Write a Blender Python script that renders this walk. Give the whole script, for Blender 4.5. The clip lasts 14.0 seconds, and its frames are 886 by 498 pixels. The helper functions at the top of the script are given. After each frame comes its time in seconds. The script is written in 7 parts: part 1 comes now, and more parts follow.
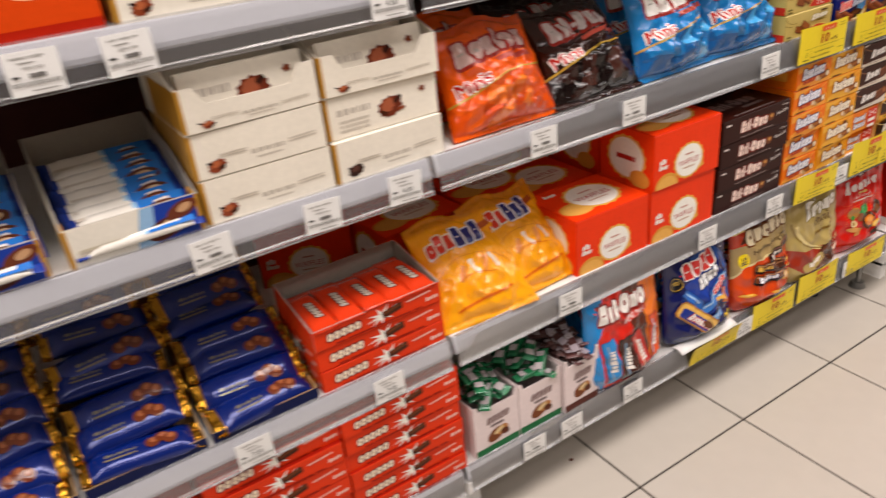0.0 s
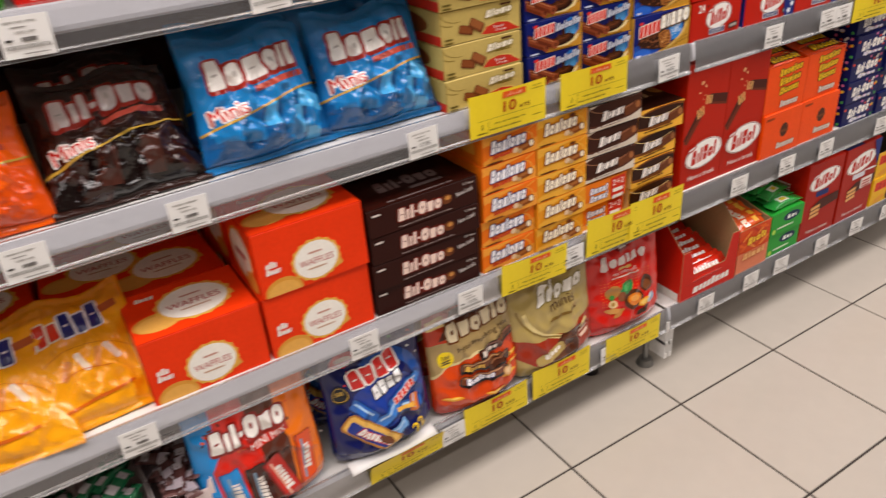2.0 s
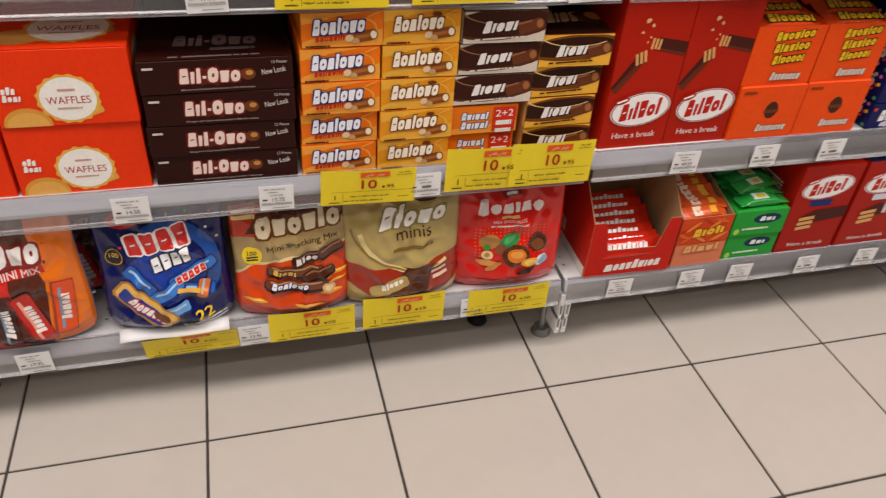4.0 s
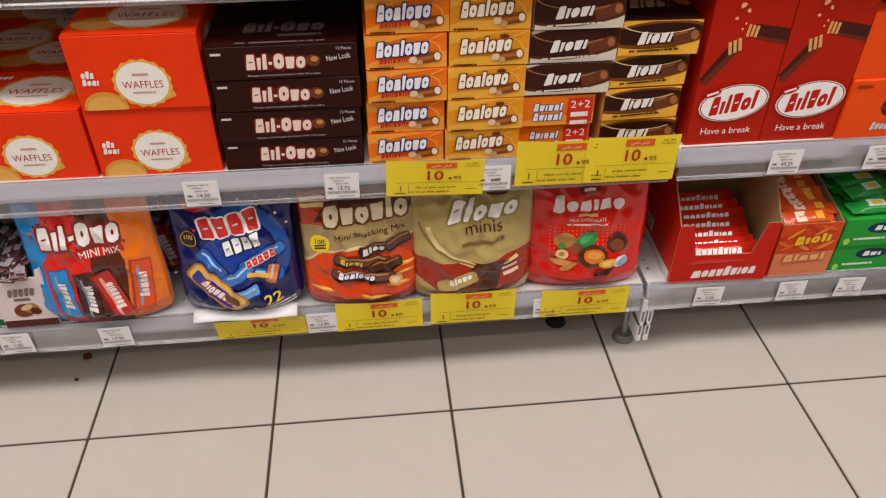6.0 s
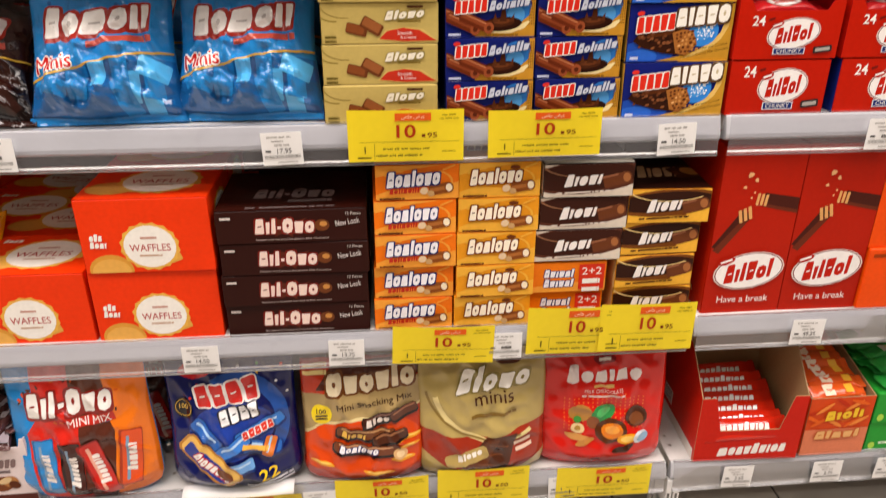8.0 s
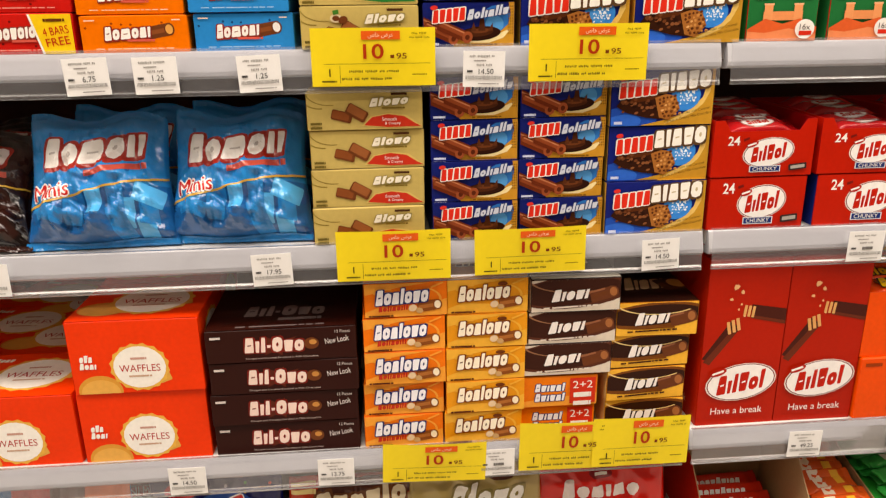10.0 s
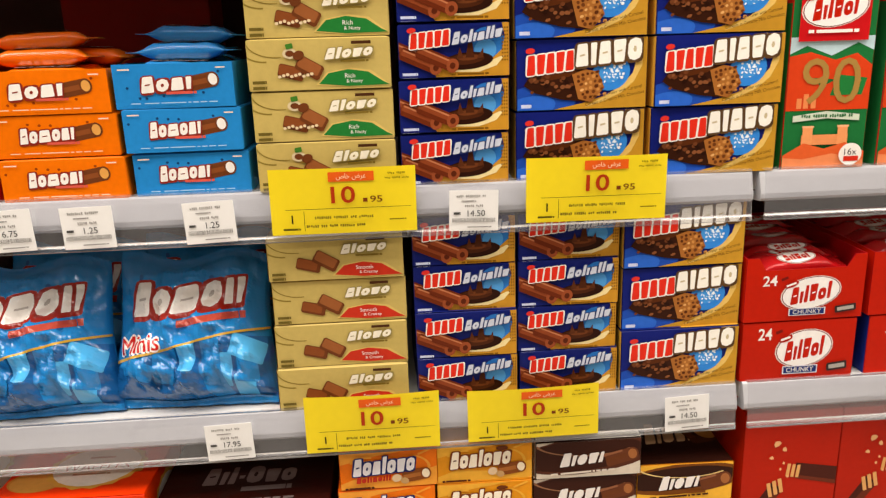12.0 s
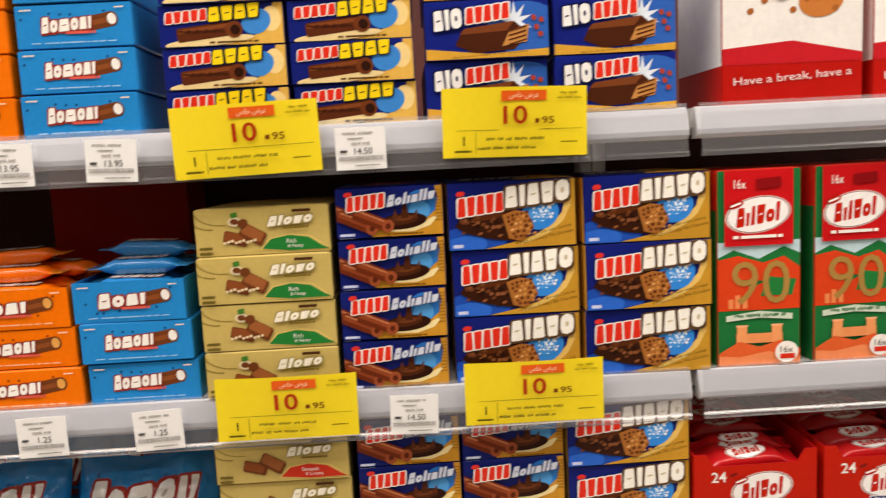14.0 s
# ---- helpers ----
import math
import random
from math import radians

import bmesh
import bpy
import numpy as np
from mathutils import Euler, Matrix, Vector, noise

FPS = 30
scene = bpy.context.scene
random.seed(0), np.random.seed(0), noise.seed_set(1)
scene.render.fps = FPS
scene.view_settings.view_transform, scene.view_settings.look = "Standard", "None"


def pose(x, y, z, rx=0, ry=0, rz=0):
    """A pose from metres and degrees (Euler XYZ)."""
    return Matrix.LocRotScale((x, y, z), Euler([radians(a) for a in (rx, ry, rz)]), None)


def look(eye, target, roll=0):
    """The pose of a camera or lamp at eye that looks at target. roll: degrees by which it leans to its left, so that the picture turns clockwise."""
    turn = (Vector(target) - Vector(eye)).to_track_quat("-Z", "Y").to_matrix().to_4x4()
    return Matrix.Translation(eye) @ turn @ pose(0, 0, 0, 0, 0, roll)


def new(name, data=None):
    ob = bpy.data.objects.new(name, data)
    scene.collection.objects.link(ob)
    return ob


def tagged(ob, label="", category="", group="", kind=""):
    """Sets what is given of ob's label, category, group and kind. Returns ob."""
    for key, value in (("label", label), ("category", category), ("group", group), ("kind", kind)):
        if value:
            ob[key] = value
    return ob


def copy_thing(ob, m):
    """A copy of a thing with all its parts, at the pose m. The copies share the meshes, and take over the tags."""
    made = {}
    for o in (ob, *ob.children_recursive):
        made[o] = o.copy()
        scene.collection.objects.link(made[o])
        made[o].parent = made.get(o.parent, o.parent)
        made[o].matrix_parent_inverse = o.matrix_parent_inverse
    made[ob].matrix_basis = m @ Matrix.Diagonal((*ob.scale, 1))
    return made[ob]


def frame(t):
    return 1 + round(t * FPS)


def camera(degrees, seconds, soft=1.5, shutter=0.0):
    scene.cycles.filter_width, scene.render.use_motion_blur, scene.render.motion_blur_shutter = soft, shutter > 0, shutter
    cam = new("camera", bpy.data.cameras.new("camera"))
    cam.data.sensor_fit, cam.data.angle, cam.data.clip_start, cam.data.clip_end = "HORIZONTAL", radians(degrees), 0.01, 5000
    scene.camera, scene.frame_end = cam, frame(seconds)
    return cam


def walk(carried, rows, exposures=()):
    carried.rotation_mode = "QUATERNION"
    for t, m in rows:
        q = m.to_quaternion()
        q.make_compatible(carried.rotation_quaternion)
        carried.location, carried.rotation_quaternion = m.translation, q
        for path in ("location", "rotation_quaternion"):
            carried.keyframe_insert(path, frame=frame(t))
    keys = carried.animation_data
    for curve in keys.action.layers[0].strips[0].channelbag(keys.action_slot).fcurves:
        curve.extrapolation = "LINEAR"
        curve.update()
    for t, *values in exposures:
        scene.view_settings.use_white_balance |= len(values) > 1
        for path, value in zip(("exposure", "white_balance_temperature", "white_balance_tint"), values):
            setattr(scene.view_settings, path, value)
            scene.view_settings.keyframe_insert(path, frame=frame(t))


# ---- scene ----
cam = camera(61.2, 14.0, soft=1.2, shutter=0.4)
PATH = [
    (0, (-1.738, -0.811, 1.084), (-0.836, 0.717, 0.161), -6.1),
    (0.5, (-1.544, -0.866, 1.081), (-0.648, 0.644, 0.124), -4.5),
    (1, (-1.402, -0.863, 1.082), (-0.54, 0.646, 0.092), -4.5),
    (1.5, (-1.238, -0.843, 1.097), (-0.374, 0.667, 0.112), -4.2),
    (2, (-1.042, -0.876, 1.099), (-0.167, 0.625, 0.108), -4.8),
    (2.5, (-0.886, -0.934, 1.091), (-0.037, 0.576, 0.091), -4.0),
    (3, (-0.765, -0.938, 1.083), (0.077, 0.568, 0.071), -1.4),
    (3.5, (-0.633, -0.926, 1.075), (0.147, 0.571, 0.001), 3.1),
    (4, (-0.521, -0.931, 1.026), (-0.047, 0.584, -0.19), 4.6),
    (6.5, (-0.435, -0.918, 1.002), (-0.278, 0.656, -0.221), 0.0),
    (7, (-0.438, -0.919, 1.005), (-0.27, 0.766, -0.059), -0.1),
    (7.5, (-0.433, -0.903, 0.977), (-0.282, 0.823, -0.022), -0.2),
    (8, (-0.43, -0.895, 0.975), (-0.277, 0.915, 0.138), 0.0),
    (8.2, (-0.425, -0.9, 0.98), (-0.264, 0.931, 0.192), -0.1),
    (10.3, (-0.404, -0.889, 1.026), (-0.257, 1.01, 0.415), -1.0),
    (10.5, (-0.389, -0.873, 1.058), (-0.257, 1.018, 0.419), -1.2),
    (11, (-0.375, -0.8, 1.081), (-0.223, 1.115, 0.525), -2.3),
    (11.5, (-0.374, -0.742, 1.086), (-0.211, 1.178, 0.553), -2.2),
    (12, (-0.367, -0.729, 1.098), (-0.241, 1.199, 0.581), -1.8),
    (12.5, (-0.362, -0.724, 1.114), (-0.278, 1.222, 0.662), -1.3),
    (12.7, (-0.356, -0.722, 1.131), (-0.281, 1.246, 0.781), -1.7),
    (13, (-0.353, -0.72, 1.135), (-0.283, 1.264, 0.891), -1.8),
    (13.5, (-0.344, -0.725, 1.161), (-0.276, 1.262, 0.946), -2.0),
    (14, (-0.274, -0.743, 1.197), (-0.21, 1.242, 0.962), -2.9),
]
walk(cam, [(t, look(eye, target, roll)) for t, eye, target, roll in PATH], [(0.0, -0.43, 6550, 17), (1.5, -0.54, 6520, 17), (3.0, -0.52, 6450, 17), (4.2, -0.66, 6350, 17), (6.5, -0.63, 6300, 18), (8.0, -0.25, 6700, 17), (10.5, -0.25, 7200, 15), (12.5, -0.29, 6800, 13), (13.3, -0.37, 6800, 14), (14.0, -0.4, 6800, 14)])

# ---- light: rows of ceiling tubes over the aisle ----
world = bpy.data.worlds.new("store_air")
scene.world = world
world.use_nodes = True
world.node_tree.nodes["Background"].inputs[0].default_value = (1.0, 0.96, 0.9, 1)
world.node_tree.nodes["Background"].inputs[1].default_value = 0.004


def tube_light(x, y, z, power, length=2.4, wide=0.35):
    lamp = bpy.data.lights.new("ceiling_tube", "AREA")
    lamp.shape, lamp.size, lamp.size_y, lamp.energy = "RECTANGLE", length, wide, power
    lamp.color = (1.0, 0.95, 0.88)
    ob = new("ceiling_tube", lamp)
    ob.matrix_world = pose(x, y, z)
    return ob


for lx in (-4.0, -1.3, 1.4, 4.1):
    tube_light(lx, -0.78, 3.05, 82, wide=0.75)
    tube_light(lx, -2.1, 3.05, 21, wide=0.12)


# ---- materials ----
def lin(h):
    c = [int(h[i:i + 2], 16) / 255 for i in (0, 2, 4)]
    return tuple(v / 12.92 if v <= 0.04045 else ((v + 0.055) / 1.055) ** 2.4 for v in c)


MATS = {}


def surf(name, hexcol, rough=0.4, metal=0.0, bump=0.0, scale=60.0, var=0.05, coat=0.0, fine=0.0, rvar=0.08, spec=0.5):
    """A surface with colour change at two scales, uneven gloss and fine relief."""
    if name in MATS:
        return MATS[name]
    m = bpy.data.materials.new(name)
    m.use_nodes = True
    nt = m.node_tree
    n, ln = nt.nodes, nt.links
    p = n["Principled BSDF"]
    tc = n.new("ShaderNodeTexCoord")
    na, nb = n.new("ShaderNodeTexNoise"), n.new("ShaderNodeTexNoise")
    na.inputs["Scale"].default_value, na.inputs["Detail"].default_value = scale * 0.12, 3
    nb.inputs["Scale"].default_value, nb.inputs["Detail"].default_value = scale, 5
    for q in (na, nb):
        ln.new(tc.outputs["Object"], q.inputs["Vector"])
    info = n.new("ShaderNodeObjectInfo")
    mix = n.new("ShaderNodeMath")
    mix.operation = "ADD"
    ln.new(na.outputs["Fac"], mix.inputs[0])
    ln.new(nb.outputs["Fac"], mix.inputs[1])
    mix2 = n.new("ShaderNodeMath")
    mix2.operation = "MULTIPLY_ADD"
    ln.new(info.outputs["Random"], mix2.inputs[0])
    mix2.inputs[1].default_value = 0.35
    ln.new(mix.outputs[0], mix2.inputs[2])
    rng = n.new("ShaderNodeMapRange")
    rng.inputs[1].default_value, rng.inputs[2].default_value = 0.6, 1.7
    rng.inputs[3].default_value, rng.inputs[4].default_value = 1 - var, 1 + var
    ln.new(mix2.outputs[0], rng.inputs[0])
    hsv = n.new("ShaderNodeHueSaturation")
    hsv.inputs["Color"].default_value = (*lin(hexcol), 1)
    ln.new(rng.outputs[0], hsv.inputs["Value"])
    ln.new(hsv.outputs[0], p.inputs["Base Color"])
    rr = n.new("ShaderNodeMapRange")
    rr.inputs[3].default_value, rr.inputs[4].default_value = max(0.03, rough - rvar), rough + rvar
    ln.new(na.outputs["Fac"], rr.inputs[0])
    ln.new(rr.outputs[0], p.inputs["Roughness"])
    p.inputs["Metallic"].default_value = metal
    p.inputs["Specular IOR Level"].default_value = spec
    p.inputs["Coat Weight"].default_value = coat
    p.inputs["Coat Roughness"].default_value = 0.12
    if bump:
        b = n.new("ShaderNodeBump")
        b.inputs["Strength"].default_value, b.inputs["Distance"].default_value = bump, 0.008 if fine else 0.004
        if fine:
            nc = n.new("ShaderNodeTexNoise")
            nc.noise_type = "RIDGED_MULTIFRACTAL"
            nc.inputs["Scale"].default_value, nc.inputs["Detail"].default_value, nc.inputs["Distortion"].default_value = fine, 1.5, 1.2
            ln.new(tc.outputs["Object"], nc.inputs["Vector"])
            ln.new(nc.outputs["Fac"], b.inputs["Height"])
        else:
            ln.new(nb.outputs["Fac"], b.inputs["Height"])
        ln.new(b.outputs[0], p.inputs["Normal"])
    MATS[name] = m
    return m


def ink(hexcol):
    """Printed carton board."""
    return surf("card_" + hexcol, hexcol, 0.32, bump=0.05, scale=170, var=0.1, coat=0.0, spec=0.13)


def film(hexcol):
    """Printed and crumpled plastic film."""
    return surf("film_" + hexcol, hexcol, 0.1, bump=1.0, scale=90, var=0.06, coat=0.4, fine=11.0, rvar=0.05, spec=0.4)


def foil(hexcol):
    """Thin printed metal foil, creased."""
    return surf("foil_" + hexcol, hexcol, 0.2, metal=0.25, bump=0.6, scale=90, var=0.1, coat=0.35, fine=13.0, rvar=0.06)


def clear_plastic(name, tint, gloss, milk=0.0):
    m = bpy.data.materials.new(name)
    m.use_nodes = True
    nt = m.node_tree
    n, ln = nt.nodes, nt.links
    n.remove(n["Principled BSDF"])
    tr, gl, mx, fr = (n.new(k) for k in ("ShaderNodeBsdfTransparent", "ShaderNodeBsdfGlossy", "ShaderNodeMixShader", "ShaderNodeFresnel"))
    tr.inputs[0].default_value = (*tint, 1)
    gl.inputs["Roughness"].default_value = 0.26
    fr.inputs[0].default_value = 1.5
    add = n.new("ShaderNodeMath")
    add.operation = "ADD"
    add.inputs[1].default_value = gloss
    ln.new(fr.outputs[0], add.inputs[0])
    ln.new(add.outputs[0], mx.inputs[0])
    df, body = n.new("ShaderNodeBsdfDiffuse"), n.new("ShaderNodeMixShader")
    df.inputs[0].default_value = (0.8, 0.79, 0.8, 1)
    body.inputs[0].default_value = milk
    ln.new(tr.outputs[0], body.inputs[1])
    ln.new(df.outputs[0], body.inputs[2])
    ln.new(body.outputs[0], mx.inputs[1])
    ln.new(gl.outputs[0], mx.inputs[2])
    ln.new(mx.outputs[0], n["Material Output"].inputs[0])
    return m


PVC = clear_plastic("clear_pvc", (0.95, 0.95, 0.96), 0.03, 0.05)
WHITE_STEEL = surf("white_enamel", "e2e0dc", 0.34, bump=0.02, scale=150, var=0.04)
EDGE_STEEL = surf("shelf_edge_enamel", "b4b4b7", 0.3, bump=0.02, scale=120, var=0.05, coat=0.2)
GALV = surf("galvanised_steel", "9a9a98", 0.42, metal=0.8, bump=0.05, scale=90, var=0.1)
BLACK = surf("black_rubber", "17161a", 0.55, bump=0.1, scale=120)
BACK = surf("back_panel_brown", "4c1c14", 0.7, bump=0.05, scale=60, var=0.12)
TILE = surf("beige_porcelain", "bcb4a9", 0.3, bump=0.04, scale=26, var=0.045, coat=0.1)
GROUT = surf("dark_grout", "3f3833", 0.9, bump=0.3, scale=300, var=0.2)
PLASTER = surf("plain_wall_paint", "5f574f", 0.8, bump=0.05, scale=40)
CEIL = surf("ceiling_paint", "4a4844", 0.85, bump=0.05, scale=30)
KRAFT = surf("kraft_board", "a8865c", 0.7, bump=0.12, scale=160, var=0.1)
GREYBOARD = surf("grey_board", "a39b90", 0.75, bump=0.12, scale=160, var=0.1)
PAPER = surf("label_paper", "eeedea", 0.6, bump=0.03, scale=200, var=0.02)
PROMO = surf("promo_paper", "f2d714", 0.5, bump=0.05, scale=120, var=0.04)
GOLDFOIL = surf("gold_foil", "c08a28", 0.24, metal=0.9, bump=0.6, scale=90, var=0.12, fine=60.0)

RED, WHITE, CREAM = "c8140f", "f3efe6", "efe9da"
NAVY, YEL, ORG = "12226b", "f4c21b", "f07a12"
CHOC, CHOC2, CARAM = "4a2413", "6e3a1c", "c98a45"


# ---- mesh helpers ----
from mathutils.geometry import tessellate_polygon


def mesh_ob(name, verts, faces, mats, idx=None, parent=None, label="", smooth=False):
    me = bpy.data.meshes.new(name)
    me.from_pydata(verts, [], faces)
    for m in mats:
        me.materials.append(m)
    if idx is not None:
        me.polygons.foreach_set("material_index", idx)
    if smooth:
        me.polygons.foreach_set("use_smooth", [True] * len(me.polygons))
    me.update()
    ob = new(name, me)
    if parent:
        ob.parent = parent
    if label:
        tagged(ob, label)
    return ob


def part(name, bm, material, parent, label="", smooth=False):
    me = bpy.data.meshes.new(name)
    bm.to_mesh(me)
    bm.free()
    for m in (material if isinstance(material, (list, tuple)) else [material]):
        me.materials.append(m)
    if smooth:
        me.polygons.foreach_set("use_smooth", [True] * len(me.polygons))
    ob = new(name, me)
    ob.parent = parent
    if label:
        tagged(ob, label)
    return ob


def block(x0, x1, y0, y1, z0, z1, bev=0.0015, bm=None, seg=1):
    """A box with softened edges, added to bm."""
    out = bm or bmesh.new()
    b = bmesh.new()
    bmesh.ops.create_cube(b, size=1)
    bmesh.ops.transform(b, matrix=Matrix.LocRotScale(((x0 + x1) / 2, (y0 + y1) / 2, (z0 + z1) / 2), None, (x1 - x0, y1 - y0, z1 - z0)), verts=b.verts)
    if bev:
        bmesh.ops.bevel(b, geom=b.edges[:], offset=bev, segments=seg, profile=0.6, affect="EDGES")
    if not bm:
        out.free()
        return b
    tmp = bpy.data.meshes.new("tmp")
    b.to_mesh(tmp)
    b.free()
    out.from_mesh(tmp)
    bpy.data.meshes.remove(tmp)
    return out


def thing(name, label, category, group="", kind=""):
    return tagged(new(name), label, category, group, kind)


# ---- printed artwork: flat shapes laid on a face ----
def clip(pts, edges):
    """Cut a polygon by lines (a, b, c), keeping a*x + b*y + c >= 0."""
    for a, b, c in edges:
        out = []
        for i, p in enumerate(pts):
            q = pts[i - 1]
            dp, dq = a * p[0] + b * p[1] + c, a * q[0] + b * q[1] + c
            if (dp >= 0) != (dq >= 0):
                s = dq / (dq - dp)
                out.append((q[0] + s * (p[0] - q[0]), q[1] + s * (p[1] - q[1])))
            if dp >= 0:
                out.append(p)
        pts = out
        if len(pts) < 3:
            return []
    return pts


GLYPHS = {}


def glyph_polys(text):
    if text not in GLYPHS:
        cu = bpy.data.curves.new("lettering", "FONT")
        cu.body, cu.size, cu.resolution_u, cu.offset = text, 1.0, 3, 0.014 if text.isdigit() else 0.0
        cu.align_x, cu.align_y = "CENTER", "CENTER"
        ob = bpy.data.objects.new("lettering", cu)
        scene.collection.objects.link(ob)
        me = ob.evaluated_get(bpy.context.evaluated_depsgraph_get()).to_mesh()
        co = [v.co.to_2d() for v in me.vertices]
        me.calc_loop_triangles()
        polys = [[(co[i].x, co[i].y) for i in f.vertices] for f in me.loop_triangles]
        bpy.data.objects.remove(ob)
        bpy.data.curves.remove(cu)
        xs = [p[0] for f in polys for p in f] or [0, 1]
        ys = [p[1] for f in polys for p in f] or [0, 1]
        GLYPHS[text] = (polys, min(xs), max(xs), min(ys), max(ys))
    return GLYPHS[text]


# the beat of tall, low, narrow and wide blocks in each trade mark
RHYTHM = {(7, 5): "Tit-Ono", (7, 8): "Tontono", (5, 9): "Tioni", (5, 6): "TTTTT", (5, 14): "TtTTO", (8, 12): "Totinttn", (5, 7): "Ttono", (6, 7): "Towoii",
          (7, 9): "Tit-Ono", (6, 9): "Tonton", (6, 6): "Towoni", (4, 15): "TTTT", (3, 2): "TtO", (7, 21): "Tit-Ono", (4, 22): "TTTT", (4, 23): "TTTT", (6, 24): "Ononto",
          (6, 26): "Tonino", (5, 31): "ooooo", (9, 41): "wonnTnion", (6, 50): "TitTot", (3, 3): "oTn", (3, 4): "TnT", (5, 5): "onono"}


class Art:
    """Shapes on a face of w by h metres; places and sizes are fractions of it, turns in degrees."""

    def __init__(self, w, h, coat=ink):
        self.w, self.h, self.coat, self.items, self.layer = w, h, coat, [], 0

    def poly(self, pts, col, flat=False):
        """pts in metres from the face's lower left corner."""
        if not flat:
            self.layer += 1
        area = sum(p[0] * q[1] - q[0] * p[1] for p, q in zip(pts, pts[1:] + pts[:1]))
        if area < 0:
            pts = pts[::-1]
        e = 0.0006
        pts = clip(pts, [(1, 0, -e), (-1, 0, self.w - e), (0, 1, -e), (0, -1, self.h - e)])
        if len(pts) > 2:
            self.items.append((pts, col, self.layer))
        return self

    def spin(self, pts, cx, cy, rot):
        c, s = math.cos(radians(rot)), math.sin(radians(rot))
        X, Y = cx * self.w, cy * self.h
        return [(X + x * c - y * s, Y + x * s + y * c) for x, y in pts]

    def rect(self, x0, y0, x1, y1, col, flat=False):
        return self.poly([(x0 * self.w, y0 * self.h), (x1 * self.w, y0 * self.h), (x1 * self.w, y1 * self.h), (x0 * self.w, y1 * self.h)], col, flat)

    def free(self, pts, col):
        return self.poly([(x * self.w, y * self.h) for x, y in pts], col)

    def ell(self, cx, cy, rx, ry, col, rot=0, n=22, flat=False):
        rx, ry = rx * self.w, ry * self.h
        pts = [(rx * math.cos(2 * math.pi * i / n), ry * math.sin(2 * math.pi * i / n)) for i in range(n)]
        return self.poly(self.spin(pts, cx, cy, rot), col, flat)

    def bar(self, cx, cy, l, t, rot, col, flat=False, r=0.25):
        l, t = l * self.w / 2, t * self.h / 2
        r = r * min(l, t)
        pts = [(-l, -t + r), (-l + r, -t), (l - r, -t), (l, -t + r), (l, t - r), (l - r, t), (-l + r, t), (-l, t - r)]
        return self.poly(self.spin(pts, cx, cy, rot), col, flat)

    def star(self, cx, cy, r, col, n=9, inner=0.55, rot=0, sx=1.0, flat=False):
        r *= self.h
        pts = [(sx * r * (1 if i % 2 else inner) * math.cos(math.pi * i / n), r * (1 if i % 2 else inner) * math.sin(math.pi * i / n)) for i in range(2 * n)]
        return self.poly(self.spin(pts, cx, cy, rot), col, flat)

    def swoosh(self, cx, cy, r0, r1, a0, a1, col, sy=1.0):
        """A ring's segment, in fractions of the width."""
        n = 16
        an = [radians(a0 + (a1 - a0) * i / n) for i in range(n + 1)]
        pts = [(cx * self.w + r1 * self.w * math.cos(a), cy * self.h + sy * r1 * self.w * math.sin(a)) for a in an]
        pts += [(cx * self.w + r0 * self.w * math.cos(a), cy * self.h + sy * r0 * self.w * math.sin(a)) for a in reversed(an)]
        return self.poly(pts, col)

    def txt(self, s, cx, cy, height, col, rot=0, width=None):
        polys, x0, x1, y0, y1 = glyph_polys(s)
        k = height * self.h / max(1e-6, y1 - y0)
        kx = width * self.w / max(1e-6, x1 - x0) if width else k
        self.layer += 1
        for f in polys:
            self.poly(self.spin([((x - (x0 + x1) / 2) * kx, (y - (y0 + y1) / 2) * k) for x, y in f], cx, cy, rot), col, True)
        return self

    def mark(self, cx, cy, w, h, n, fill, edge=None, rot=0, slant=8, cap=1.3, seed=1, hole=None, drop=0.0):
        """A trade mark as a row of plain rounded blocks over a coloured edge: T and t tall, the rest low; t, i narrow; w wide; o, O pierced."""
        rnd = random.Random(seed * 31 + n)
        beat = RHYTHM.get((n, seed)) or "T" + "".join(rnd.choice("oonnit") for _ in range(n - 1))
        wide = [{"t": 0.56, "i": 0.52, "w": 1.42, "-": 0.5, "O": 1.1}.get(c, 1.0) for c in beat]
        W, Ht = w * self.w, h * self.h / cap
        shear = math.tan(radians(slant))
        unit = W / sum(wide)
        gap = unit * 0.07
        low = -Ht * cap / 2
        hole = hole or edge
        cells, x = [], -W / 2
        for c, k in zip(beat, wide):
            if c == "-":
                cells.append((c, x + gap, low + Ht * 0.38, x + k * unit - gap, low + Ht * 0.62))
            else:
                cells.append((c, x + gap, low, x + k * unit - gap, low + Ht * (cap if c in "TtO" else 1.0)))
            x += k * unit

        def put(pts, col):
            self.poly(self.spin([(px + shear * (py - low), py) for px, py in pts], cx, cy, rot), col, True)

        def rounded(x0, y0, x1, y1, r):
            out = []
            for qx, qy, a in ((x1 - r, y0 + r, -90), (x1 - r, y1 - r, 0), (x0 + r, y1 - r, 90), (x0 + r, y0 + r, 180)):
                out += [(qx + r * math.cos(radians(a + d)), qy + r * math.sin(radians(a + d))) for d in (0, 45, 90)]
            return out

        if edge:
            self.layer += 1
            g = min(unit * 0.13, Ht * 0.1)
            for c, x0, y0, x1, y1 in cells:
                d = drop * Ht * 0.8
                put(rounded(x0 - g, y0 - g - d, x1 + g, y1 + g, 0.3 * min(x1 - x0, y1 - y0)), edge)
        self.layer += 1
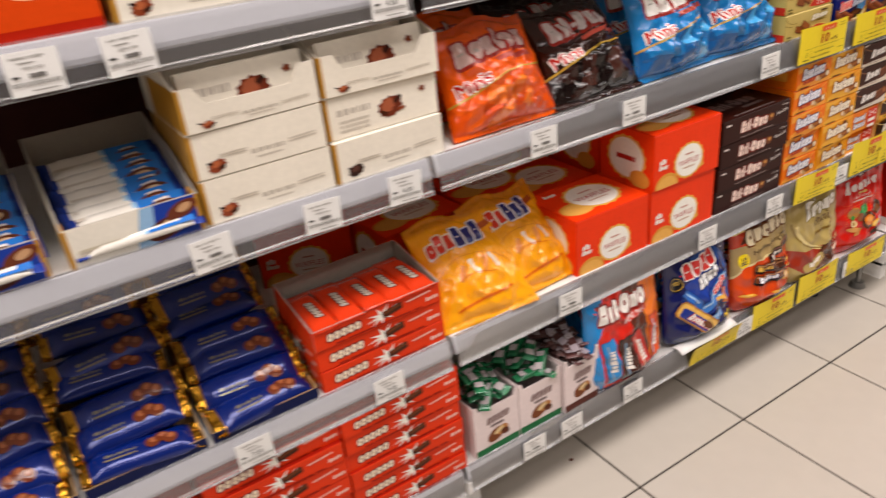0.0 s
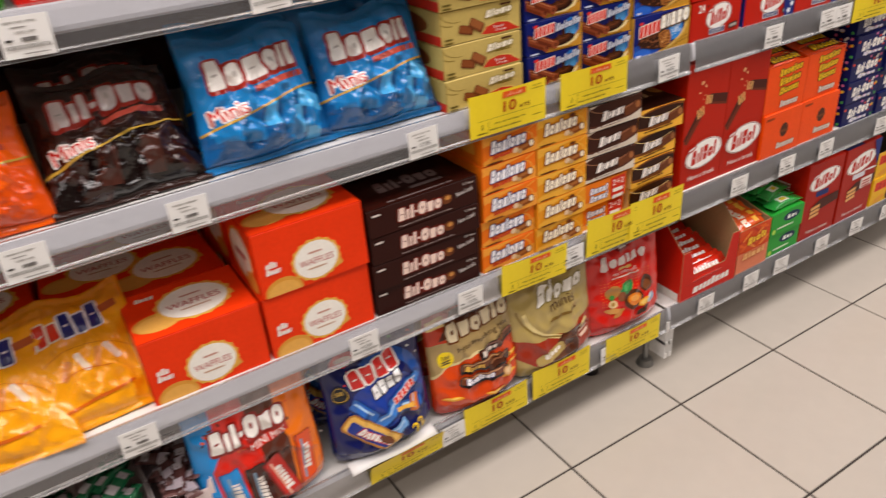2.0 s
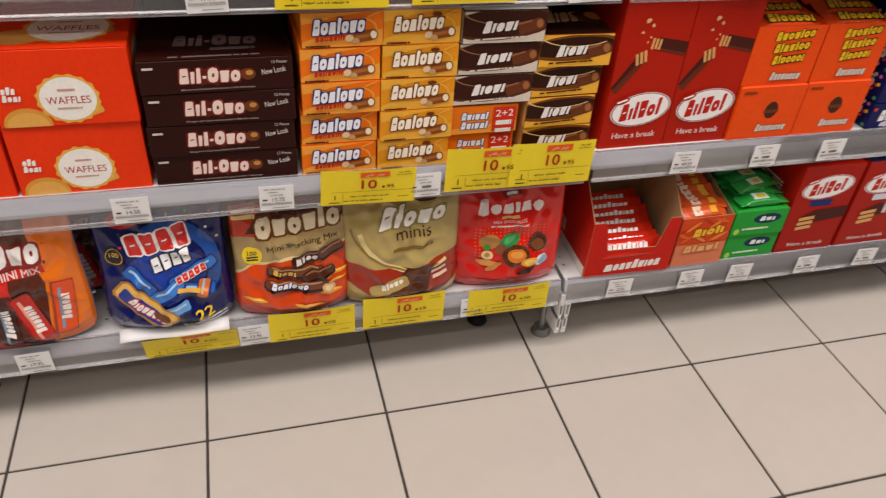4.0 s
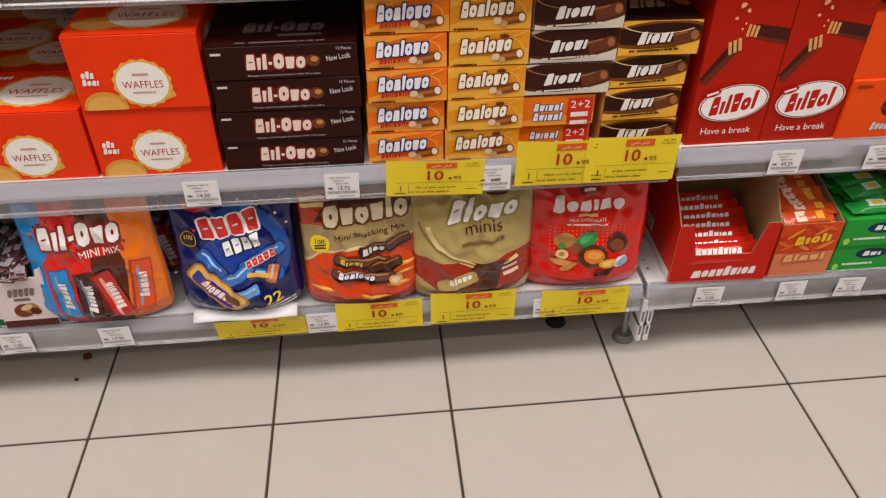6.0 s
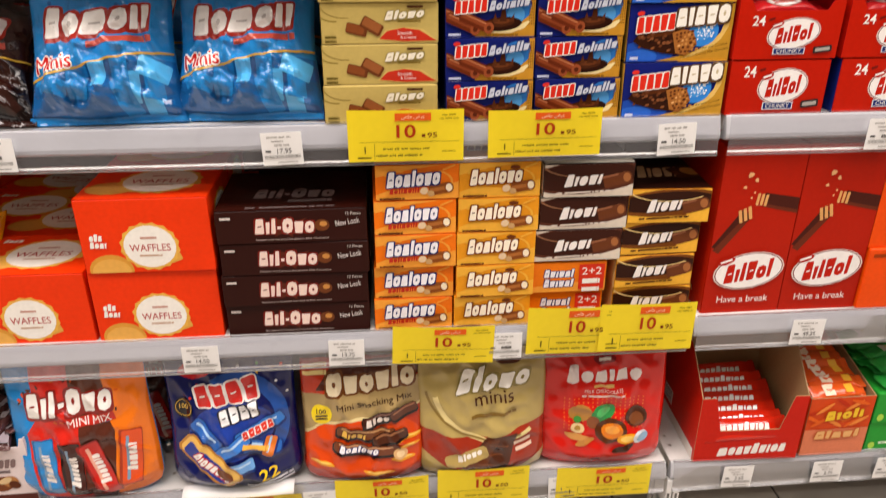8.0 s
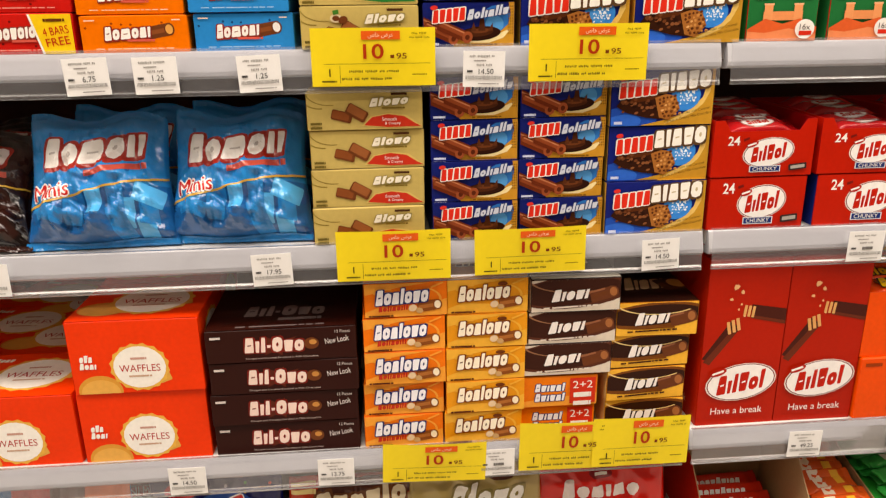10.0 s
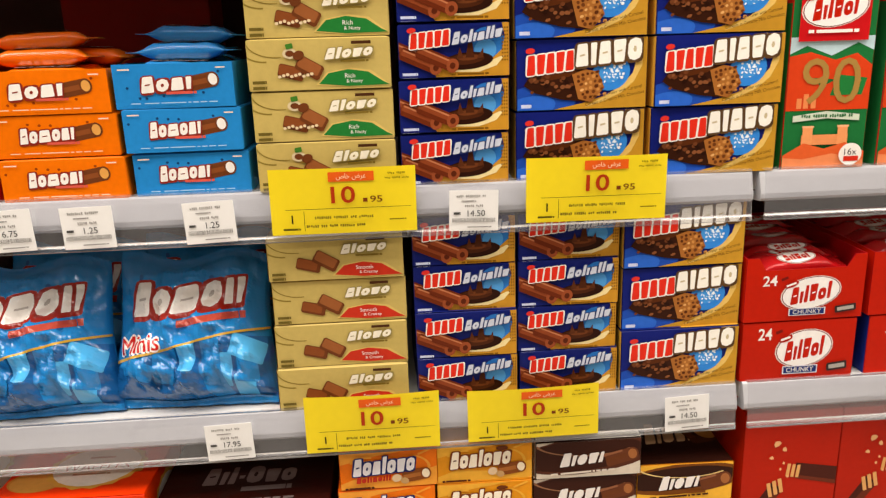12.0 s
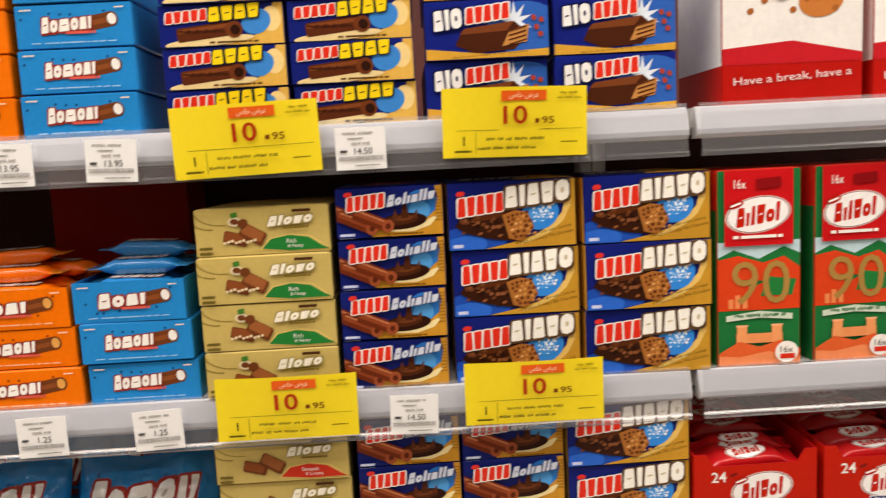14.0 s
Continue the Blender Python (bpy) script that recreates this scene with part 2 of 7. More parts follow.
        for k, (c, x0, y0, x1, y1) in enumerate(cells):
            q = x1 - x0
            if c in "oO":
                put(rounded(x0, y0, x1, y1, 0.45 * min(q, y1 - y0)), fill)
            else:
                # sides lean in at the head or at the foot by turns
                a, b = (0.1 * q, 0.0) if k % 2 else (0.0, 0.1 * q)
                f = 0.07 * (y1 - y0)
                put([(x0 + a, y0 + f), (x0 + a + 0.08 * q, y0), (x1 - a - 0.08 * q, y0), (x1 - a, y0 + f), (x1 - b, y1 - f), (x1 - b - 0.08 * q, y1), (x0 + b + 0.08 * q, y1), (x0 + b, y1 - f)], fill)
        if hole:
            self.layer += 1
            for k, (c, x0, y0, x1, y1) in enumerate(cells):
                q, v, m = x1 - x0, y1 - y0, (x0 + x1) / 2
                if c in "oO":
                    put([(m + 0.13 * q * math.cos(z * 1.0472), (y0 + y1) / 2 + 0.15 * v * math.sin(z * 1.0472)) for z in range(6)], hole)
                elif c in "Tw":
                    put([(m - 0.2 * q, y0 + 0.44 * v), (m + 0.2 * q, y0 + 0.47 * v), (m + 0.2 * q, y0 + 0.55 * v), (m - 0.2 * q, y0 + 0.52 * v)], hole)
        return self

    def letters(self, cx, cy, w, h, col, rot=0, seed=2):
        """A line of print too small to read, as a row of short ticks in word groups."""
        rnd = random.Random(seed)
        self.layer += 1
        x, W, t = -w * self.w / 2, w * self.w / 2, h * self.h / 2
        step = h * self.h * 0.75
        left = rnd.randint(4, 8)
        while x < W:
            if left:
                k = rnd.uniform(0.6, 0.85)
                lo, hi = rnd.choice(((-1, 1), (-1, 0.6), (-0.6, 1), (-1, 1)))
                self.poly(self.spin([(x, lo * t), (x + step * k, lo * t), (x + step * k, hi * t), (x, hi * t)], cx, cy, rot), col, True)
                left -= 1
            else:
                left = rnd.randint(3, 8)
            x += step
        return self

    def lines(self, cx, cy, w, h, col, rot=0, n=1, gap=1.8, words=5, seed=2):
        """Small print that cannot be read, as bars."""
        rnd = random.Random(seed)
        self.layer += 1
        for k in range(n):
            cuts = [0] + sorted(rnd.uniform(0.08, 0.92) for _ in range(words - 1)) + [1]
            for a, b in zip(cuts, cuts[1:]):
                if b - a < 0.05:
                    continue
                x0, x1 = (a - 0.5) * w * self.w, (b - 0.5) * w * self.w - 0.02 * w * self.w
                y = -k * h * gap * self.h
                t = h * self.h / 2
                self.poly(self.spin([(x0, y - t), (x1, y - t), (x1, y + t), (x0, y + t)], cx, cy, rot), col, True)
        return self

    def choc(self, cx, cy, l, t, rot, col=CHOC, end=CARAM, side=CHOC2):
        """A chocolate bar with a cut end."""
        self.bar(cx, cy, l, t, rot, col)
        self.bar(cx, cy, l * 0.94, t * 0.34, rot, side)
        c, s = math.cos(radians(rot)), math.sin(radians(rot))
        d = l * self.w / 2
        self.ell(cx + d * c / self.w, cy + d * s / self.h, t * self.h * 0.42 / self.w, t * 0.5, col, rot)
        return self.ell(cx + d * c / self.w, cy + d * s / self.h, t * self.h * 0.3 / self.w, t * 0.38, end, rot)


STEP = 0.00012


def lay(sheets, parent, label=""):
    """Printed artwork, one mesh for each face: sheets of (art, place[, name]), where place turns (u, v, lift) into a point."""
    for art, place, *nm in sheets:
        verts, faces, idx, mats, slot = [], [], [], [], {}
        for k, (pts, col, layer) in enumerate(art.items if art else ()):
            m = art.coat(col)
            if m.name not in slot:
                slot[m.name] = len(mats)
                mats.append(m)
            base = len(verts)
            verts += [place(u, v, 0.0002 + layer * STEP + (k % 30) * 3e-6) for u, v in pts]
            faces.append(tuple(range(base, len(verts))))
            idx.append(slot[m.name])
        if faces:
            mesh_ob(nm[0] if nm else "front_print", verts, faces, mats, idx, parent, label)


def carton(name, label, w, d, h, base, front=None, top=None, left=None, right=None, category="box", group="", coat=ink):
    """A closed carton: base centre of its front edge at the origin, front towards -y."""
    root = thing(name, label, category, group)
    bm = block(-w / 2, w / 2, 0, d, 0, h, 0.0016)
    part("body", bm, ink(base), root)
    for fy0, fy1, lift in ((0.003, d * 0.5 - 0.0006, 0.0005), (d * 0.5 + 0.0006, d - 0.003, 0.0003)):
        part("lid_flap", block(-w / 2 + 0.004, w / 2 - 0.004, fy0, fy1, h - 0.001, h + lift, 0.0003), ink(base), root)

    def sheet(draw, aw, ah):
        if not draw:
            return None
        a = Art(aw, ah)
        a.rect(0, 0, 1, 1, base)
        draw(a)
        return a

    lay([(sheet(front, w, h), lambda u, v, l: (u - w / 2, -l, v)),
         (sheet(top, w, d), lambda u, v, l: (u - w / 2, v, h + 0.0006 + l), "top_print"),
         (sheet(left, d, h), lambda u, v, l: (-w / 2 - l, d - u, v), "side_print"),
         (sheet(right, d, h), lambda u, v, l: (w / 2 + l, u, v), "side_print")], root)
    return root


def prism(bm, pts, axis, at, thick, mats=(0, 1)):
    """A panel: polygon pts in the plane across axis ('x' or 'y'), outer face at `at`, inner face thick further; inner face takes mats[1]."""
    def p3(a, b, o):
        return (o, a, b) if axis == "x" else (a, o, b)
    f = [bm.verts.new(p3(a, b, at)) for a, b in pts]
    g = [bm.verts.new(p3(a, b, at + thick)) for a, b in pts]
    bm.faces.new(f).material_index = mats[0]
    bm.faces.new(list(reversed(g))).material_index = mats[1]
    for i in range(len(pts)):
        j = (i + 1) % len(pts)
        bm.faces.new((f[j], f[i], g[i], g[j])).material_index = mats[1]


def tray(name, label, w, d, hf, hb, outside, inside, front=None, notch=0.0, dip=0.0, category="display box", group="", left=None, slope=0.35):
    """An open display carton: low front (hf), high back (hb). notch: corner ears of the front rise by it; dip: the width share of its low middle."""
    root = thing(name, label, category, group)
    bm = bmesh.new()
    t = 0.0016
    x0, x1 = -w / 2, w / 2
    if notch:
        a = w * (1 - dip) / 2
        pts = [(x0, 0), (x1, 0), (x1, hf + notch), (x1 - a * 0.7, hf + notch), (x1 - a * 1.15, hf), (x0 + a * 1.15, hf), (x0 + a * 0.7, hf + notch), (x0, hf + notch)]
    else:
        pts = [(x0, 0), (x1, 0), (x1, hf), (x0, hf)]
    bm.free()
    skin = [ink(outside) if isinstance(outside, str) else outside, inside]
    sd = [(t, 0), (d - t, 0), (d - t, hb), (d * slope, hb if hb - hf < 0.02 else hf + notch + (hb - hf) * 0.5), (t, hf + notch)]
    for nm, shape, axis, at, th in (("front_panel", pts, "y", 0, t), ("back_panel", [(x0, 0), (x1, 0), (x1, hb), (x0, hb)], "y", d, -t), ("side_panel", sd, "x", x0, t), ("side_panel", sd, "x", x1, -t)):
        bm = bmesh.new()
        prism(bm, shape, axis, at, th)
        bmesh.ops.recalc_face_normals(bm, faces=bm.faces)
        part(nm, bm, skin, root)
    part("base", block(x0 + t, x1 - t, t, d - t, 0.0003, 0.002, 0), inside, root)
    sheets = []
    if front:
        a = Art(w, hf)
        front(a)
        sheets.append((a, lambda u, v, l: (u - w / 2, -l, v)))
    if left:
        a = Art(d, hf)
        left(a)
        sheets.append((a, lambda u, v, l: (-w / 2 - l, d - u, v), "side_print"))
    lay(sheets, root)
    return root


def wrapped_bar(name, label, l, w, t, body, ends=None, patch=None, category="chocolate bar", group="", metal_ends=False, mark_n=5):
    """A flow-wrapped bar along x: a soft body, flat crimped ends, a coloured mark on its upper side."""
    root = thing(name, label, category, group)
    rings, seg = [], 12
    crimp = min(0.012, l * 0.12)
    xs = [-l / 2, -l / 2 + crimp * 0.8, -l / 2 + crimp, -l / 2 + crimp * 1.7] + [-l / 2 + crimp * 2.2 + (l - crimp * 4.4) * k / 5 for k in range(6)]
    xs += [-x for x in xs[:4][::-1]]
    rnd = random.Random(len(name) + int(l * 1e4))
    verts, faces, idx = [], [], []
    for i, x in enumerate(xs):
        e = min(i, len(xs) - 1 - i)
        fl = (0.06, 0.06, 0.2, 0.75, 1)[min(e, 4)]
        fw = (1.06, 1.04, 1.0, 0.98, 1)[min(e, 4)]
        for k in range(seg):
            a = 2 * math.pi * k / seg
            c, s = math.cos(a), math.sin(a)
            sq = 0.85 if metal_ends else 0.6
            cc, ss = math.copysign(abs(c) ** sq, c), math.copysign(abs(s) ** sq, s)
            jit = rnd.uniform(-0.05, 0.05) * t * (1 if e > 1 else 0.4)
            if metal_ends and e < 2:
                fw, jit = 0.92 + 0.12 * math.sin(k * 2.1 + i), (0.16 if e == 0 else 0.08) * t * math.sin(c * 9 + i)
            verts.append((x + (rnd.uniform(-0.004, 0.002) if e == 0 and metal_ends else rnd.uniform(-0.001, 0.001) if e == 0 else 0), cc * w / 2 * fw, t / 2 + ss * t / 2 * fl + jit * (1 if metal_ends and e < 2 else abs(s))))
    for i in range(len(xs) - 1):
        e = min(i, len(xs) - 2 - i)
        for k in range(seg):
            k2 = (k + 1) % seg
            faces.append((i * seg + k, i * seg + k2, (i + 1) * seg + k2, (i + 1) * seg + k))
            idx.append(1 if e < 2 else 0)
    faces.append(tuple(range(seg))[::-1])
    faces.append(tuple((len(xs) - 1) * seg + k for k in range(seg)))
    idx += [1, 1]
    end_m = GOLDFOIL if metal_ends else film(ends or body)
    mesh_ob("wrapper", verts, faces, [foil(body) if metal_ends else film(body), end_m], idx, root, smooth=True)
    if patch:
        a = Art(l, w, film)
        patch(a)
        if a.items:
            def place(u, v, lift):
                y = (v - w / 2) * 0.9
                q = min(1.0, abs(2 * y / w))
                return (u - l / 2, y, t / 2 + t / 2 * ((1 - q ** 2.35) ** 0.425 if metal_ends else (1 - q ** 3.3) ** 0.3) + lift + 0.0006)
            lay([(a, place)], root)
    return root


# ---- bags of film ----
def bag(name, label, w, h, thick, base, draw, style="pillow", category="snack bag", group="", seed=1, lumps=0.0, coat=film, taper=0.12):
    """A filled bag standing on its lower edge at the origin, front towards -y. pillow: sealed above and below; pouch: with a gusset to stand on."""
    root = thing(name, label, category, group)
    nu, nv = 40, 44
    off = Vector((seed * 7.3, seed * 3.1, seed * 1.7))

    def shape(i, j):
        u, v = i / nu, j / nv
        x = (u - 0.5) * w
        if style == "pouch":
            side = max(0.0, math.sin(math.pi * u)) ** 0.5
            prof = (1 - v) ** 0.75 * min(1.0, 0.35 + v * 5.0) if v < 1 else 0
            x *= 0.96 + 0.045 * (1 - v) + 0.012 * math.sin(v * 7 + seed) - 0.05 * max(0, 0.08 - v) / 0.08 * abs(2 * u - 1) ** 3
            y = thick * side * prof
            z = v * h + 0.06 * h * abs(2 * u - 1) ** 3.2 * max(0, 1 - v * 2.4)
            fold = max(0.0, 0.16 - abs(noise.noise(Vector((u * 3.4 + v * 1.5, v * 2.6 - u, 7)) + off))) / 0.16
            y += fold * thick * 0.14 * side * min(1, v * 6)
            crease = noise.noise(Vector((u * 5, v * 3.2, 0)) + off) * 0.5 + noise.noise(Vector((u * 11, v * 7, 3)) + off) * 0.25
            sharp = abs(noise.noise(Vector((u * 6 - v * 2, v * 6 + u * 2, 2)) + off))
            y += (0.2 - sharp) * thick * 0.3 * side * min(1, v * 5)
            y += crease * thick * 0.2 * side * (0.4 + 0.6 * math.sin(math.pi * min(1, v * 1.1)))
        else:
            seal = 0.055
            vv = min(1.0, max(0.0, (v - seal) / (1 - 2 * seal)))
            side = max(0.0, math.sin(math.pi * u)) ** 0.62
            prof = max(0.0, math.sin(math.pi * vv)) ** 0.5
            # the filling sinks to the lower half
            prof *= 1.12 - 0.5 * vv
            y = thick * side * prof
            x *= 1 - taper * v - 0.05 * math.sin(math.pi * vv) + 0.012 * noise.noise(Vector((v * 6, 0, 0)) + off)
            z = v * h + 0.006 * math.sin(u * 9 + seed) * (1 if v > 0.9 else 0.3) * (v > 0.02)
            y += (noise.noise(Vector((u * 6, v * 6, 0)) + off) * 0.5 + noise.noise(Vector((u * 14, v * 10, 5)) + off) * 0.3) * thick * (0.24 + lumps) * side * (0.25 + prof)
            fold = max(0.0, 0.15 - abs(noise.noise(Vector((u * 4 + v * 2, v * 4 - u * 1.5, 7)) + off))) / 0.15
            y += fold * thick * 0.15 * side * (0.2 + prof)
            sharp = abs(noise.noise(Vector((u * 9 - v * 3, v * 8 + u * 2, 2)) + off))
            y += (0.22 - sharp) * thick * 0.42 * side * (0.15 + prof) * (1.3 - 0.9 * vv)
            if v < seal or v > 1 - seal:
                y = 0.0014 * math.sin(u * 46 + seed) + 0.003 * noise.noise(Vector((u * 4, v, 9)) + off)
        return Vector((x, -max(y, -0.002), z))

    F = [[shape(i, j) for j in range(nv + 1)] for i in range(nu + 1)]
    verts, faces = [], []
    for i in range(nu + 1):
        for j in range(nv + 1):
            verts.append(F[i][j])
    n1 = len(verts)
    back = 0.55 if style == "pouch" else 0.35
    for i in range(nu + 1):
        for j in range(nv + 1):
            p = F[i][j]
            verts.append(Vector((p.x, 0.0012 - back * min(p.y, 0), p.z)))
    row = nv + 1
    for i in range(nu):
        for j in range(nv):
            a, b, c, d = i * row + j, (i + 1) * row + j, (i + 1) * row + j + 1, i * row + j + 1
            faces += [(a, b, d), (b, c, d)]
            faces += [(n1 + a, n1 + d, n1 + b), (n1 + b, n1 + d, n1 + c)]
    for i in range(nu):
        a, b = i * row, (i + 1) * row
        faces.append((b, a, n1 + a, n1 + b))
        a, b = i * row + nv, (i + 1) * row + nv
        faces.append((a, b, n1 + b, n1 + a))
    for j in range(nv):
        a, b = j, j + 1
        faces.append((a, b, n1 + b, n1 + a))
        a, b = nu * row + j, nu * row + j + 1
        faces.append((b, a, n1 + a, n1 + b))
    body = mesh_ob("bag_film", verts, faces, [coat(base)], None, root, smooth=True)
    nor = [v.normal.copy() for v in body.data.vertices]
    art = Art(w, h, coat)
    draw(art)
    av, af, ai, an, mats, slot = [], [], [], [], [], {}
    cu, cv = w / nu, h / nv
    pieces = []
    for pts, col, layer in art.items:
        turn = [(q[0] - p[0]) * (r[1] - q[1]) - (q[1] - p[1]) * (r[0] - q[0]) for p, q, r in zip(pts, pts[1:] + pts[:1], pts[2:] + pts[:2])]
        if min(turn) < -1e-12:
            for tri in tessellate_polygon([[Vector((p[0], p[1], 0)) for p in pts]]):
                t3 = [pts[k] for k in tri]
                pieces.append((t3 if (t3[1][0] - t3[0][0]) * (t3[2][1] - t3[0][1]) > (t3[1][1] - t3[0][1]) * (t3[2][0] - t3[0][0]) else t3[::-1], col, layer))
        else:
            pieces.append((pts, col, layer))
    for k, (pts, col, layer) in enumerate(pieces):
        m = coat(col)
        if m.name not in slot:
            slot[m.name] = len(mats)
            mats.append(m)
        i0, i1 = int(min(p[0] for p in pts) / cu), int(max(p[0] for p in pts) / cu)
        j0, j1 = int(min(p[1] for p in pts) / cv), int(max(p[1] for p in pts) / cv)
        for i in range(max(0, i0), min(nu - 1, i1) + 1):
            cell = clip(pts, [(1, 0, -i * cu), (-1, 0, (i + 1) * cu)])
            if not cell:
                continue
            for j in range(max(0, j0), min(nv - 1, j1) + 1):
                cj = clip(cell, [(0, 1, -j * cv), (0, -1, (j + 1) * cv)])
                if not cj:
                    continue
                a, b, c, d = F[i][j], F[i + 1][j], F[i + 1][j + 1], F[i][j + 1]
                na, nb, nc, nd = (nor[q] for q in (i * row + j, (i + 1) * row + j, (i + 1) * row + j + 1, i * row + j + 1))
                for lower in (True, False):
                    s = -1 if lower else 1
                    tri = clip(cj, [(s / cu, s / cv, -s * (i + j + 1))])
                    if len(tri) < 3:
                        continue
                    base_i = len(av)
                    for (pu, pv) in tri:
                        fu, fv = pu / cu - i, pv / cv - j
                        if lower:
                            p = a + (b - a) * fu + (d - a) * fv
                            q = na + (nb - na) * fu + (nd - na) * fv
                        else:
                            p = c + (d - c) * (1 - fu) + (b - c) * (1 - fv)
                            q = nc + (nd - nc) * (1 - fu) + (nb - nc) * (1 - fv)
                        av.append(p + Vector((0, -(0.0002 + layer * STEP + (k % 30) * 3e-6), 0)))
                        an.append(q.normalized())
                    af.append(tuple(range(base_i, len(av))))
                    ai.append(slot[m.name])
    if af:
        pr = mesh_ob("printed_artwork", av, af, mats, ai, root, smooth=True)
        pr.data.normals_split_custom_set_from_vertices([tuple(q) for q in an])
    return root


RND = random.Random(11)


def put_at(root, x, y, z, rz=0.0, rx=0.0):
    root.matrix_basis = pose(x, y, z, rx, 0, rz)
    return root


def stack(root, x0, x1, z, h, n, y=0.012, jit=0.003, turn=0.8, skip=0, dx=0.0):
    """n copies of a carton, one upon another, centred between x0 and x1."""
    first = True
    for k in range(n):
        m = pose((x0 + x1) / 2 + RND.uniform(-jit, jit) * 0.4 + dx * k, y + RND.uniform(-jit, jit), z + k * (h + 0.0008), 0, 0, RND.uniform(-turn, turn))
        if first and not root.get("placed"):
            root.matrix_basis = m
            root["placed"] = 1
            first = False
        else:
            copy_thing(root, m)


# ---- the setting ----
D1, D2, D3, D4, D5 = 0.169, 0.434, 0.729, 0.966, 1.237
DECKS = (D1, D2, D3, D4, D5)
SEAM = (-2.522, -1.258, 0.006, 1.27)
DEPTH = 0.46

ceiling = tagged(mesh_ob("ceiling", [(-6, -3.2, 3.1), (6, -3.2, 3.1), (6, 1.2, 3.1), (-6, 1.2, 3.1), (-6, -3.2, 3.25), (6, -3.2, 3.25), (6, 1.2, 3.25), (-6, 1.2, 3.25)],
                         [(0, 1, 2, 3), (7, 6, 5, 4), (0, 4, 5, 1), (2, 6, 7, 3), (1, 5, 6, 2), (0, 3, 7, 4)], [CEIL]), "plain dark grey painted store ceiling", "ceiling", kind="structure")
for nm, (ax0, ax1, ay0, ay1) in {"wall_north": (-6, 6, 0.56, 0.7), "wall_south": (-6, 6, -2.9, -2.75), "wall_west": (-6.15, -6, -3.2, 1.2), "wall_east": (6, 6.15, -3.2, 1.2)}.items():
    w_ob = part(nm, block(ax0, ax1, ay0, ay1, -0.02, 3.1, 0), PLASTER, None)
    tagged(w_ob, "plain painted wall closing the store aisle", "wall", kind="structure")


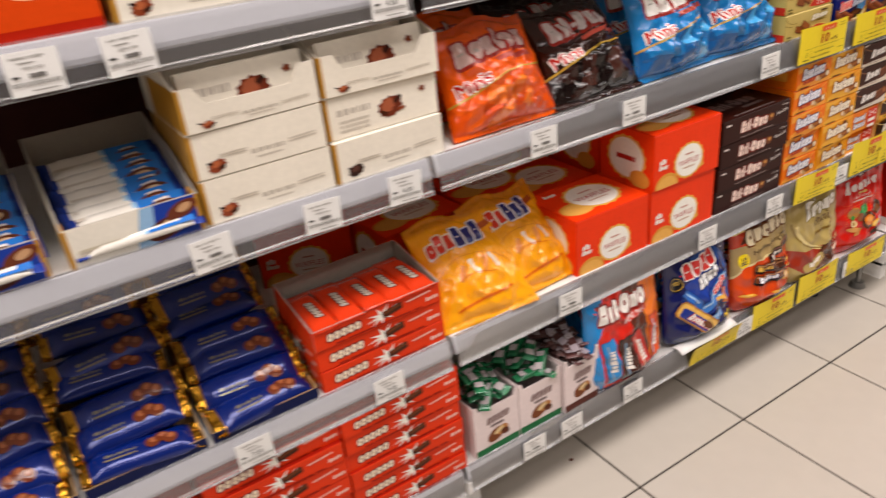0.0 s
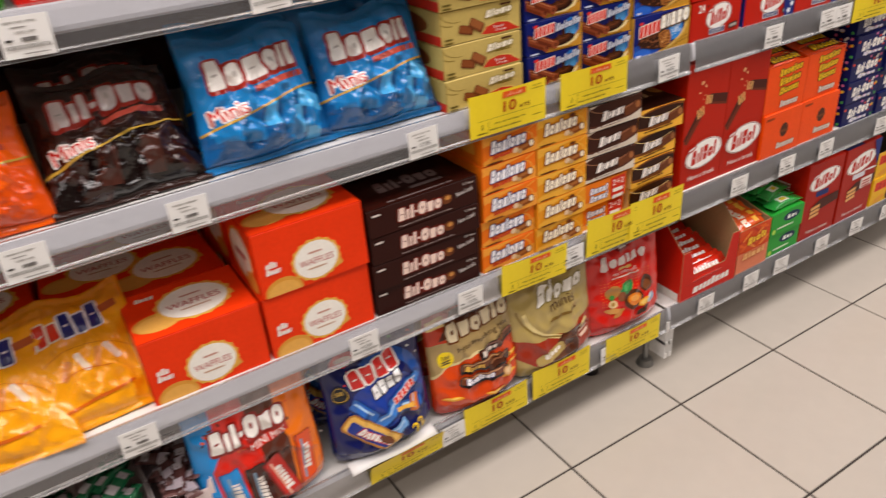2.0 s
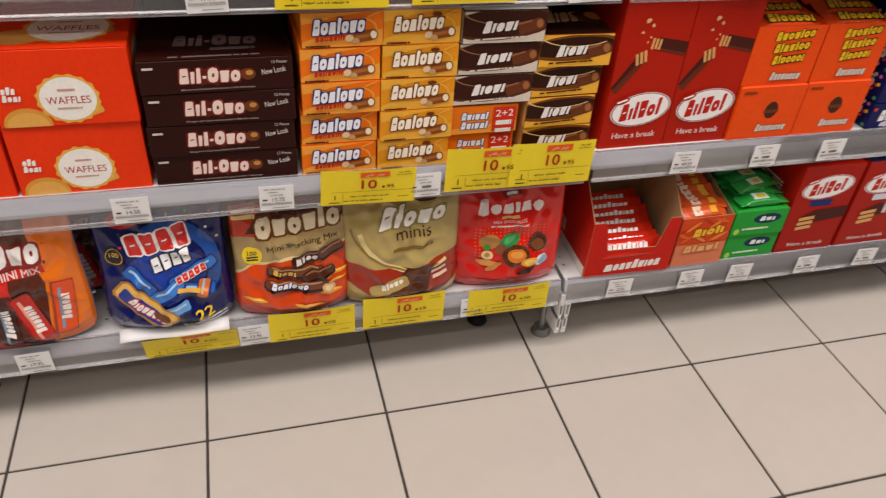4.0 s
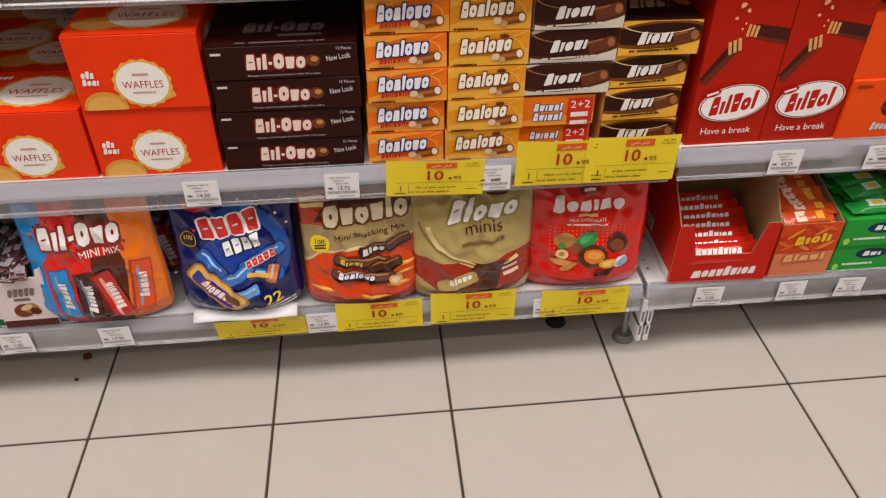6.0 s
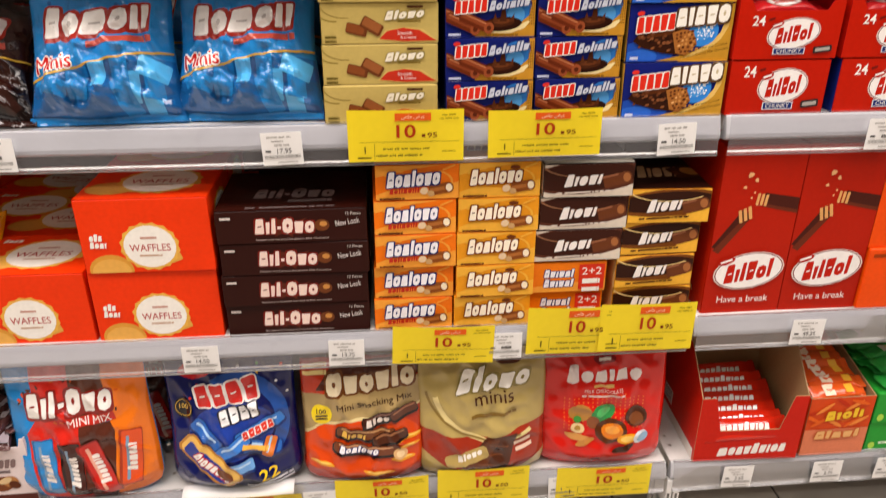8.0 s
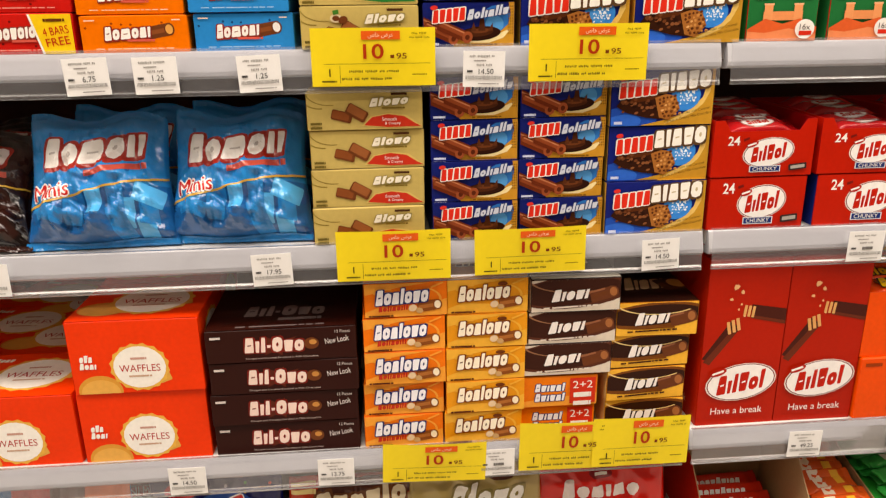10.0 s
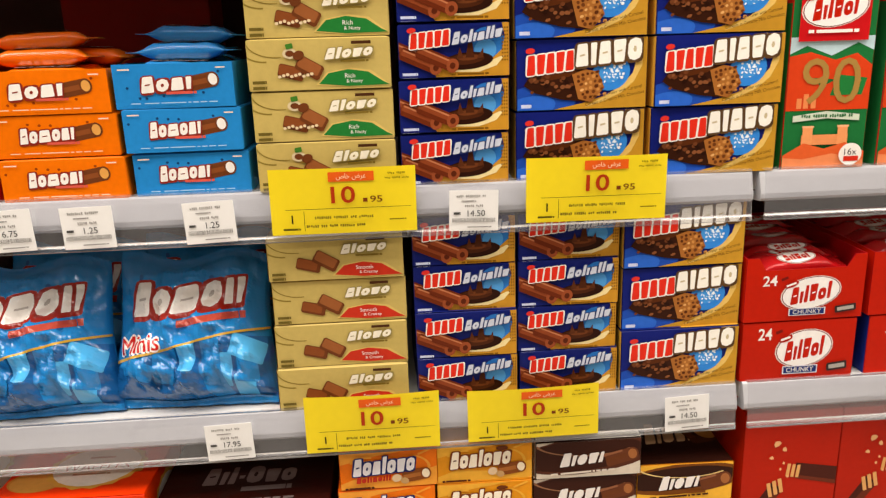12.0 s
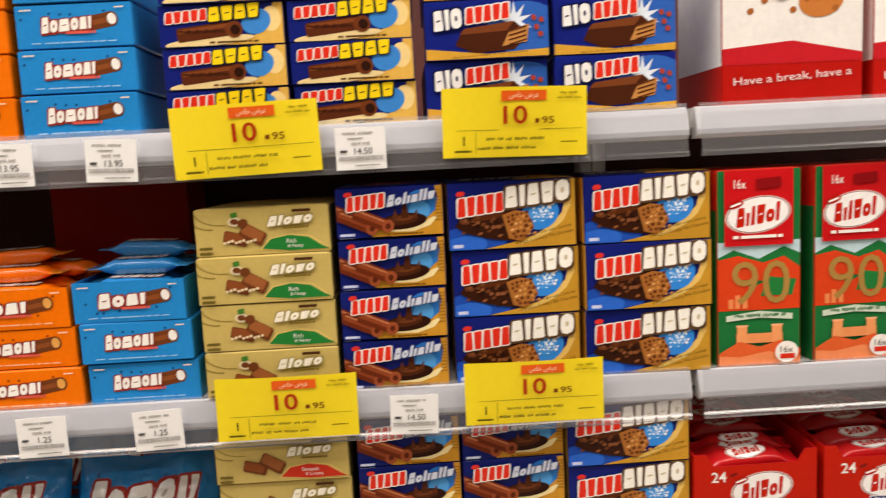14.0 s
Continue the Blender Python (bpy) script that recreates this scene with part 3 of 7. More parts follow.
def shelving_bay(x0, x1):
    """One bay of shop shelving: back panel, five decks with clear ticket rails, a plinth leg at each side."""
    root = thing("shelving_bay", "white steel supermarket shelving bay with five decks", "shelving", "aisle shelving")
    part("back_panel", block(x0 + 0.002, x1 - 0.002, DEPTH + 0.012, DEPTH + 0.03, 0.02, 1.75, 0.002), BACK, root, "dark brown back panel")
    for k, z in enumerate(DECKS):
        bm = bmesh.new()
        a, b = x0 + 0.004, x1 - 0.004
        # folded sheet: deck, rounded front edge, return
        yf = 0.135 if k == 0 else 0.016
        block(a, b, yf, DEPTH, z - 0.02, z, 0.0, bm)
        prof = [(0.016, z - 0.0004), (0.0125, z + 0.0008), (0.0105, z - 0.001), (0.0085, z - 0.006), (0.0035, z - 0.022), (0.0035, z - 0.027), (0.006, z - 0.03), (0.02, z - 0.031), (0.02, z - 0.022), (0.016, z - 0.02)]
        lo = [bm.verts.new((a, py, pz)) for py, pz in prof]
        hi = [bm.verts.new((b, py, pz)) for py, pz in prof]
        bm.faces.new(lo)
        bm.faces.new(hi[::-1])
        for i in range(len(prof)):
            j = (i + 1) % len(prof)
            bm.faces.new((lo[i], hi[i], hi[j], lo[j]))
        if k == 0:
            perforated(bm, a, b, 0.016, 0.135, z)
        bmesh.ops.recalc_face_normals(bm, faces=bm.faces)
        for f in bm.faces:
            f.material_index = 1 if f.calc_center_median().y < 0.0125 else 0
        deck = part("shelf_deck", bm, [WHITE_STEEL, EDGE_STEEL], root, "white enamelled shelf deck")
        # clear ticket rail: thin sheet with a thicker lower bead and a rolled top
        bm = bmesh.new()
        prof = [(0.01, z + 0.004), (0.0045, z + 0.004), (0.002, z - 0.006), (-0.0015, z - 0.043), (-0.003, z - 0.0445), (-0.003, z - 0.0485), (0.001, z - 0.0485), (0.001, z - 0.0445), (-0.0003, z - 0.042), (0.0032, z - 0.006), (0.0055, z + 0.0026), (0.01, z + 0.0026)]
        lo = [bm.verts.new((a + 0.003, py, pz)) for py, pz in prof]
        hi = [bm.verts.new((b - 0.003, py, pz)) for py, pz in prof]
        bm.faces.new(lo)
        bm.faces.new(hi[::-1])
        for i in range(len(prof)):
            j = (i + 1) % len(prof)
            bm.faces.new((lo[i], hi[i], hi[j], lo[j]))
        bmesh.ops.recalc_face_normals(bm, faces=bm.faces)
        rail = part("ticket_rail", bm, PVC, deck, "clear plastic ticket rail")
        rail.visible_shadow = False
    for x, s in ((x0, 1), (x1, -1)):
        bm = bmesh.new()
        block(x + s * 0.001 if s > 0 else x - 0.022, x + 0.022 if s > 0 else x - 0.001, DEPTH - 0.02, DEPTH + 0.011, 0.0, 1.75, 0.001, bm)
        part("upright", bm, WHITE_STEEL, root, "slotted white upright")
    for x in (x0,):
        # foot plate with slots under the front corner
        bm = bmesh.new()
        for sx in (0.001, 0.014):
            y0, y1, z0, z1 = 0.004, 0.05, 0.04, 0.137
            xa, xb = x + sx, x + sx + 0.009
            block(xa, xb, y0, y1, z0 + 0.07, z1, 0.0006, bm)
            block(xa, xb, y0, y1, z0, z0 + 0.012, 0.0006, bm)
            block(xa, xa + 0.0022, y0, y1, z0 + 0.01, z0 + 0.072, 0.0004, bm)
            block(xb - 0.0022, xb, y0, y1, z0 + 0.01, z0 + 0.072, 0.0004, bm)
            block(xa, xb, y0, y1, z0 + 0.036, z0 + 0.044, 0.0004, bm)
        block(x + 0.002, x + 0.022, 0.05, DEPTH, 0.06, 0.137, 0.001, bm)
        part("base_leg", bm, WHITE_STEEL, root, "slotted white base leg")
        for fx, fy, r in ((x - 0.002, 0.055, 0.02), (x - 0.118, 0.11, 0.02)):
            bm = bmesh.new()
            bmesh.ops.create_cone(bm, cap_ends=True, segments=18, radius1=r, radius2=r * 0.75, depth=0.014, matrix=Matrix.Translation((fx, fy, 0.007)))
            bmesh.ops.create_cone(bm, cap_ends=True, segments=10, radius1=0.006, radius2=0.006, depth=0.13, matrix=Matrix.Translation((fx, fy, 0.075)))
            part("levelling_foot", bm, BLACK if fx != x - 0.002 else GALV, root, "round levelling foot")
    return root


def perforated(bm, x0, x1, y0, y1, z):
    """A sheet with rows of round holes."""
    nx, ny, r = int((x1 - x0) / 0.026), 5, 0.0033
    sx, sy = (x1 - x0) / nx, (y1 - y0) / ny
    for i in range(nx):
        for j in range(ny):
            a, b = x0 + i * sx, y0 + j * sy
            cx, cy = a + sx / 2, b + sy / 2
            if j in (0, 3):
                v = [bm.verts.new(p) for p in ((a, b, z), (a + sx, b, z), (a + sx, b + sy, z), (a, b + sy, z))]
                bm.faces.new(v)
                continue
            out = [(a, b), (cx, b), (a + sx, b), (a + sx, cy), (a + sx, b + sy), (cx, b + sy), (a, b + sy), (a, cy)]
            ov = [bm.verts.new((px, py, z)) for px, py in out]
            iv = [bm.verts.new((cx + r * math.cos(radians(225 + 45 * k)), cy + r * math.sin(radians(225 + 45 * k)), z)) for k in range(8)]
            dv = [bm.verts.new((q.co.x, q.co.y, z - 0.0012)) for q in iv]
            for k in range(8):
                m = (k + 1) % 8
                bm.faces.new((ov[k], ov[m], iv[m], iv[k]))
                bm.faces.new((iv[k], iv[m], dv[m], dv[k]))


for bay in range(3):
    shelving_bay(SEAM[bay], SEAM[bay + 1])


# ---- tickets on the rails ----
def price_label(x, z, price="", rot=0.0, w=0.049, h=0.041, label="white paper shelf price label in a clear rail"):
    root = thing("price_label", label, "price label", "shelf price labels")
    part("paper", block(-w / 2, w / 2, -0.0006, 0, -h, 0, 0.0), PAPER, root)
    a = Art(w, h)
    a.letters(0.45, 0.86, 0.6, 0.06, "a5a29e", seed=int(x * 977) % 50)
    a.lines(0.4, 0.74, 0.3, 0.03, "9a9692", words=3)
    a.letters(0.52, 0.62, 0.4, 0.06, "a09c98", seed=4)
    if price:
        a.txt(price, 0.55, 0.44, 0.15, "2b2a29")
    else:
        a.lines(0.55, 0.44, 0.3, 0.1, "6f6c69", words=3, seed=7)
    a.lines(0.16, 0.44, 0.14, 0.06, "4a4846", words=2)
    rnd = random.Random(int(x * 5000))
    a.layer += 1
    u = 0.06
    while u < 0.93:
        s = rnd.uniform(0.006, 0.016)
        a.rect(u, 0.22, u + s, 0.32, "85827e", True)
        u += s + rnd.uniform(0.006, 0.012)
    a.lines(0.62, 0.1, 0.5, 0.03, "9a9692", words=3)
    lay([(a, lambda p, q, l: (p - w / 2, -0.0006 - l, q - h))], root)
    root.matrix_basis = pose(x + w / 2, -0.0034, z, 0, rot, 0)
    return root


def promo_tag(x, z, cents="95", rot=0.0, w=0.142, h=0.065, label="bright yellow paper special offer price tag", y=-0.0045, bow=0.004, lean=0.0):
    """A bowed yellow ticket with a red price."""
    root = thing("offer_tag", label, "price tag", "yellow offer tags")
    n = 12

    def at(p, q, l):
        s = p / w
        return (p - w / 2, -l - bow * math.sin(math.pi * s) * (q / h) - lean * (q / h) ** 2, q - h)
    verts, faces = [], []
    m = 6
    for side in (0.0, -0.0005):
        for i in range(n + 1):
            for j in range(m + 1):
                verts.append(at(w * i / n, h * j / m, side))
    k0 = (n + 1) * (m + 1)
    for i in range(n):
        for j in range(m):
            a0 = i * (m + 1) + j
            faces.append((a0, a0 + m + 1, a0 + m + 2, a0 + 1))
            faces.append((k0 + a0, k0 + a0 + 1, k0 + a0 + m + 2, k0 + a0 + m + 1))
    mesh_ob("paper", verts, faces, [PROMO], None, root, smooth=True)
    a = Art(w, h)
    a.rect(0.405, 0.8, 0.715, 0.945, "e8601c")
    a.txt("\uFEB9\uFE8E\uFEA7 \uFEBD\uFEAE\uFECB", 0.56, 0.872, 0.1, "fbe6c0", width=0.2)
    a.letters(0.87, 0.9, 0.12, 0.035, "9a8a16")
    a.letters(0.87, 0.83, 0.16, 0.028, "9a8a16")
    a.txt("10", 0.5, 0.6, 0.26, "b03412", width=0.165)
    a.rect(0.635, 0.48, 0.665, 0.54, "7a3a12")
    a.txt(cents, 0.725, 0.52, 0.1, "7a4a14", width=0.085)
    a.rect(0.1, 0.387, 0.96, 0.394, "4a4216")
    a.rect(0.225, 0.06, 0.2285, 0.36, "4a4216")
    a.txt("1", 0.145, 0.24, 0.13, "332c10")
    a.lines(0.14, 0.09, 0.12, 0.03, "5c5210", words=3)
    a.letters(0.5, 0.26, 0.4, 0.042, "7d701a", seed=int(abs(x) * 900) % 40)
    a.letters(0.44, 0.13, 0.4, 0.042, "6e621a", seed=3 + int(abs(x) * 700) % 40)
    a.lines(0.87, 0.2, 0.12, 0.02, "8a7a12", words=3)
    lay([(a, lambda p, q, l: at(p, q, 0.0007 + l))], root)
    root.matrix_basis = pose(x + w / 2, y, z, 0, rot, 0)
    return root


for deck, rows in (
    (D5, ((-0.872, "13.95"), (-0.689, "13.95"), (-0.5894, "13.95"), (-0.3499, "14.50"), (0.2235, ""))),
    (D4, ((-1.71, ""), (-1.623, ""), (-1.323, "4.50"), (-1.14, ""), (-1.02, ""), (-0.762, "6.75"), (-0.686, "1.25"), (-0.571, "1.25"), (-0.3117, "14.50"), (0.2172, ""))),
    (D3, ((-1.595, ""), (-1.452, ""), (-1.332, "4.50"), (-1.096, ""), (-0.912, ""), (-0.576, "17.95"), (-0.083, "14.50"), (0.195, ""), (0.36, ""), (0.41, ""), (0.7, ""), (0.86, ""))),
    (D2, ((-1.608, "7.50"), (-1.4, "7.50"), (-1.05, ""), (-0.711, "14.50"), (-0.513, "13.75"), (-0.292, ""), (0.153, "49.25"), (0.305, ""), (0.44, ""), (0.65, ""), (0.82, ""), (1.0, ""))),
    (D1, ((-1.14, ""), (-1.053, "1.25"), (-0.898, "17.95"), (-0.568, "13.95"), (-0.19, ""), (0.093, "2.50"), (0.241, "2.75"), (0.348, "2.75"), (0.5, ""), (0.64, ""), (0.77, ""), (0.9, ""))),
):
    for lx, pr in rows:
        price_label(lx, deck - 0.004, pr, RND.uniform(-2.5, 2.5))

promo_tag(-0.5072, D5 + 0.024, rot=-1.5, h=0.069)
promo_tag(-0.2441, D5 + 0.027, rot=1.2, h=0.067, bow=0.007)
promo_tag(-0.4863, D4 + 0.024, rot=0.3)
promo_tag(-0.2351, D4 + 0.025, rot=0.3)
promo_tag(-0.471, D3 + 0.021, rot=0.2)
promo_tag(-0.299, D3 + 0.018, rot=-0.5, h=0.06)
promo_tag(0.466, D3 + 0.012, "95", rot=0.5, w=0.15, h=0.06)
promo_tag(-0.424, D2 + 0.012, rot=2.0, h=0.06)
promo_tag(-0.236, D2 + 0.034, rot=1.0, h=0.075, w=0.14, y=-0.005)
promo_tag(-0.134, D2 + 0.036, rot=0.5, h=0.076, w=0.137, y=-0.0075, bow=0.002)
promo_tag(-0.714, D1 + 0.004, "50", rot=-1.0, w=0.145, h=0.048, label="yellow paper offer tag with its upper edge curled over", lean=0.012, bow=0.0)
promo_tag(-0.519, D1 + 0.016, "50", rot=-0.3, h=0.062)
promo_tag(-0.363, D1 + 0.024, "50", rot=0.2, h=0.068)
promo_tag(-0.177, D1 + 0.014, "50", rot=0.4, w=0.15, h=0.06)
curl = thing("curled_paper_strip", "white back of a curled paper tag on the shelf lip", "paper", "")
cv, cf = [], []
for i in range(9):
    for j in range(5):
        cv.append((-0.745 + 0.165 * i / 8, -0.012 + 0.03 * j / 4, D1 + 0.0052 + 0.004 * math.sin(j / 4 * 3.1) - 0.004 * (1 - j / 4) ** 2 + 0.0012 * math.sin(i)))
for i in range(8):
    for j in range(4):
        k = i * 5 + j
        cf.append((k, k + 5, k + 6, k + 1))
cm = mesh_ob("paper", cv, cf, [PAPER], None, curl, smooth=True)
sol = cm.modifiers.new("thickness", "SOLIDIFY")
sol.thickness = 0.0006


# ---- carton designs ----
def wafer_oval(a, cx, cy, r, word=True):
    a.star(cx, cy, r * 1.16, "e8b04a", 16, 0.93, sx=1.12)
    a.ell(cx, cy, r * a.h / a.w * 1.12, r, WHITE)
    if word:
        a.txt("WAFFLES", cx, cy - r * 0.05, r * 0.34, "b3261b", width=r * 1.75 * a.h / a.w)
        a.lines(cx, cy + r * 0.42, r * 0.7 * a.h / a.w, r * 0.1, "c99a8a", words=2)
        a.lines(cx, cy - r * 0.42, r * 1.0 * a.h / a.w, r * 0.08, "c9a58a", words=3)


def waffle_front(a):
    a.ell(0.2, 0.04, 0.17, 0.22, "dd9a3c")
    a.ell(0.2, 0.02, 0.15, 0.18, "e6ab52")
    a.bar(0.7, 0.2, 0.1, 0.12, 20, "e0a548")
    wafer_oval(a, 0.52, 0.36, 0.29)
    a.mark(0.12, 0.5, 0.1, 0.1, 3, WHITE, None, seed=3)
    a.mark(0.13, 0.4, 0.13, 0.09, 4, WHITE, None, seed=4)


def waffle_top(a):
    a.ell(0.22, 0.3, 0.2, 0.18, "dd9a3c")
    a.ell(0.22, 0.28, 0.18, 0.15, "e6ab52")
    a.bar(0.84, 0.42, 0.1, 0.12, 10, "e0a548")
    wafer_oval(a, 0.56, 0.5, 0.33)
    a.mark(0.2, 0.84, 0.16, 0.09, 4, WHITE, None, seed=3)


def waffle_side(a):
    wafer_oval(a, 0.5, 0.48, 0.36, False)
    a.lines(0.5, 0.48, 0.36, 0.09, "b3261b", words=2)
    a.ell(0.75, 0.15, 0.18, 0.16, "dd9a3c")


wafb = carton("waffle_box", "orange-red carton of waffles with a white oval badge", 0.166, 0.13, 0.102, "ee3a0a", waffle_front, waffle_top, waffle_side, waffle_side, group="waffle cartons")
stack(wafb, -0.823, -0.651, D2, 0.102, 2, 0.014, turn=0.6)
for bx, by, bz, br in ((-0.909, 0.018, D2, -0.6), (-0.912, 0.152, D2, 0.8), (-0.913, 0.288, D2, 0.3), (-0.735, 0.15, D2, 0.2), (-0.736, 0.285, D2, -0.4), (-0.735, 0.15, D2 + 0.103, 0.5)):
    copy_thing(wafb, pose(bx, by, bz, 0, 0, br))


def dark_front(a):
    a.star(0.47, 0.5, 0.34, "5a2416", 11, 0.5, sx=2.6)
    a.mark(0.45, 0.53, 0.4, 0.46, 7, "f1d9cc", "7a1d14", slant=4, seed=5, hole="7a1d14")
    a.ell(0.7, 0.52, 0.05, 0.18, CHOC2)
    a.ell(0.71, 0.56, 0.025, 0.08, CARAM)
    a.txt("Nougat and Caramel Enrobed in Milk Chocolate", 0.5, 0.12, 0.07, "cbb9b2", width=0.48)
    a.lines(0.07, 0.8, 0.07, 0.07, "d8ccc6", words=1)
    a.txt("New Look", 0.87, 0.6, 0.17, "e8dfda", rot=8, width=0.16)
    a.txt("12 Pieces", 0.91, 0.86, 0.09, "d8ccc6", width=0.1)


def dark_top(a):
    a.star(0.5, 0.36, 0.3, "2e1712", 12, 0.5, sx=2.4)
    a.mark(0.5, 0.4, 0.56, 0.24, 7, "7b6a68", "2a1210", slant=4, seed=5, hole="2a1210")
    a.lines(0.62, 0.2, 0.3, 0.06, "6b5d5b", words=2)
    a.lines(0.5, 0.05, 0.6, 0.03, "6b5d5b", words=7)


dk = carton("chocolate_bar_box", "dark brown carton of chocolate bars with a white mark", 0.194, 0.15, 0.0455, "30100a", dark_front, dark_top, group="dark brown bar cartons")
stack(dk, -0.65, -0.454, D2, 0.0455, 4, 0.014, dx=0.001)


def nut_bar(base_a, base_b, edge):
    def front(a):
        a.free([(0, 0), (1, 0), (1, 0.5), (0.6, 0.25), (0.2, 0.32), (0, 0.16)], base_b)
        a.free([(0, 0.98), (0, 0.66), (0.4, 0.86), (0.8, 0.98)], base_b)
        a.swoosh(0.6, 0.5, 0.3, 0.33, -60, 60, base_b, 0.5)
        rnd = random.Random(4)
        for k in range(4):
            a.bar(rnd.uniform(0.05, 0.95), rnd.uniform(0.7, 0.95), 0.16, 0.05, rnd.uniform(-20, 35), base_b)
        a.choc(0.76, 0.3, 0.24, 0.3, 8, "8a4a1c", "f6e6c8", "b06a30")
        a.ell(0.58, 0.26, 0.05, 0.1, "e7c9a0", 20)
        a.ell(0.66, 0.18, 0.045, 0.08, "caa06a", -20)
        a.mark(0.44, 0.62, 0.64, 0.44, 7, "f4f2f6" if edge == "1c2a66" else "fbf0d8", edge if edge == "1c2a66" else "7a3c10", rot=3, slant=10, seed=8, hole=edge)
        a.mark(0.34, 0.28, 0.36, 0.16, 9, "c5331e", None, rot=3, seed=3) if edge == "1c2a66" else a.ell(0.68, 0.86, 0.06, 0.06, "6b3410")
        a.lines(0.2, 0.06, 0.3, 0.05, "5a2a10", words=4)
    return front


yon = carton("chocolate_bar_box", "small orange carton of peanut chocolate bars", 0.108, 0.14, 0.0475, "f57812", nut_bar("f57812", "f7a33a", "1c2a66"), lambda a: a.mark(0.5, 0.5, 0.7, 0.3, 7, "eceaf0", "1c2a66", seed=8), lambda a: a.bar(0.5, 0.5, 0.7, 0.4, 0, "f7a33a"), group="orange peanut bar cartons")
stack(yon, -0.447, -0.339, D2, 0.0475, 5, 0.014, jit=0.004, dx=0.0014)
alm = carton("chocolate_bar_box", "small amber yellow carton of almond chocolate bars", 0.107, 0.14, 0.0475, "ec9a1e", nut_bar("ec9a1e", "f2b23c", "5c2c0c"), lambda a: a.mark(0.5, 0.5, 0.7, 0.3, 8, "6b3410", "f8e6b4", seed=8), group="amber almond bar cartons")
stack(alm, -0.337, -0.23, D2, 0.0475, 5, 0.013, jit=0.004, dx=0.0014)


def wave_box(dark):
    def front(a):
        pale, brown, deep = ("ddd0be", "5c3020", "3c1b10") if dark else ("f3b63c", "7a4416", "33170c")
        a.rect(0, 0, 1, 1, pale)
        a.ell(0.48, 0.6, 0.66, 0.5 if dark else 0.4, brown, 4)
        a.ell(0.45, 0.62, 0.6, 0.43 if dark else 0.3, deep, 4)
        a.swoosh(0.5, 1.02, 0.5, 0.53, 195, 320, "9a6a4a" if dark else "f6d58c", 0.32)
        a.choc(0.79, 0.5, 0.26, 0.36, 14, "6e3a20", "a8683a")
        a.bar(0.72, 0.62, 0.2, 0.06, 14, "9a6040")
        a.mark(0.42, 0.54, 0.42, 0.36, 5, "f3ece6", None, rot=5, slant=18, seed=9)
        a.lines(0.45, 0.16, 0.62, 0.05, "e8dccc" if dark else "4a2410", rot=2, words=8)
        if not dark:
            a.lines(0.62, 0.26, 0.2, 0.07, "7a4210", words=1)
    return front


fd = carton("chocolate_bar_box", "small dark brown and cream carton of chocolate bars", 0.12, 0.14, 0.046, "33170f", wave_box(True), lambda a: (a.rect(0, 0, 1, 0.12, CREAM), a.ell(0.5, 0.55, 0.36, 0.2, "2a120c"), a.mark(0.5, 0.55, 0.5, 0.3, 5, "f3ece6", None, seed=9)), lambda a: a.rect(0, 0, 1, 1, CREAM), lambda a: a.rect(0, 0, 1, 1, CREAM), group="brown and cream bar cartons")
stack(fd, -0.229, -0.109, D2 + 0.096, 0.046, 3, 0.016, jit=0.005, dx=0.003)
fg = carton("chocolate_bar_box", "small golden carton of caramel chocolate bars", 0.112, 0.14, 0.0485, "d9920f", wave_box(False), lambda a: (a.rect(0, 0, 1, 1, "2a120c"), a.mark(0.45, 0.5, 0.55, 0.34, 5, "caa27a", None, rot=5, slant=18, seed=9), a.choc(0.8, 0.45, 0.25, 0.3, 15)), lambda a: a.rect(0, 0, 1, 1, "e9c37a"), lambda a: a.rect(0, 0, 1, 1, "f0d9a0"), group="golden caramel bar cartons")
stack(fg, -0.113, -0.001, D2, 0.0485, 4, 0.016, jit=0.006, dx=0.003, turn=2)


def twin_pack(a):
    a.free([(0, 0), (1, 0), (1, 0.4), (0, 0.2)], "f7a33a")
    a.mark(0.36, 0.64, 0.4, 0.26, 6, "eceaf0", "1c2a66", slant=8, seed=8)
    a.mark(0.36, 0.32, 0.4, 0.26, 6, "eceaf0", "1c2a66", slant=8, seed=8)
    a.rect(0.63, 0.08, 0.97, 0.92, "d3321a")
    a.txt("2+2", 0.8, 0.7, 0.24, WHITE, width=0.26)
    a.lines(0.8, 0.36, 0.24, 0.16, WHITE, n=2, words=2)


tw = carton("chocolate_bar_box", "orange carton of twin chocolate bars with a red flash", 0.106, 0.13, 0.046, "ee7a10", twin_pack, group="twin pack cartons")
stack(tw, -0.231, -0.125, D2, 0.046, 2, 0.018)


def oval_mark(a, cx, cy, rw, rh, rot=8, red="c01e08"):
    """A white oval with red blocks."""
    a.ell(cx, cy, rw * 1.07, rh * 1.08, "e9d9cf", rot)
    a.ell(cx, cy, rw * 1.03, rh * 1.04, "7a0f12", rot)
    a.ell(cx, cy, rw, rh, "f6f2ee", rot)
    a.mark(cx - rw * 0.06, cy - rh * 0.02, rw * 1.45, rh * 1.1, 6, red, None, rot=rot, slant=12, cap=1.45, seed=50, hole="f6f2ee")
    a.ell(cx - rw * 0.72, cy + rh * 0.62, rw * 0.26, rh * 0.2, "b01a08", rot + 10)
    a.lines(cx - rw * 0.72, cy + rh * 0.62, rw * 0.36, rh * 0.12, "f6f2ee", rot=rot + 10, words=1)


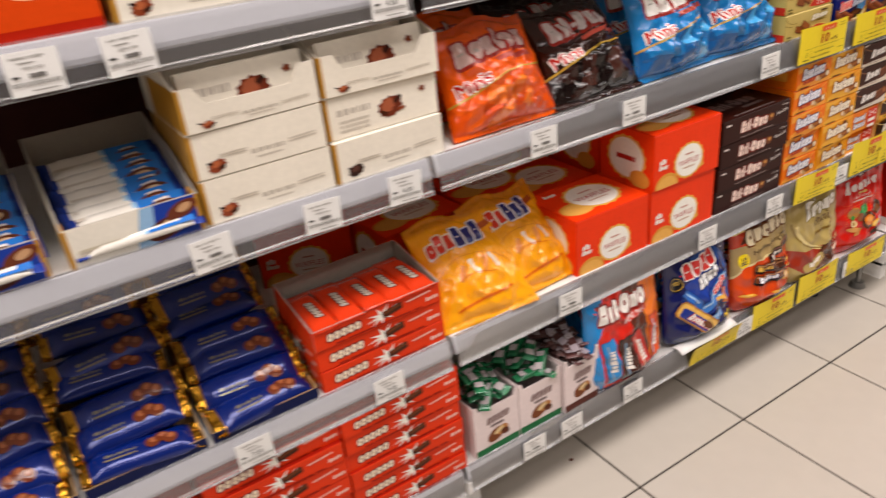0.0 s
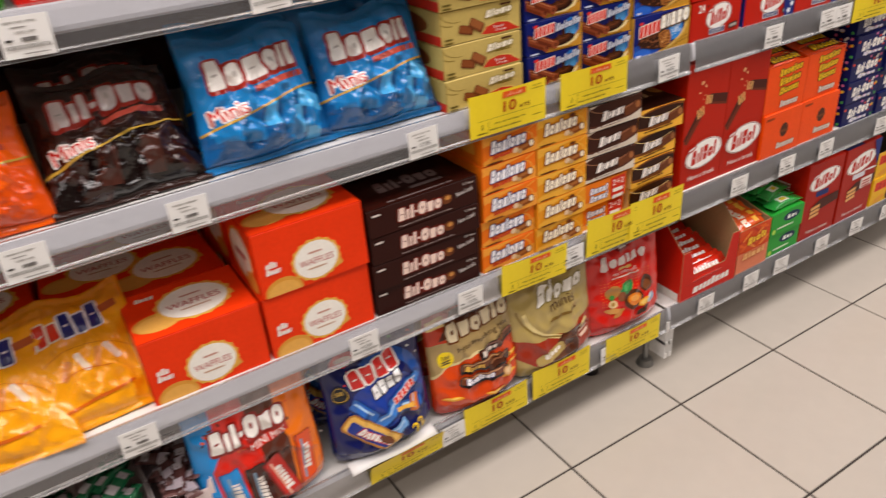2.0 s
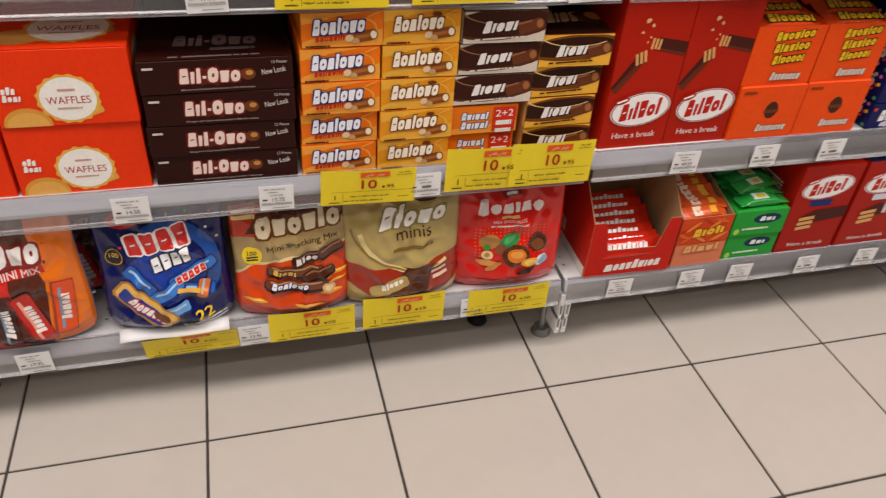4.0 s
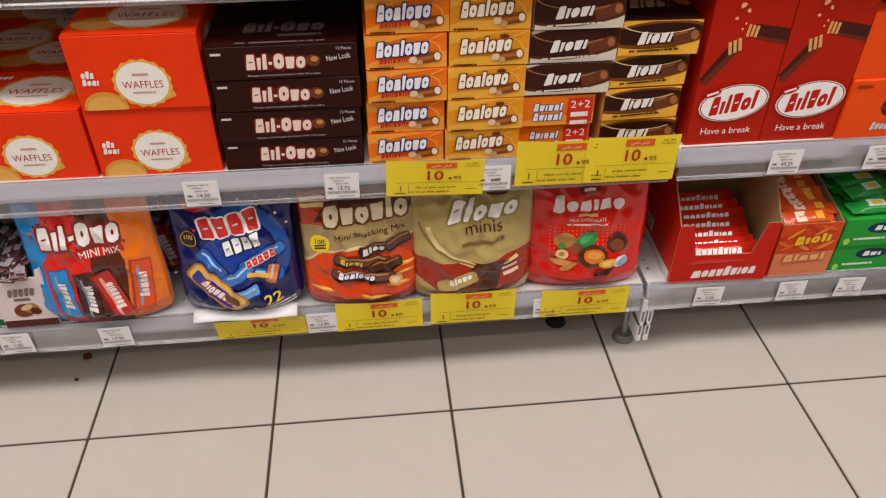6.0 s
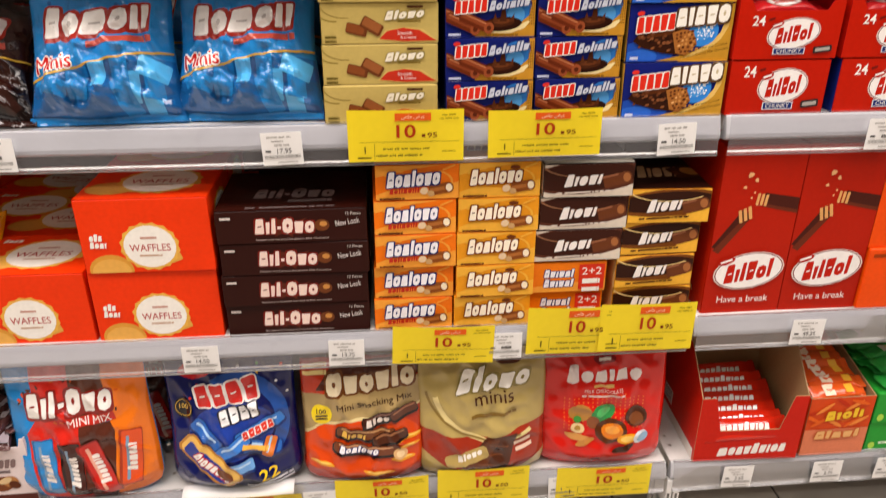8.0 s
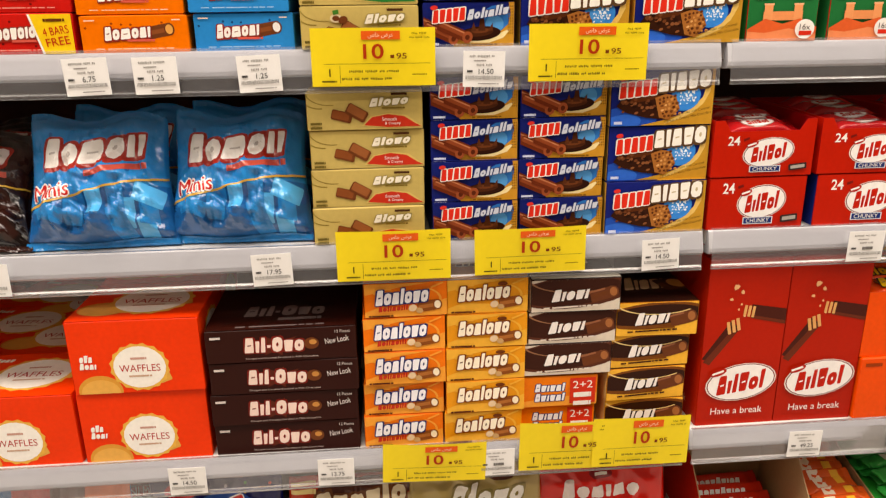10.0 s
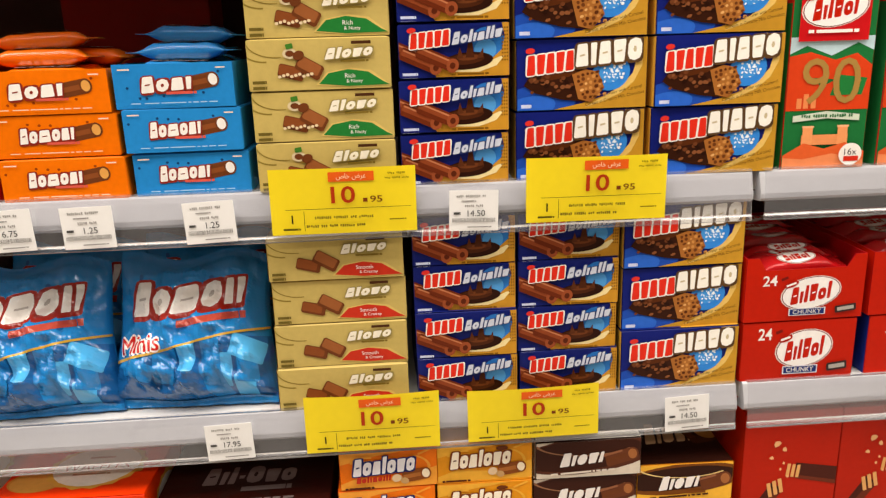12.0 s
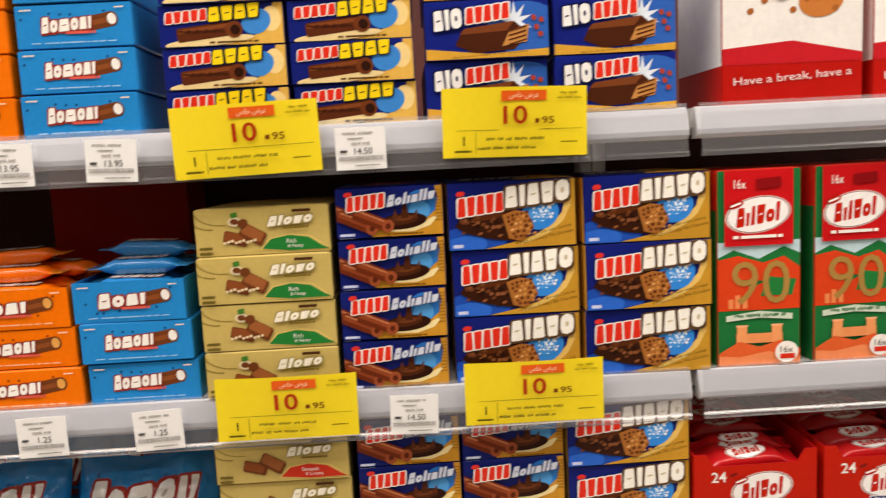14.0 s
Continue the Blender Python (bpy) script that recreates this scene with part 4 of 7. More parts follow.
def tall_red(a):
    a.free([(0, 0.42), (0.12, 0.4), (0.44, 0.6), (0.32, 0.64)], "4a1c12")
    a.free([(0.02, 0.4), (0.1, 0.38), (0.42, 0.58), (0.38, 0.61)], "6b2c18")
    a.free([(0.56, 0.665), (1, 0.625), (1, 0.7), (0.56, 0.735)], "4a1c12")
    a.free([(0.56, 0.655), (1, 0.61), (1, 0.63), (0.56, 0.672)], "6b2c18")
    for k in range(3):
        a.bar(0.3 + 0.055 * k, 0.6 + 0.011 * k, 0.04, 0.075, 12, "e3a765")
        a.bar(0.48 + 0.05 * k, 0.7 - 0.004 * k, 0.035, 0.065, -6, "e3a765")
    for cx, cy, s in ((0.34, 0.84, 0.05), (0.42, 0.81, 0.035), (0.29, 0.77, 0.03), (0.42, 0.74, 0.02), (0.39, 0.71, 0.02), (0.47, 0.67, 0.02)):
        a.star(cx, cy, s * 0.42, "eab27a", 3, 0.8, rot=cx * 900, sx=0.8)
    oval_mark(a, 0.52, 0.27, 0.42, 0.105)
    a.txt("Have a break", 0.5, 0.095, 0.04, WHITE, width=0.66)


def red_side(a):
    a.txt("Have a break", 0.5, 0.1, 0.04, WHITE, width=0.5)
    a.lines(0.5, 0.7, 0.5, 0.02, "e6c9c0", n=6, words=4)


tall = carton("chocolate_wafer_box", "tall deep red carton of chocolate wafers with a white oval", 0.1155, 0.15, 0.252, "b41e06", tall_red, None, red_side, red_side, group="tall red wafer cartons")
put_at(tall, 0.08, 0.02, D2, 0.4)
copy_thing(tall, pose(0.196, 0.02, D2, 0, 0, -0.3))


def orange_front(a):
    a.ell(0.55, 0.55, 0.1, 0.16, CHOC)
    a.rect(0.44, 0.5, 0.66, 0.56, CHOC2)
    a.mark(0.62, 0.22, 0.46, 0.14, 8, "d8d2c8", "a8542a", seed=4)
    a.lines(0.15, 0.9, 0.2, 0.05, "9a3a08", words=2)


def orange_tray_front(a):
    for k in range(3):
        a.mark(0.56, 0.86 - 0.2 * k, 0.56 - 0.05 * k, 0.15, 7, YEL, "2a1508", rot=5, seed=k)
    a.mark(0.6, 0.16, 0.44, 0.14, 8, "d8d2c8", "a8542a", seed=4)


ob = carton("candy_bar_box", "bright orange carton of candy bars", 0.125, 0.16, 0.096, "f2500a", orange_front, group="orange candy cartons")
put_at(ob, 0.318, 0.014, D2, 0.4)
copy_thing(ob, pose(0.446, 0.016, D2, 0, 0, -0.5))
# inner faces: the outside orange darkened, the hollow's shade put into the colour
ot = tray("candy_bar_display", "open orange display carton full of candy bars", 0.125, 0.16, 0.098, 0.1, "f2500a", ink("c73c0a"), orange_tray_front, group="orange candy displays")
put_at(ot, 0.316, 0.018, D2 + 0.097, -0.4)
copy_thing(ot, pose(0.445, 0.02, D2 + 0.097, 0, 0, 0.6))


def mark_patch(n, fill, edge, w=0.62, h=0.5, seed=2):
    def patch(a):
        a.mark(0.5, 0.5, w, h, n, fill, edge, slant=8, seed=seed)
    return patch


obar = wrapped_bar("candy_bar", "orange wrapped candy bar with a yellow mark", 0.118, 0.034, 0.016, "e8480c", None, mark_patch(7, YEL, "2a1508", 0.7, 0.66), group="orange candy bars")
put_at(obar, 0.316, 0.05, D2 + 0.184, 3)
for bx in (0.316, 0.445):
    for k in range(4):
        copy_thing(obar, pose(bx + RND.uniform(-0.004, 0.004), 0.04 + 0.033 * k, D2 + 0.186 + 0.006 * k, 14, 0, RND.uniform(-4, 4)))


def navy_front(a):
    rnd = random.Random(6)
    for k in range(26):
        a.ell(rnd.uniform(0.05, 0.95), rnd.uniform(0.1, 0.95), 0.03, 0.065, rnd.choice(("e04a2a", "f0c030", "4aa04a", "e8e4dc", "d870a0")), flat=True)
    a.mark(0.48, 0.56, 0.66, 0.42, 7, WHITE, NAVY, rot=4, seed=5)
    a.mark(0.5, 0.18, 0.56, 0.16, 6, "dcd8e6", None, seed=5)


nav = carton("candy_box", "navy blue carton of sugar-coated candy with coloured dots", 0.12, 0.12, 0.05, "151a52", navy_front, navy_front, navy_front, group="navy candy cartons")
stack(nav, 0.537, 0.657, D2, 0.05, 5, 0.016, jit=0.004)
stack(nav, 0.661, 0.781, D2, 0.05, 5, 0.016, jit=0.004)


def amber_front(a):
    a.ell(0.35, 0.35, 0.3, 0.22, "d9932a", 20)
    a.ell(0.7, 0.6, 0.2, 0.16, "f0bc5c", -10)
    rnd = random.Random(5)
    for k in range(9):
        a.ell(rnd.uniform(0.1, 0.9), rnd.uniform(0.2, 0.9), 0.07, 0.05, rnd.choice(("c87a1c", "f4cf80", "a85e18")), rnd.uniform(0, 90), 12)
    a.bar(0.2, 0.7, 0.22, 0.1, 0, "4a4038")
    a.ell(0.8, 0.3, 0.07, 0.09, CHOC)
    a.lines(0.4, 0.12, 0.5, 0.05, "8a5a14", words=4)


amb = carton("biscuit_box", "amber yellow carton of caramel biscuits", 0.15, 0.14, 0.1, "dba02c", amber_front, amber_front, amber_front, group="amber biscuit cartons")
stack(amb, 0.79, 0.94, D2, 0.1, 2, 0.016)
for k in range(3):
    copy_thing(obar, pose(0.83 + 0.03 * k, 0.06 + 0.03 * k, D2 + 0.203, 0, 0, 20 * k))
brn = carton("biscuit_box", "dull brown carton of chocolate biscuits", 0.15, 0.14, 0.1, "5a3624", amber_front, amber_front, amber_front, group="brown biscuit cartons")
stack(brn, 0.96, 1.11, D2, 0.1, 2, 0.016)


# ---- red wafer cartons of the third deck ----
def red24(a):
    a.txt("24", 0.2, 0.8, 0.2, WHITE, width=0.12)
    a.bar(0.32, 0.83, 0.06, 0.05, 20, "7a1a12")
    oval_mark(a, 0.55, 0.53, 0.24, 0.3)
    a.rect(0.37, 0.1, 0.68, 0.24, "e6e6ea")
    a.rect(0.38, 0.115, 0.67, 0.225, "1c2f6e")
    a.txt("CHUNKY", 0.525, 0.17, 0.08, WHITE, width=0.24)
    a.bar(0.85, 0.2, 0.18, 0.14, 6, "3a2a28")
    a.bar(0.85, 0.2, 0.14, 0.07, 6, "b0a8a0")


def red24_blue(a):
    red24(a)
    a.free([(0.82, 0), (1, 0), (1, 1), (0.74, 1)], "1a2a78")
    for k in range(5):
        a.star(0.9 + 0.05 * (k % 2), 0.15 + 0.17 * k, 0.09, "e8ecf4", 5, 0.6)


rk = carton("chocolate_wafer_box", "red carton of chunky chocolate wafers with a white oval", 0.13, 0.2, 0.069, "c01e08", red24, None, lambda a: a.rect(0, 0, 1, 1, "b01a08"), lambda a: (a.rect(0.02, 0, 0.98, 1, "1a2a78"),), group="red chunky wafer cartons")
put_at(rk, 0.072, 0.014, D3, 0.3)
rb = carton("chocolate_wafer_box", "red and blue carton of chunky chocolate wafers", 0.138, 0.2, 0.069, "c01e08", red24_blue, None, lambda a: a.rect(0, 0, 1, 1, "1a2a78"), group="red and blue wafer cartons")
put_at(rb, 0.222, 0.016, D3, -0.4)
copy_thing(rb, pose(0.367, 0.016, D3, 0, 0, 0.4))
# inside red is a darker copy of the outside, painted shade
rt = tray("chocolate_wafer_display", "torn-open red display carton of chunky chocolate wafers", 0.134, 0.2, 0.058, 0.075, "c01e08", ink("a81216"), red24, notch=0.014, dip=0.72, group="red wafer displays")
put_at(rt, 0.073, 0.013, D3 + 0.0705, 0.6)
copy_thing(rt, pose(0.216, 0.015, D3 + 0.0705, 0, 0, -0.5))
copy_thing(rt, pose(0.36, 0.015, D3 + 0.0705, 0, 0, 0.5))
rbar = wrapped_bar("chocolate_wafer_bar", "red wrapped chocolate wafer bar", 0.112, 0.026, 0.02, "b81418", None, lambda a: oval_mark(a, 0.5, 0.5, 0.2, 0.42), group="red wafer bars")
put_at(rbar, 0.07, 0.05, D3 + 0.118, 4)
for bx in (0.073, 0.216, 0.36):
    for k in range(5):
        copy_thing(rbar, pose(bx + RND.uniform(-0.005, 0.005), 0.035 + 0.03 * k, D3 + 0.115 + 0.004 * k + RND.uniform(0, 0.004), RND.uniform(-6, 14), 0, RND.uniform(-6, 6)))


def free_box(a):
    a.free([(0, 0), (0.3, 0), (0.12, 0.5), (0, 0.6)], "d41c10")
    a.free([(0.75, 0), (1, 0), (1, 0.5)], "d41c10")
    a.txt("FREE", 0.52, 0.62, 0.22, "2a1a10", rot=4, width=0.42)
    a.ell(0.55, 0.28, 0.26, 0.1, "d98a2a")


fr = carton("biscuit_box", "yellow and red promotional biscuit carton", 0.12, 0.16, 0.11, "f0c414", free_box, group="yellow promotional cartons")
put_at(fr, 0.505, 0.016, D3, 0.5)
copy_thing(fr, pose(0.63, 0.016, D3, 0, 0, -0.3))
copy_thing(fr, pose(0.755, 0.016, D3, 0, 0, 0.4))
dr = carton("biscuit_box", "dark maroon biscuit carton", 0.13, 0.16, 0.11, "5e1416", red24, group="maroon cartons")
put_at(dr, 0.885, 0.016, D3)
copy_thing(dr, pose(1.02, 0.016, D3, 0, 0, 0.6))


# ---- gold tablets, wafer rolls and crisp wafers ----
def gold_front(leaf, nuts):
    def front(a):
        a.swoosh(0.12, 0.9, 0.16, 0.175, 180, 275, "8f7a34", 0.7)
        a.swoosh(0.2, 1.0, 0.2, 0.21, 190, 280, "8f7a34", 0.6)
        a.free([(0.47, 0.1), (0.55, 0.34), (0.72, 0.42), (0.86, 0.36), (0.96, 0.14), (1, 0.06), (0.7, 0.05)], "d9bd6a")
        a.free([(0.49, 0.12), (0.56, 0.32), (0.7, 0.39), (0.84, 0.33), (0.94, 0.14), (0.99, 0.07), (0.7, 0.06)], leaf)
        a.txt("Rich" if nuts else "Smooth", 0.71, 0.265, 0.085, WHITE)
        a.txt("& Nutty" if nuts else "& Creamy", 0.74, 0.15, 0.09, WHITE)
        a.bar(0.3, 0.36, 0.18, 0.26, -14, CHOC2)
        a.bar(0.29, 0.38, 0.15, 0.2, -14, "8a4a24")
        a.bar(0.43, 0.44, 0.19, 0.3, -30, CHOC2)
        a.bar(0.43, 0.47, 0.16, 0.22, -30, "9a5a30")
        if nuts:
            a.ell(0.3, 0.72, 0.05, 0.1, "d9c8a0")
            a.ell(0.3, 0.72, 0.03, 0.06, CHOC2)
            a.ell(0.36, 0.68, 0.04, 0.09, CHOC2, 20)
            a.bar(0.3, 0.86, 0.05, 0.1, 10, "3f7a2a")
            for k in range(9):
                a.ell(0.22 + 0.028 * k, 0.28 + 0.02 * (k % 3), 0.012, 0.03, "e8d2a8", flat=True)
        a.mark(0.7, 0.72, 0.34, 0.21, 5, "f1e9d4", "9a8a4c", rot=4, slant=22, seed=7)
        a.lines(0.8, 0.9, 0.14, 0.06, "4a2a14", words=1)
        a.lines(0.75, 0.55, 0.2, 0.04, "7a6424", words=3)
        a.lines(0.08, 0.18, 0.1, 0.06, "6a5a24", words=2, n=2)
    return front


gr_ = carton("chocolate_tablet_box", "gold carton of hazelnut chocolate with a green leaf", 0.135, 0.17, 0.0478, "c6ae63", gold_front("1f7a34", True), None, group="gold and green tablet cartons")
stack(gr_, -0.4995, -0.3617, D4, 0.0478, 4, 0.012, jit=0.003, dx=0.0005)
gd_ = carton("chocolate_tablet_box", "gold carton of milk chocolate with a red leaf", 0.138, 0.17, 0.0468, "c6ae63", gold_front("c83420", False), None, lambda a: (a.rect(0, 0, 1, 0.3, "c83420"), a.ell(0.5, 0.55, 0.3, 0.3, "8a4a24")), group="gold and red tablet cartons")
stack(gd_, -0.497, -0.359, D3, 0.0468, 4, 0.014, jit=0.003)


def rolls_front(a):
    a.ell(0.8, 0.56, 0.17, 0.36, "2a78c8", 10)
    a.ell(0.78, 0.5, 0.1, 0.2, "4f9fe0", 10)
    a.free([(1, 1), (0.93, 1), (0.955, 0.75), (0.93, 0.5), (0.82, 0.3), (0.62, 0.2), (0.42, 0.22), (0.3, 0.12), (0.34, 0), (1, 0)], "c98f2c")
    a.free([(0.36, 0.2), (0.5, 0.1), (0.72, 0.09), (0.88, 0.2), (0.95, 0.38), (0.9, 0.36), (0.8, 0.26), (0.62, 0.18)], "f0dca0")
    for k in range(30):
        a.ell(0.935 + 0.022 * (k % 3), 0.3 + 0.066 * (k // 3), 0.008, 0.02, "7d5514", n=6, flat=True)
    a.ell(0.62, 0.3, 0.23, 0.16, "2e140a", 4)
    a.ell(0.6, 0.33, 0.17, 0.1, "4c2410", 4)
    a.ell(0.63, 0.36, 0.1, 0.05, "6e3a1c", 4)
    a.free([(0.6, 0.36), (0.63, 0.72), (0.66, 0.7), (0.68, 0.36)], "4c2410")
    a.free([(0.52, 0.34), (0.55, 0.56), (0.58, 0.36)], "5c2e16")
    a.free([(0.7, 0.34), (0.76, 0.54), (0.76, 0.36)], "5c2e16")
    for cx, cy in ((0.1, 0.46), (0.18, 0.33), (0.33, 0.36)):
        a.bar(cx, cy, 0.36, 0.24, -24, "6b2a12")
        a.bar(cx, cy + 0.03, 0.34, 0.12, -24, "8e4222")
        a.bar(cx, cy + 0.07, 0.3, 0.03, -24, "c07850")
        a.ell(cx + 0.15, cy - 0.14, 0.055, 0.135, "9a4c2a", -24)
        a.ell(cx + 0.15, cy - 0.14, 0.025, 0.06, "5a2410", -24)
    a.mark(0.27, 0.71, 0.36, 0.28, 5, "e0301e", WHITE, hole="e0301e", rot=5, slant=10, seed=6)
    a.mark(0.69, 0.775, 0.46, 0.22, 8, "c9cfdc", "33406e", rot=8, slant=20, seed=12, cap=1.5)
    a.ell(0.12, 0.88, 0.04, 0.05, "d8342a", 6)
    a.lines(0.64, 0.06, 0.34, 0.04, "7a5210", words=5)
    a.lines(0.1, 0.08, 0.14, 0.05, "c8d0e8", n=2, words=2)


rl = carton("wafer_roll_box", "blue carton of chocolate wafer rolls", 0.1075, 0.16, 0.0505, "14206e", rolls_front, lambda a: a.mark(0.5, 0.5, 0.5, 0.3, 5, "e0301e", WHITE, hole="e0301e", seed=6), group="blue wafer roll cartons")
stack(rl, -0.3571, -0.2473, D4, 0.0515, 4, 0.013)
stack(rl, -0.351, -0.2425, D3, 0.0498, 4, 0.014)
stack(rl, -0.241, -0.1325, D3, 0.0498, 4, 0.015)


def crisp_front(a):
    a.ell(0.16, 0.1, 0.3, 0.28, "1d4cae", 8)
    a.ell(0.1, 0.05, 0.2, 0.16, "2a66cc", 8)
    rim = [(0.84, 1.0), (0.9, 0.86), (0.915, 0.68), (0.89, 0.5), (0.81, 0.33), (0.68, 0.19), (0.5, 0.09), (0.26, 0.0)]
    a.free([(1, 1)] + rim + [(1, 0)], "c8932e")
    a.free([(0.93, 1.0), (0.965, 0.82), (0.96, 0.6), (0.9, 0.38), (0.8, 0.22), (0.64, 0.09), (0.52, 0.03), (0.68, 0.19), (0.81, 0.33), (0.89, 0.5), (0.915, 0.68), (0.9, 0.86), (0.84, 1.0)][::-1], "e6c068")
    a.ell(0.72, 0.5, 0.15, 0.24, "2f86dc", 20)
    a.ell(0.72, 0.52, 0.09, 0.15, "3f96e2", 20)
    rnd = random.Random(8)
    a.layer += 1
    for k in range(44):
        t, r = rnd.uniform(0, 6.283), rnd.uniform(0.05, 1.0)
        a.ell(0.74 + 0.1 * r * math.cos(t), 0.52 + 0.2 * r * math.sin(t), rnd.uniform(0.004, 0.013), rnd.uniform(0.008, 0.026), "eaf4fa", 40 * k, 6, True)
    a.free([(0.05, 0.36), (0.1, 0.5), (0.3, 0.555), (0.5, 0.57), (0.62, 0.52), (0.66, 0.3), (0.56, 0.1), (0.34, 0.15), (0.14, 0.25)], "35180b")
    a.free([(0.1, 0.46), (0.3, 0.54), (0.46, 0.555), (0.4, 0.47), (0.2, 0.41)], "57290f")
    a.free([(0.42, 0.5), (0.52, 0.565), (0.62, 0.53), (0.67, 0.3), (0.57, 0.1), (0.47, 0.15)], "a8682e")
    a.layer += 1
    for r in range(6):
        for c in range(5):
            a.ell(0.462 + 0.036 * c + 0.012 * r + rnd.uniform(-0.008, 0.008), 0.47 - 0.062 * r + 0.016 * c + rnd.uniform(-0.012, 0.012), rnd.uniform(0.01, 0.018), rnd.uniform(0.018, 0.03), rnd.choice(("e2ad6c", "c98a48", "6e3a18", "57290f")), 20, 8, True)
    a.layer += 1
    for k in range(26):
        a.ell(rnd.uniform(0.1, 0.43), rnd.uniform(0.2, 0.5), rnd.uniform(0.012, 0.022), rnd.uniform(0.02, 0.036), rnd.choice(("6e3c20", "2a1208", "8a5230")), 20, 9, True)
    a.mark(0.245, 0.665, 0.37, 0.27, 5, "e0301e", WHITE, hole="e0301e", rot=6, slant=8, seed=6)
    a.mark(0.69, 0.795, 0.52, 0.31, 5, "f7f3e8", "5a4026", rot=5, slant=6, seed=14, drop=0.06, hole="cbbb96")
    a.ell(0.1, 0.84, 0.035, 0.04, "d8342a", 6)
    a.txt("Crunchy Wafer with Caramel", 0.76, 0.235, 0.06, "4a2c0c", rot=11, width=0.4)
    a.txt("Cereals in Creamy Milk Chocolate", 0.75, 0.145, 0.06, "4a2c0c", rot=11, width=0.46)
    a.lines(0.07, 0.07, 0.08, 0.05, "c8d0e8", n=1, words=2)


def crisp_side(a):
    a.rect(0, 0, 1, 1, "d9a33a")
    a.ell(0.3, 0.5, 0.3, 0.4, "e9bf62")


cr = carton("crisp_wafer_box", "blue and gold carton of crispy chocolate wafers", 0.13, 0.15, 0.0685, "131f72", crisp_front, lambda a: (a.free([(0.5, 0), (1, 0), (1, 1), (0.8, 1)], "d9a33a"), a.mark(0.4, 0.5, 0.6, 0.3, 5, "f7f3e8", "3a2410", seed=14)), crisp_side, crisp_side, group="blue and gold crisp wafer cartons")
stack(cr, -0.2433, -0.1105, D4, 0.0685, 3, 0.013)
stack(cr, -0.1075, 0.02525, D4, 0.0685, 3, 0.012, dx=0.001)
stack(cr, -0.1275, 0.0025, D3, 0.0685, 3, 0.014, dx=-0.001)


# ---- bar cartons of the upper decks ----
def slim_front(base, dark, n, wrap):
    def front(a):
        rnd = random.Random(n)
        for k in range(7):
            a.ell(rnd.uniform(0.05, 0.95), rnd.uniform(0.15, 0.95), 0.012, 0.03, dark, flat=True)
        a.choc(0.7, 0.56, 0.26, 0.34, 10, CHOC2, wrap, "8a4a24")
        a.mark(0.43, 0.56, 0.44, 0.36, n, WHITE, "8a2a1c", rot=4, slant=8, seed=n, hole=None, drop=0.1)
        a.lines(0.56, 0.34, 0.26, 0.06, "d85a4a", words=3)
        a.lines(0.5, 0.12, 0.74, 0.022, "f0cfae" if base[0] == "e" else "a9d0e8" if base[0] == "1" else "e8a090", words=9)
        a.lines(0.1, 0.88, 0.1, 0.03, "f2d6ba", words=1)
        a.lines(0.9, 0.88, 0.08, 0.03, "f2d6ba", words=1)
    return front


so = carton("chocolate_bar_box", "bright orange carton of caramel chocolate bars", 0.118, 0.16, 0.0405, "ee7208", slim_front("ee7208", "9a3a08", 6, "e0a050"), group="orange slim bar cartons")
ha = carton("chocolate_bar_box", "sky blue carton of coconut chocolate bars", 0.112, 0.16, 0.0415, "1c86cc", slim_front("1c86cc", "14406e", 6, "f0ece4"), group="sky blue slim bar cartons")
rp = carton("chocolate_bar_box", "red carton of caramel chocolate bars", 0.118, 0.16, 0.044, "c81c14", slim_front("c81c14", "6a100c", 7, "c98a45"), group="red slim bar cartons")


def bars_free(a):
    slim_front("c81c14", "6a100c", 7, "c98a45")(a)
    a.free([(0.62, 1), (0.72, 0), (1, 0), (1, 1)], "f2c81e")
    a.free([(0.6, 1), (0.7, 0), (0.72, 0), (0.62, 1)], WHITE)
    a.txt("4 BARS", 0.84, 0.58, 0.2, "c81c14", rot=8, width=0.24)
    a.txt("FREE", 0.85, 0.32, 0.2, "c81c14", rot=8, width=0.22)
    a.lines(0.84, 0.84, 0.2, 0.07, "6a3a10", words=4)


rf = carton("chocolate_bar_box", "red carton of chocolate bars with a yellow free-bars flash", 0.118, 0.16, 0.044, "c81c14", bars_free, group="red promotional bar cartons")
stack(so, -0.742, -0.622, D4, 0.041, 2, 0.014, dx=-0.003)
stack(ha, -0.619, -0.5046, D4, 0.042, 2, 0.014, dx=-0.003)
stack(rf, -0.868, -0.75, D4, 0.044, 1, 0.014)
stack(rp, -0.868, -0.75, D4 + 0.045, 0.044, 1, 0.016)
stack(rf, -0.87, -0.752, D4 + 0.09, 0.044, 1, 0.03)
stack(rp, -0.995, -0.877, D4, 0.044, 3, 0.018)
# darker orange within stands for shade inside the open carton
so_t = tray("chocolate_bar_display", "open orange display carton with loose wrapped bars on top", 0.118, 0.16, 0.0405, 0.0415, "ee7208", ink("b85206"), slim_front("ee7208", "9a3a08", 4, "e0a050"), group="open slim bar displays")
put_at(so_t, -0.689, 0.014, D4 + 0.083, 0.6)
# darker blue within likewise has the shade painted in
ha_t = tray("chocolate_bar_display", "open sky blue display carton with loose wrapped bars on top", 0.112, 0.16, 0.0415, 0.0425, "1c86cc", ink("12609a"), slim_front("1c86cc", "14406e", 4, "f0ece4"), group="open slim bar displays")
put_at(ha_t, -0.569, 0.014, D4 + 0.085, -0.5)
ow = wrapped_bar("chocolate_bar", "orange wrapped caramel chocolate bar", 0.108, 0.034, 0.017, "ee6a08", "f28a2a", mark_patch(6, WHITE, "8a2a1c", 0.5, 0.6), group="orange loose bars")
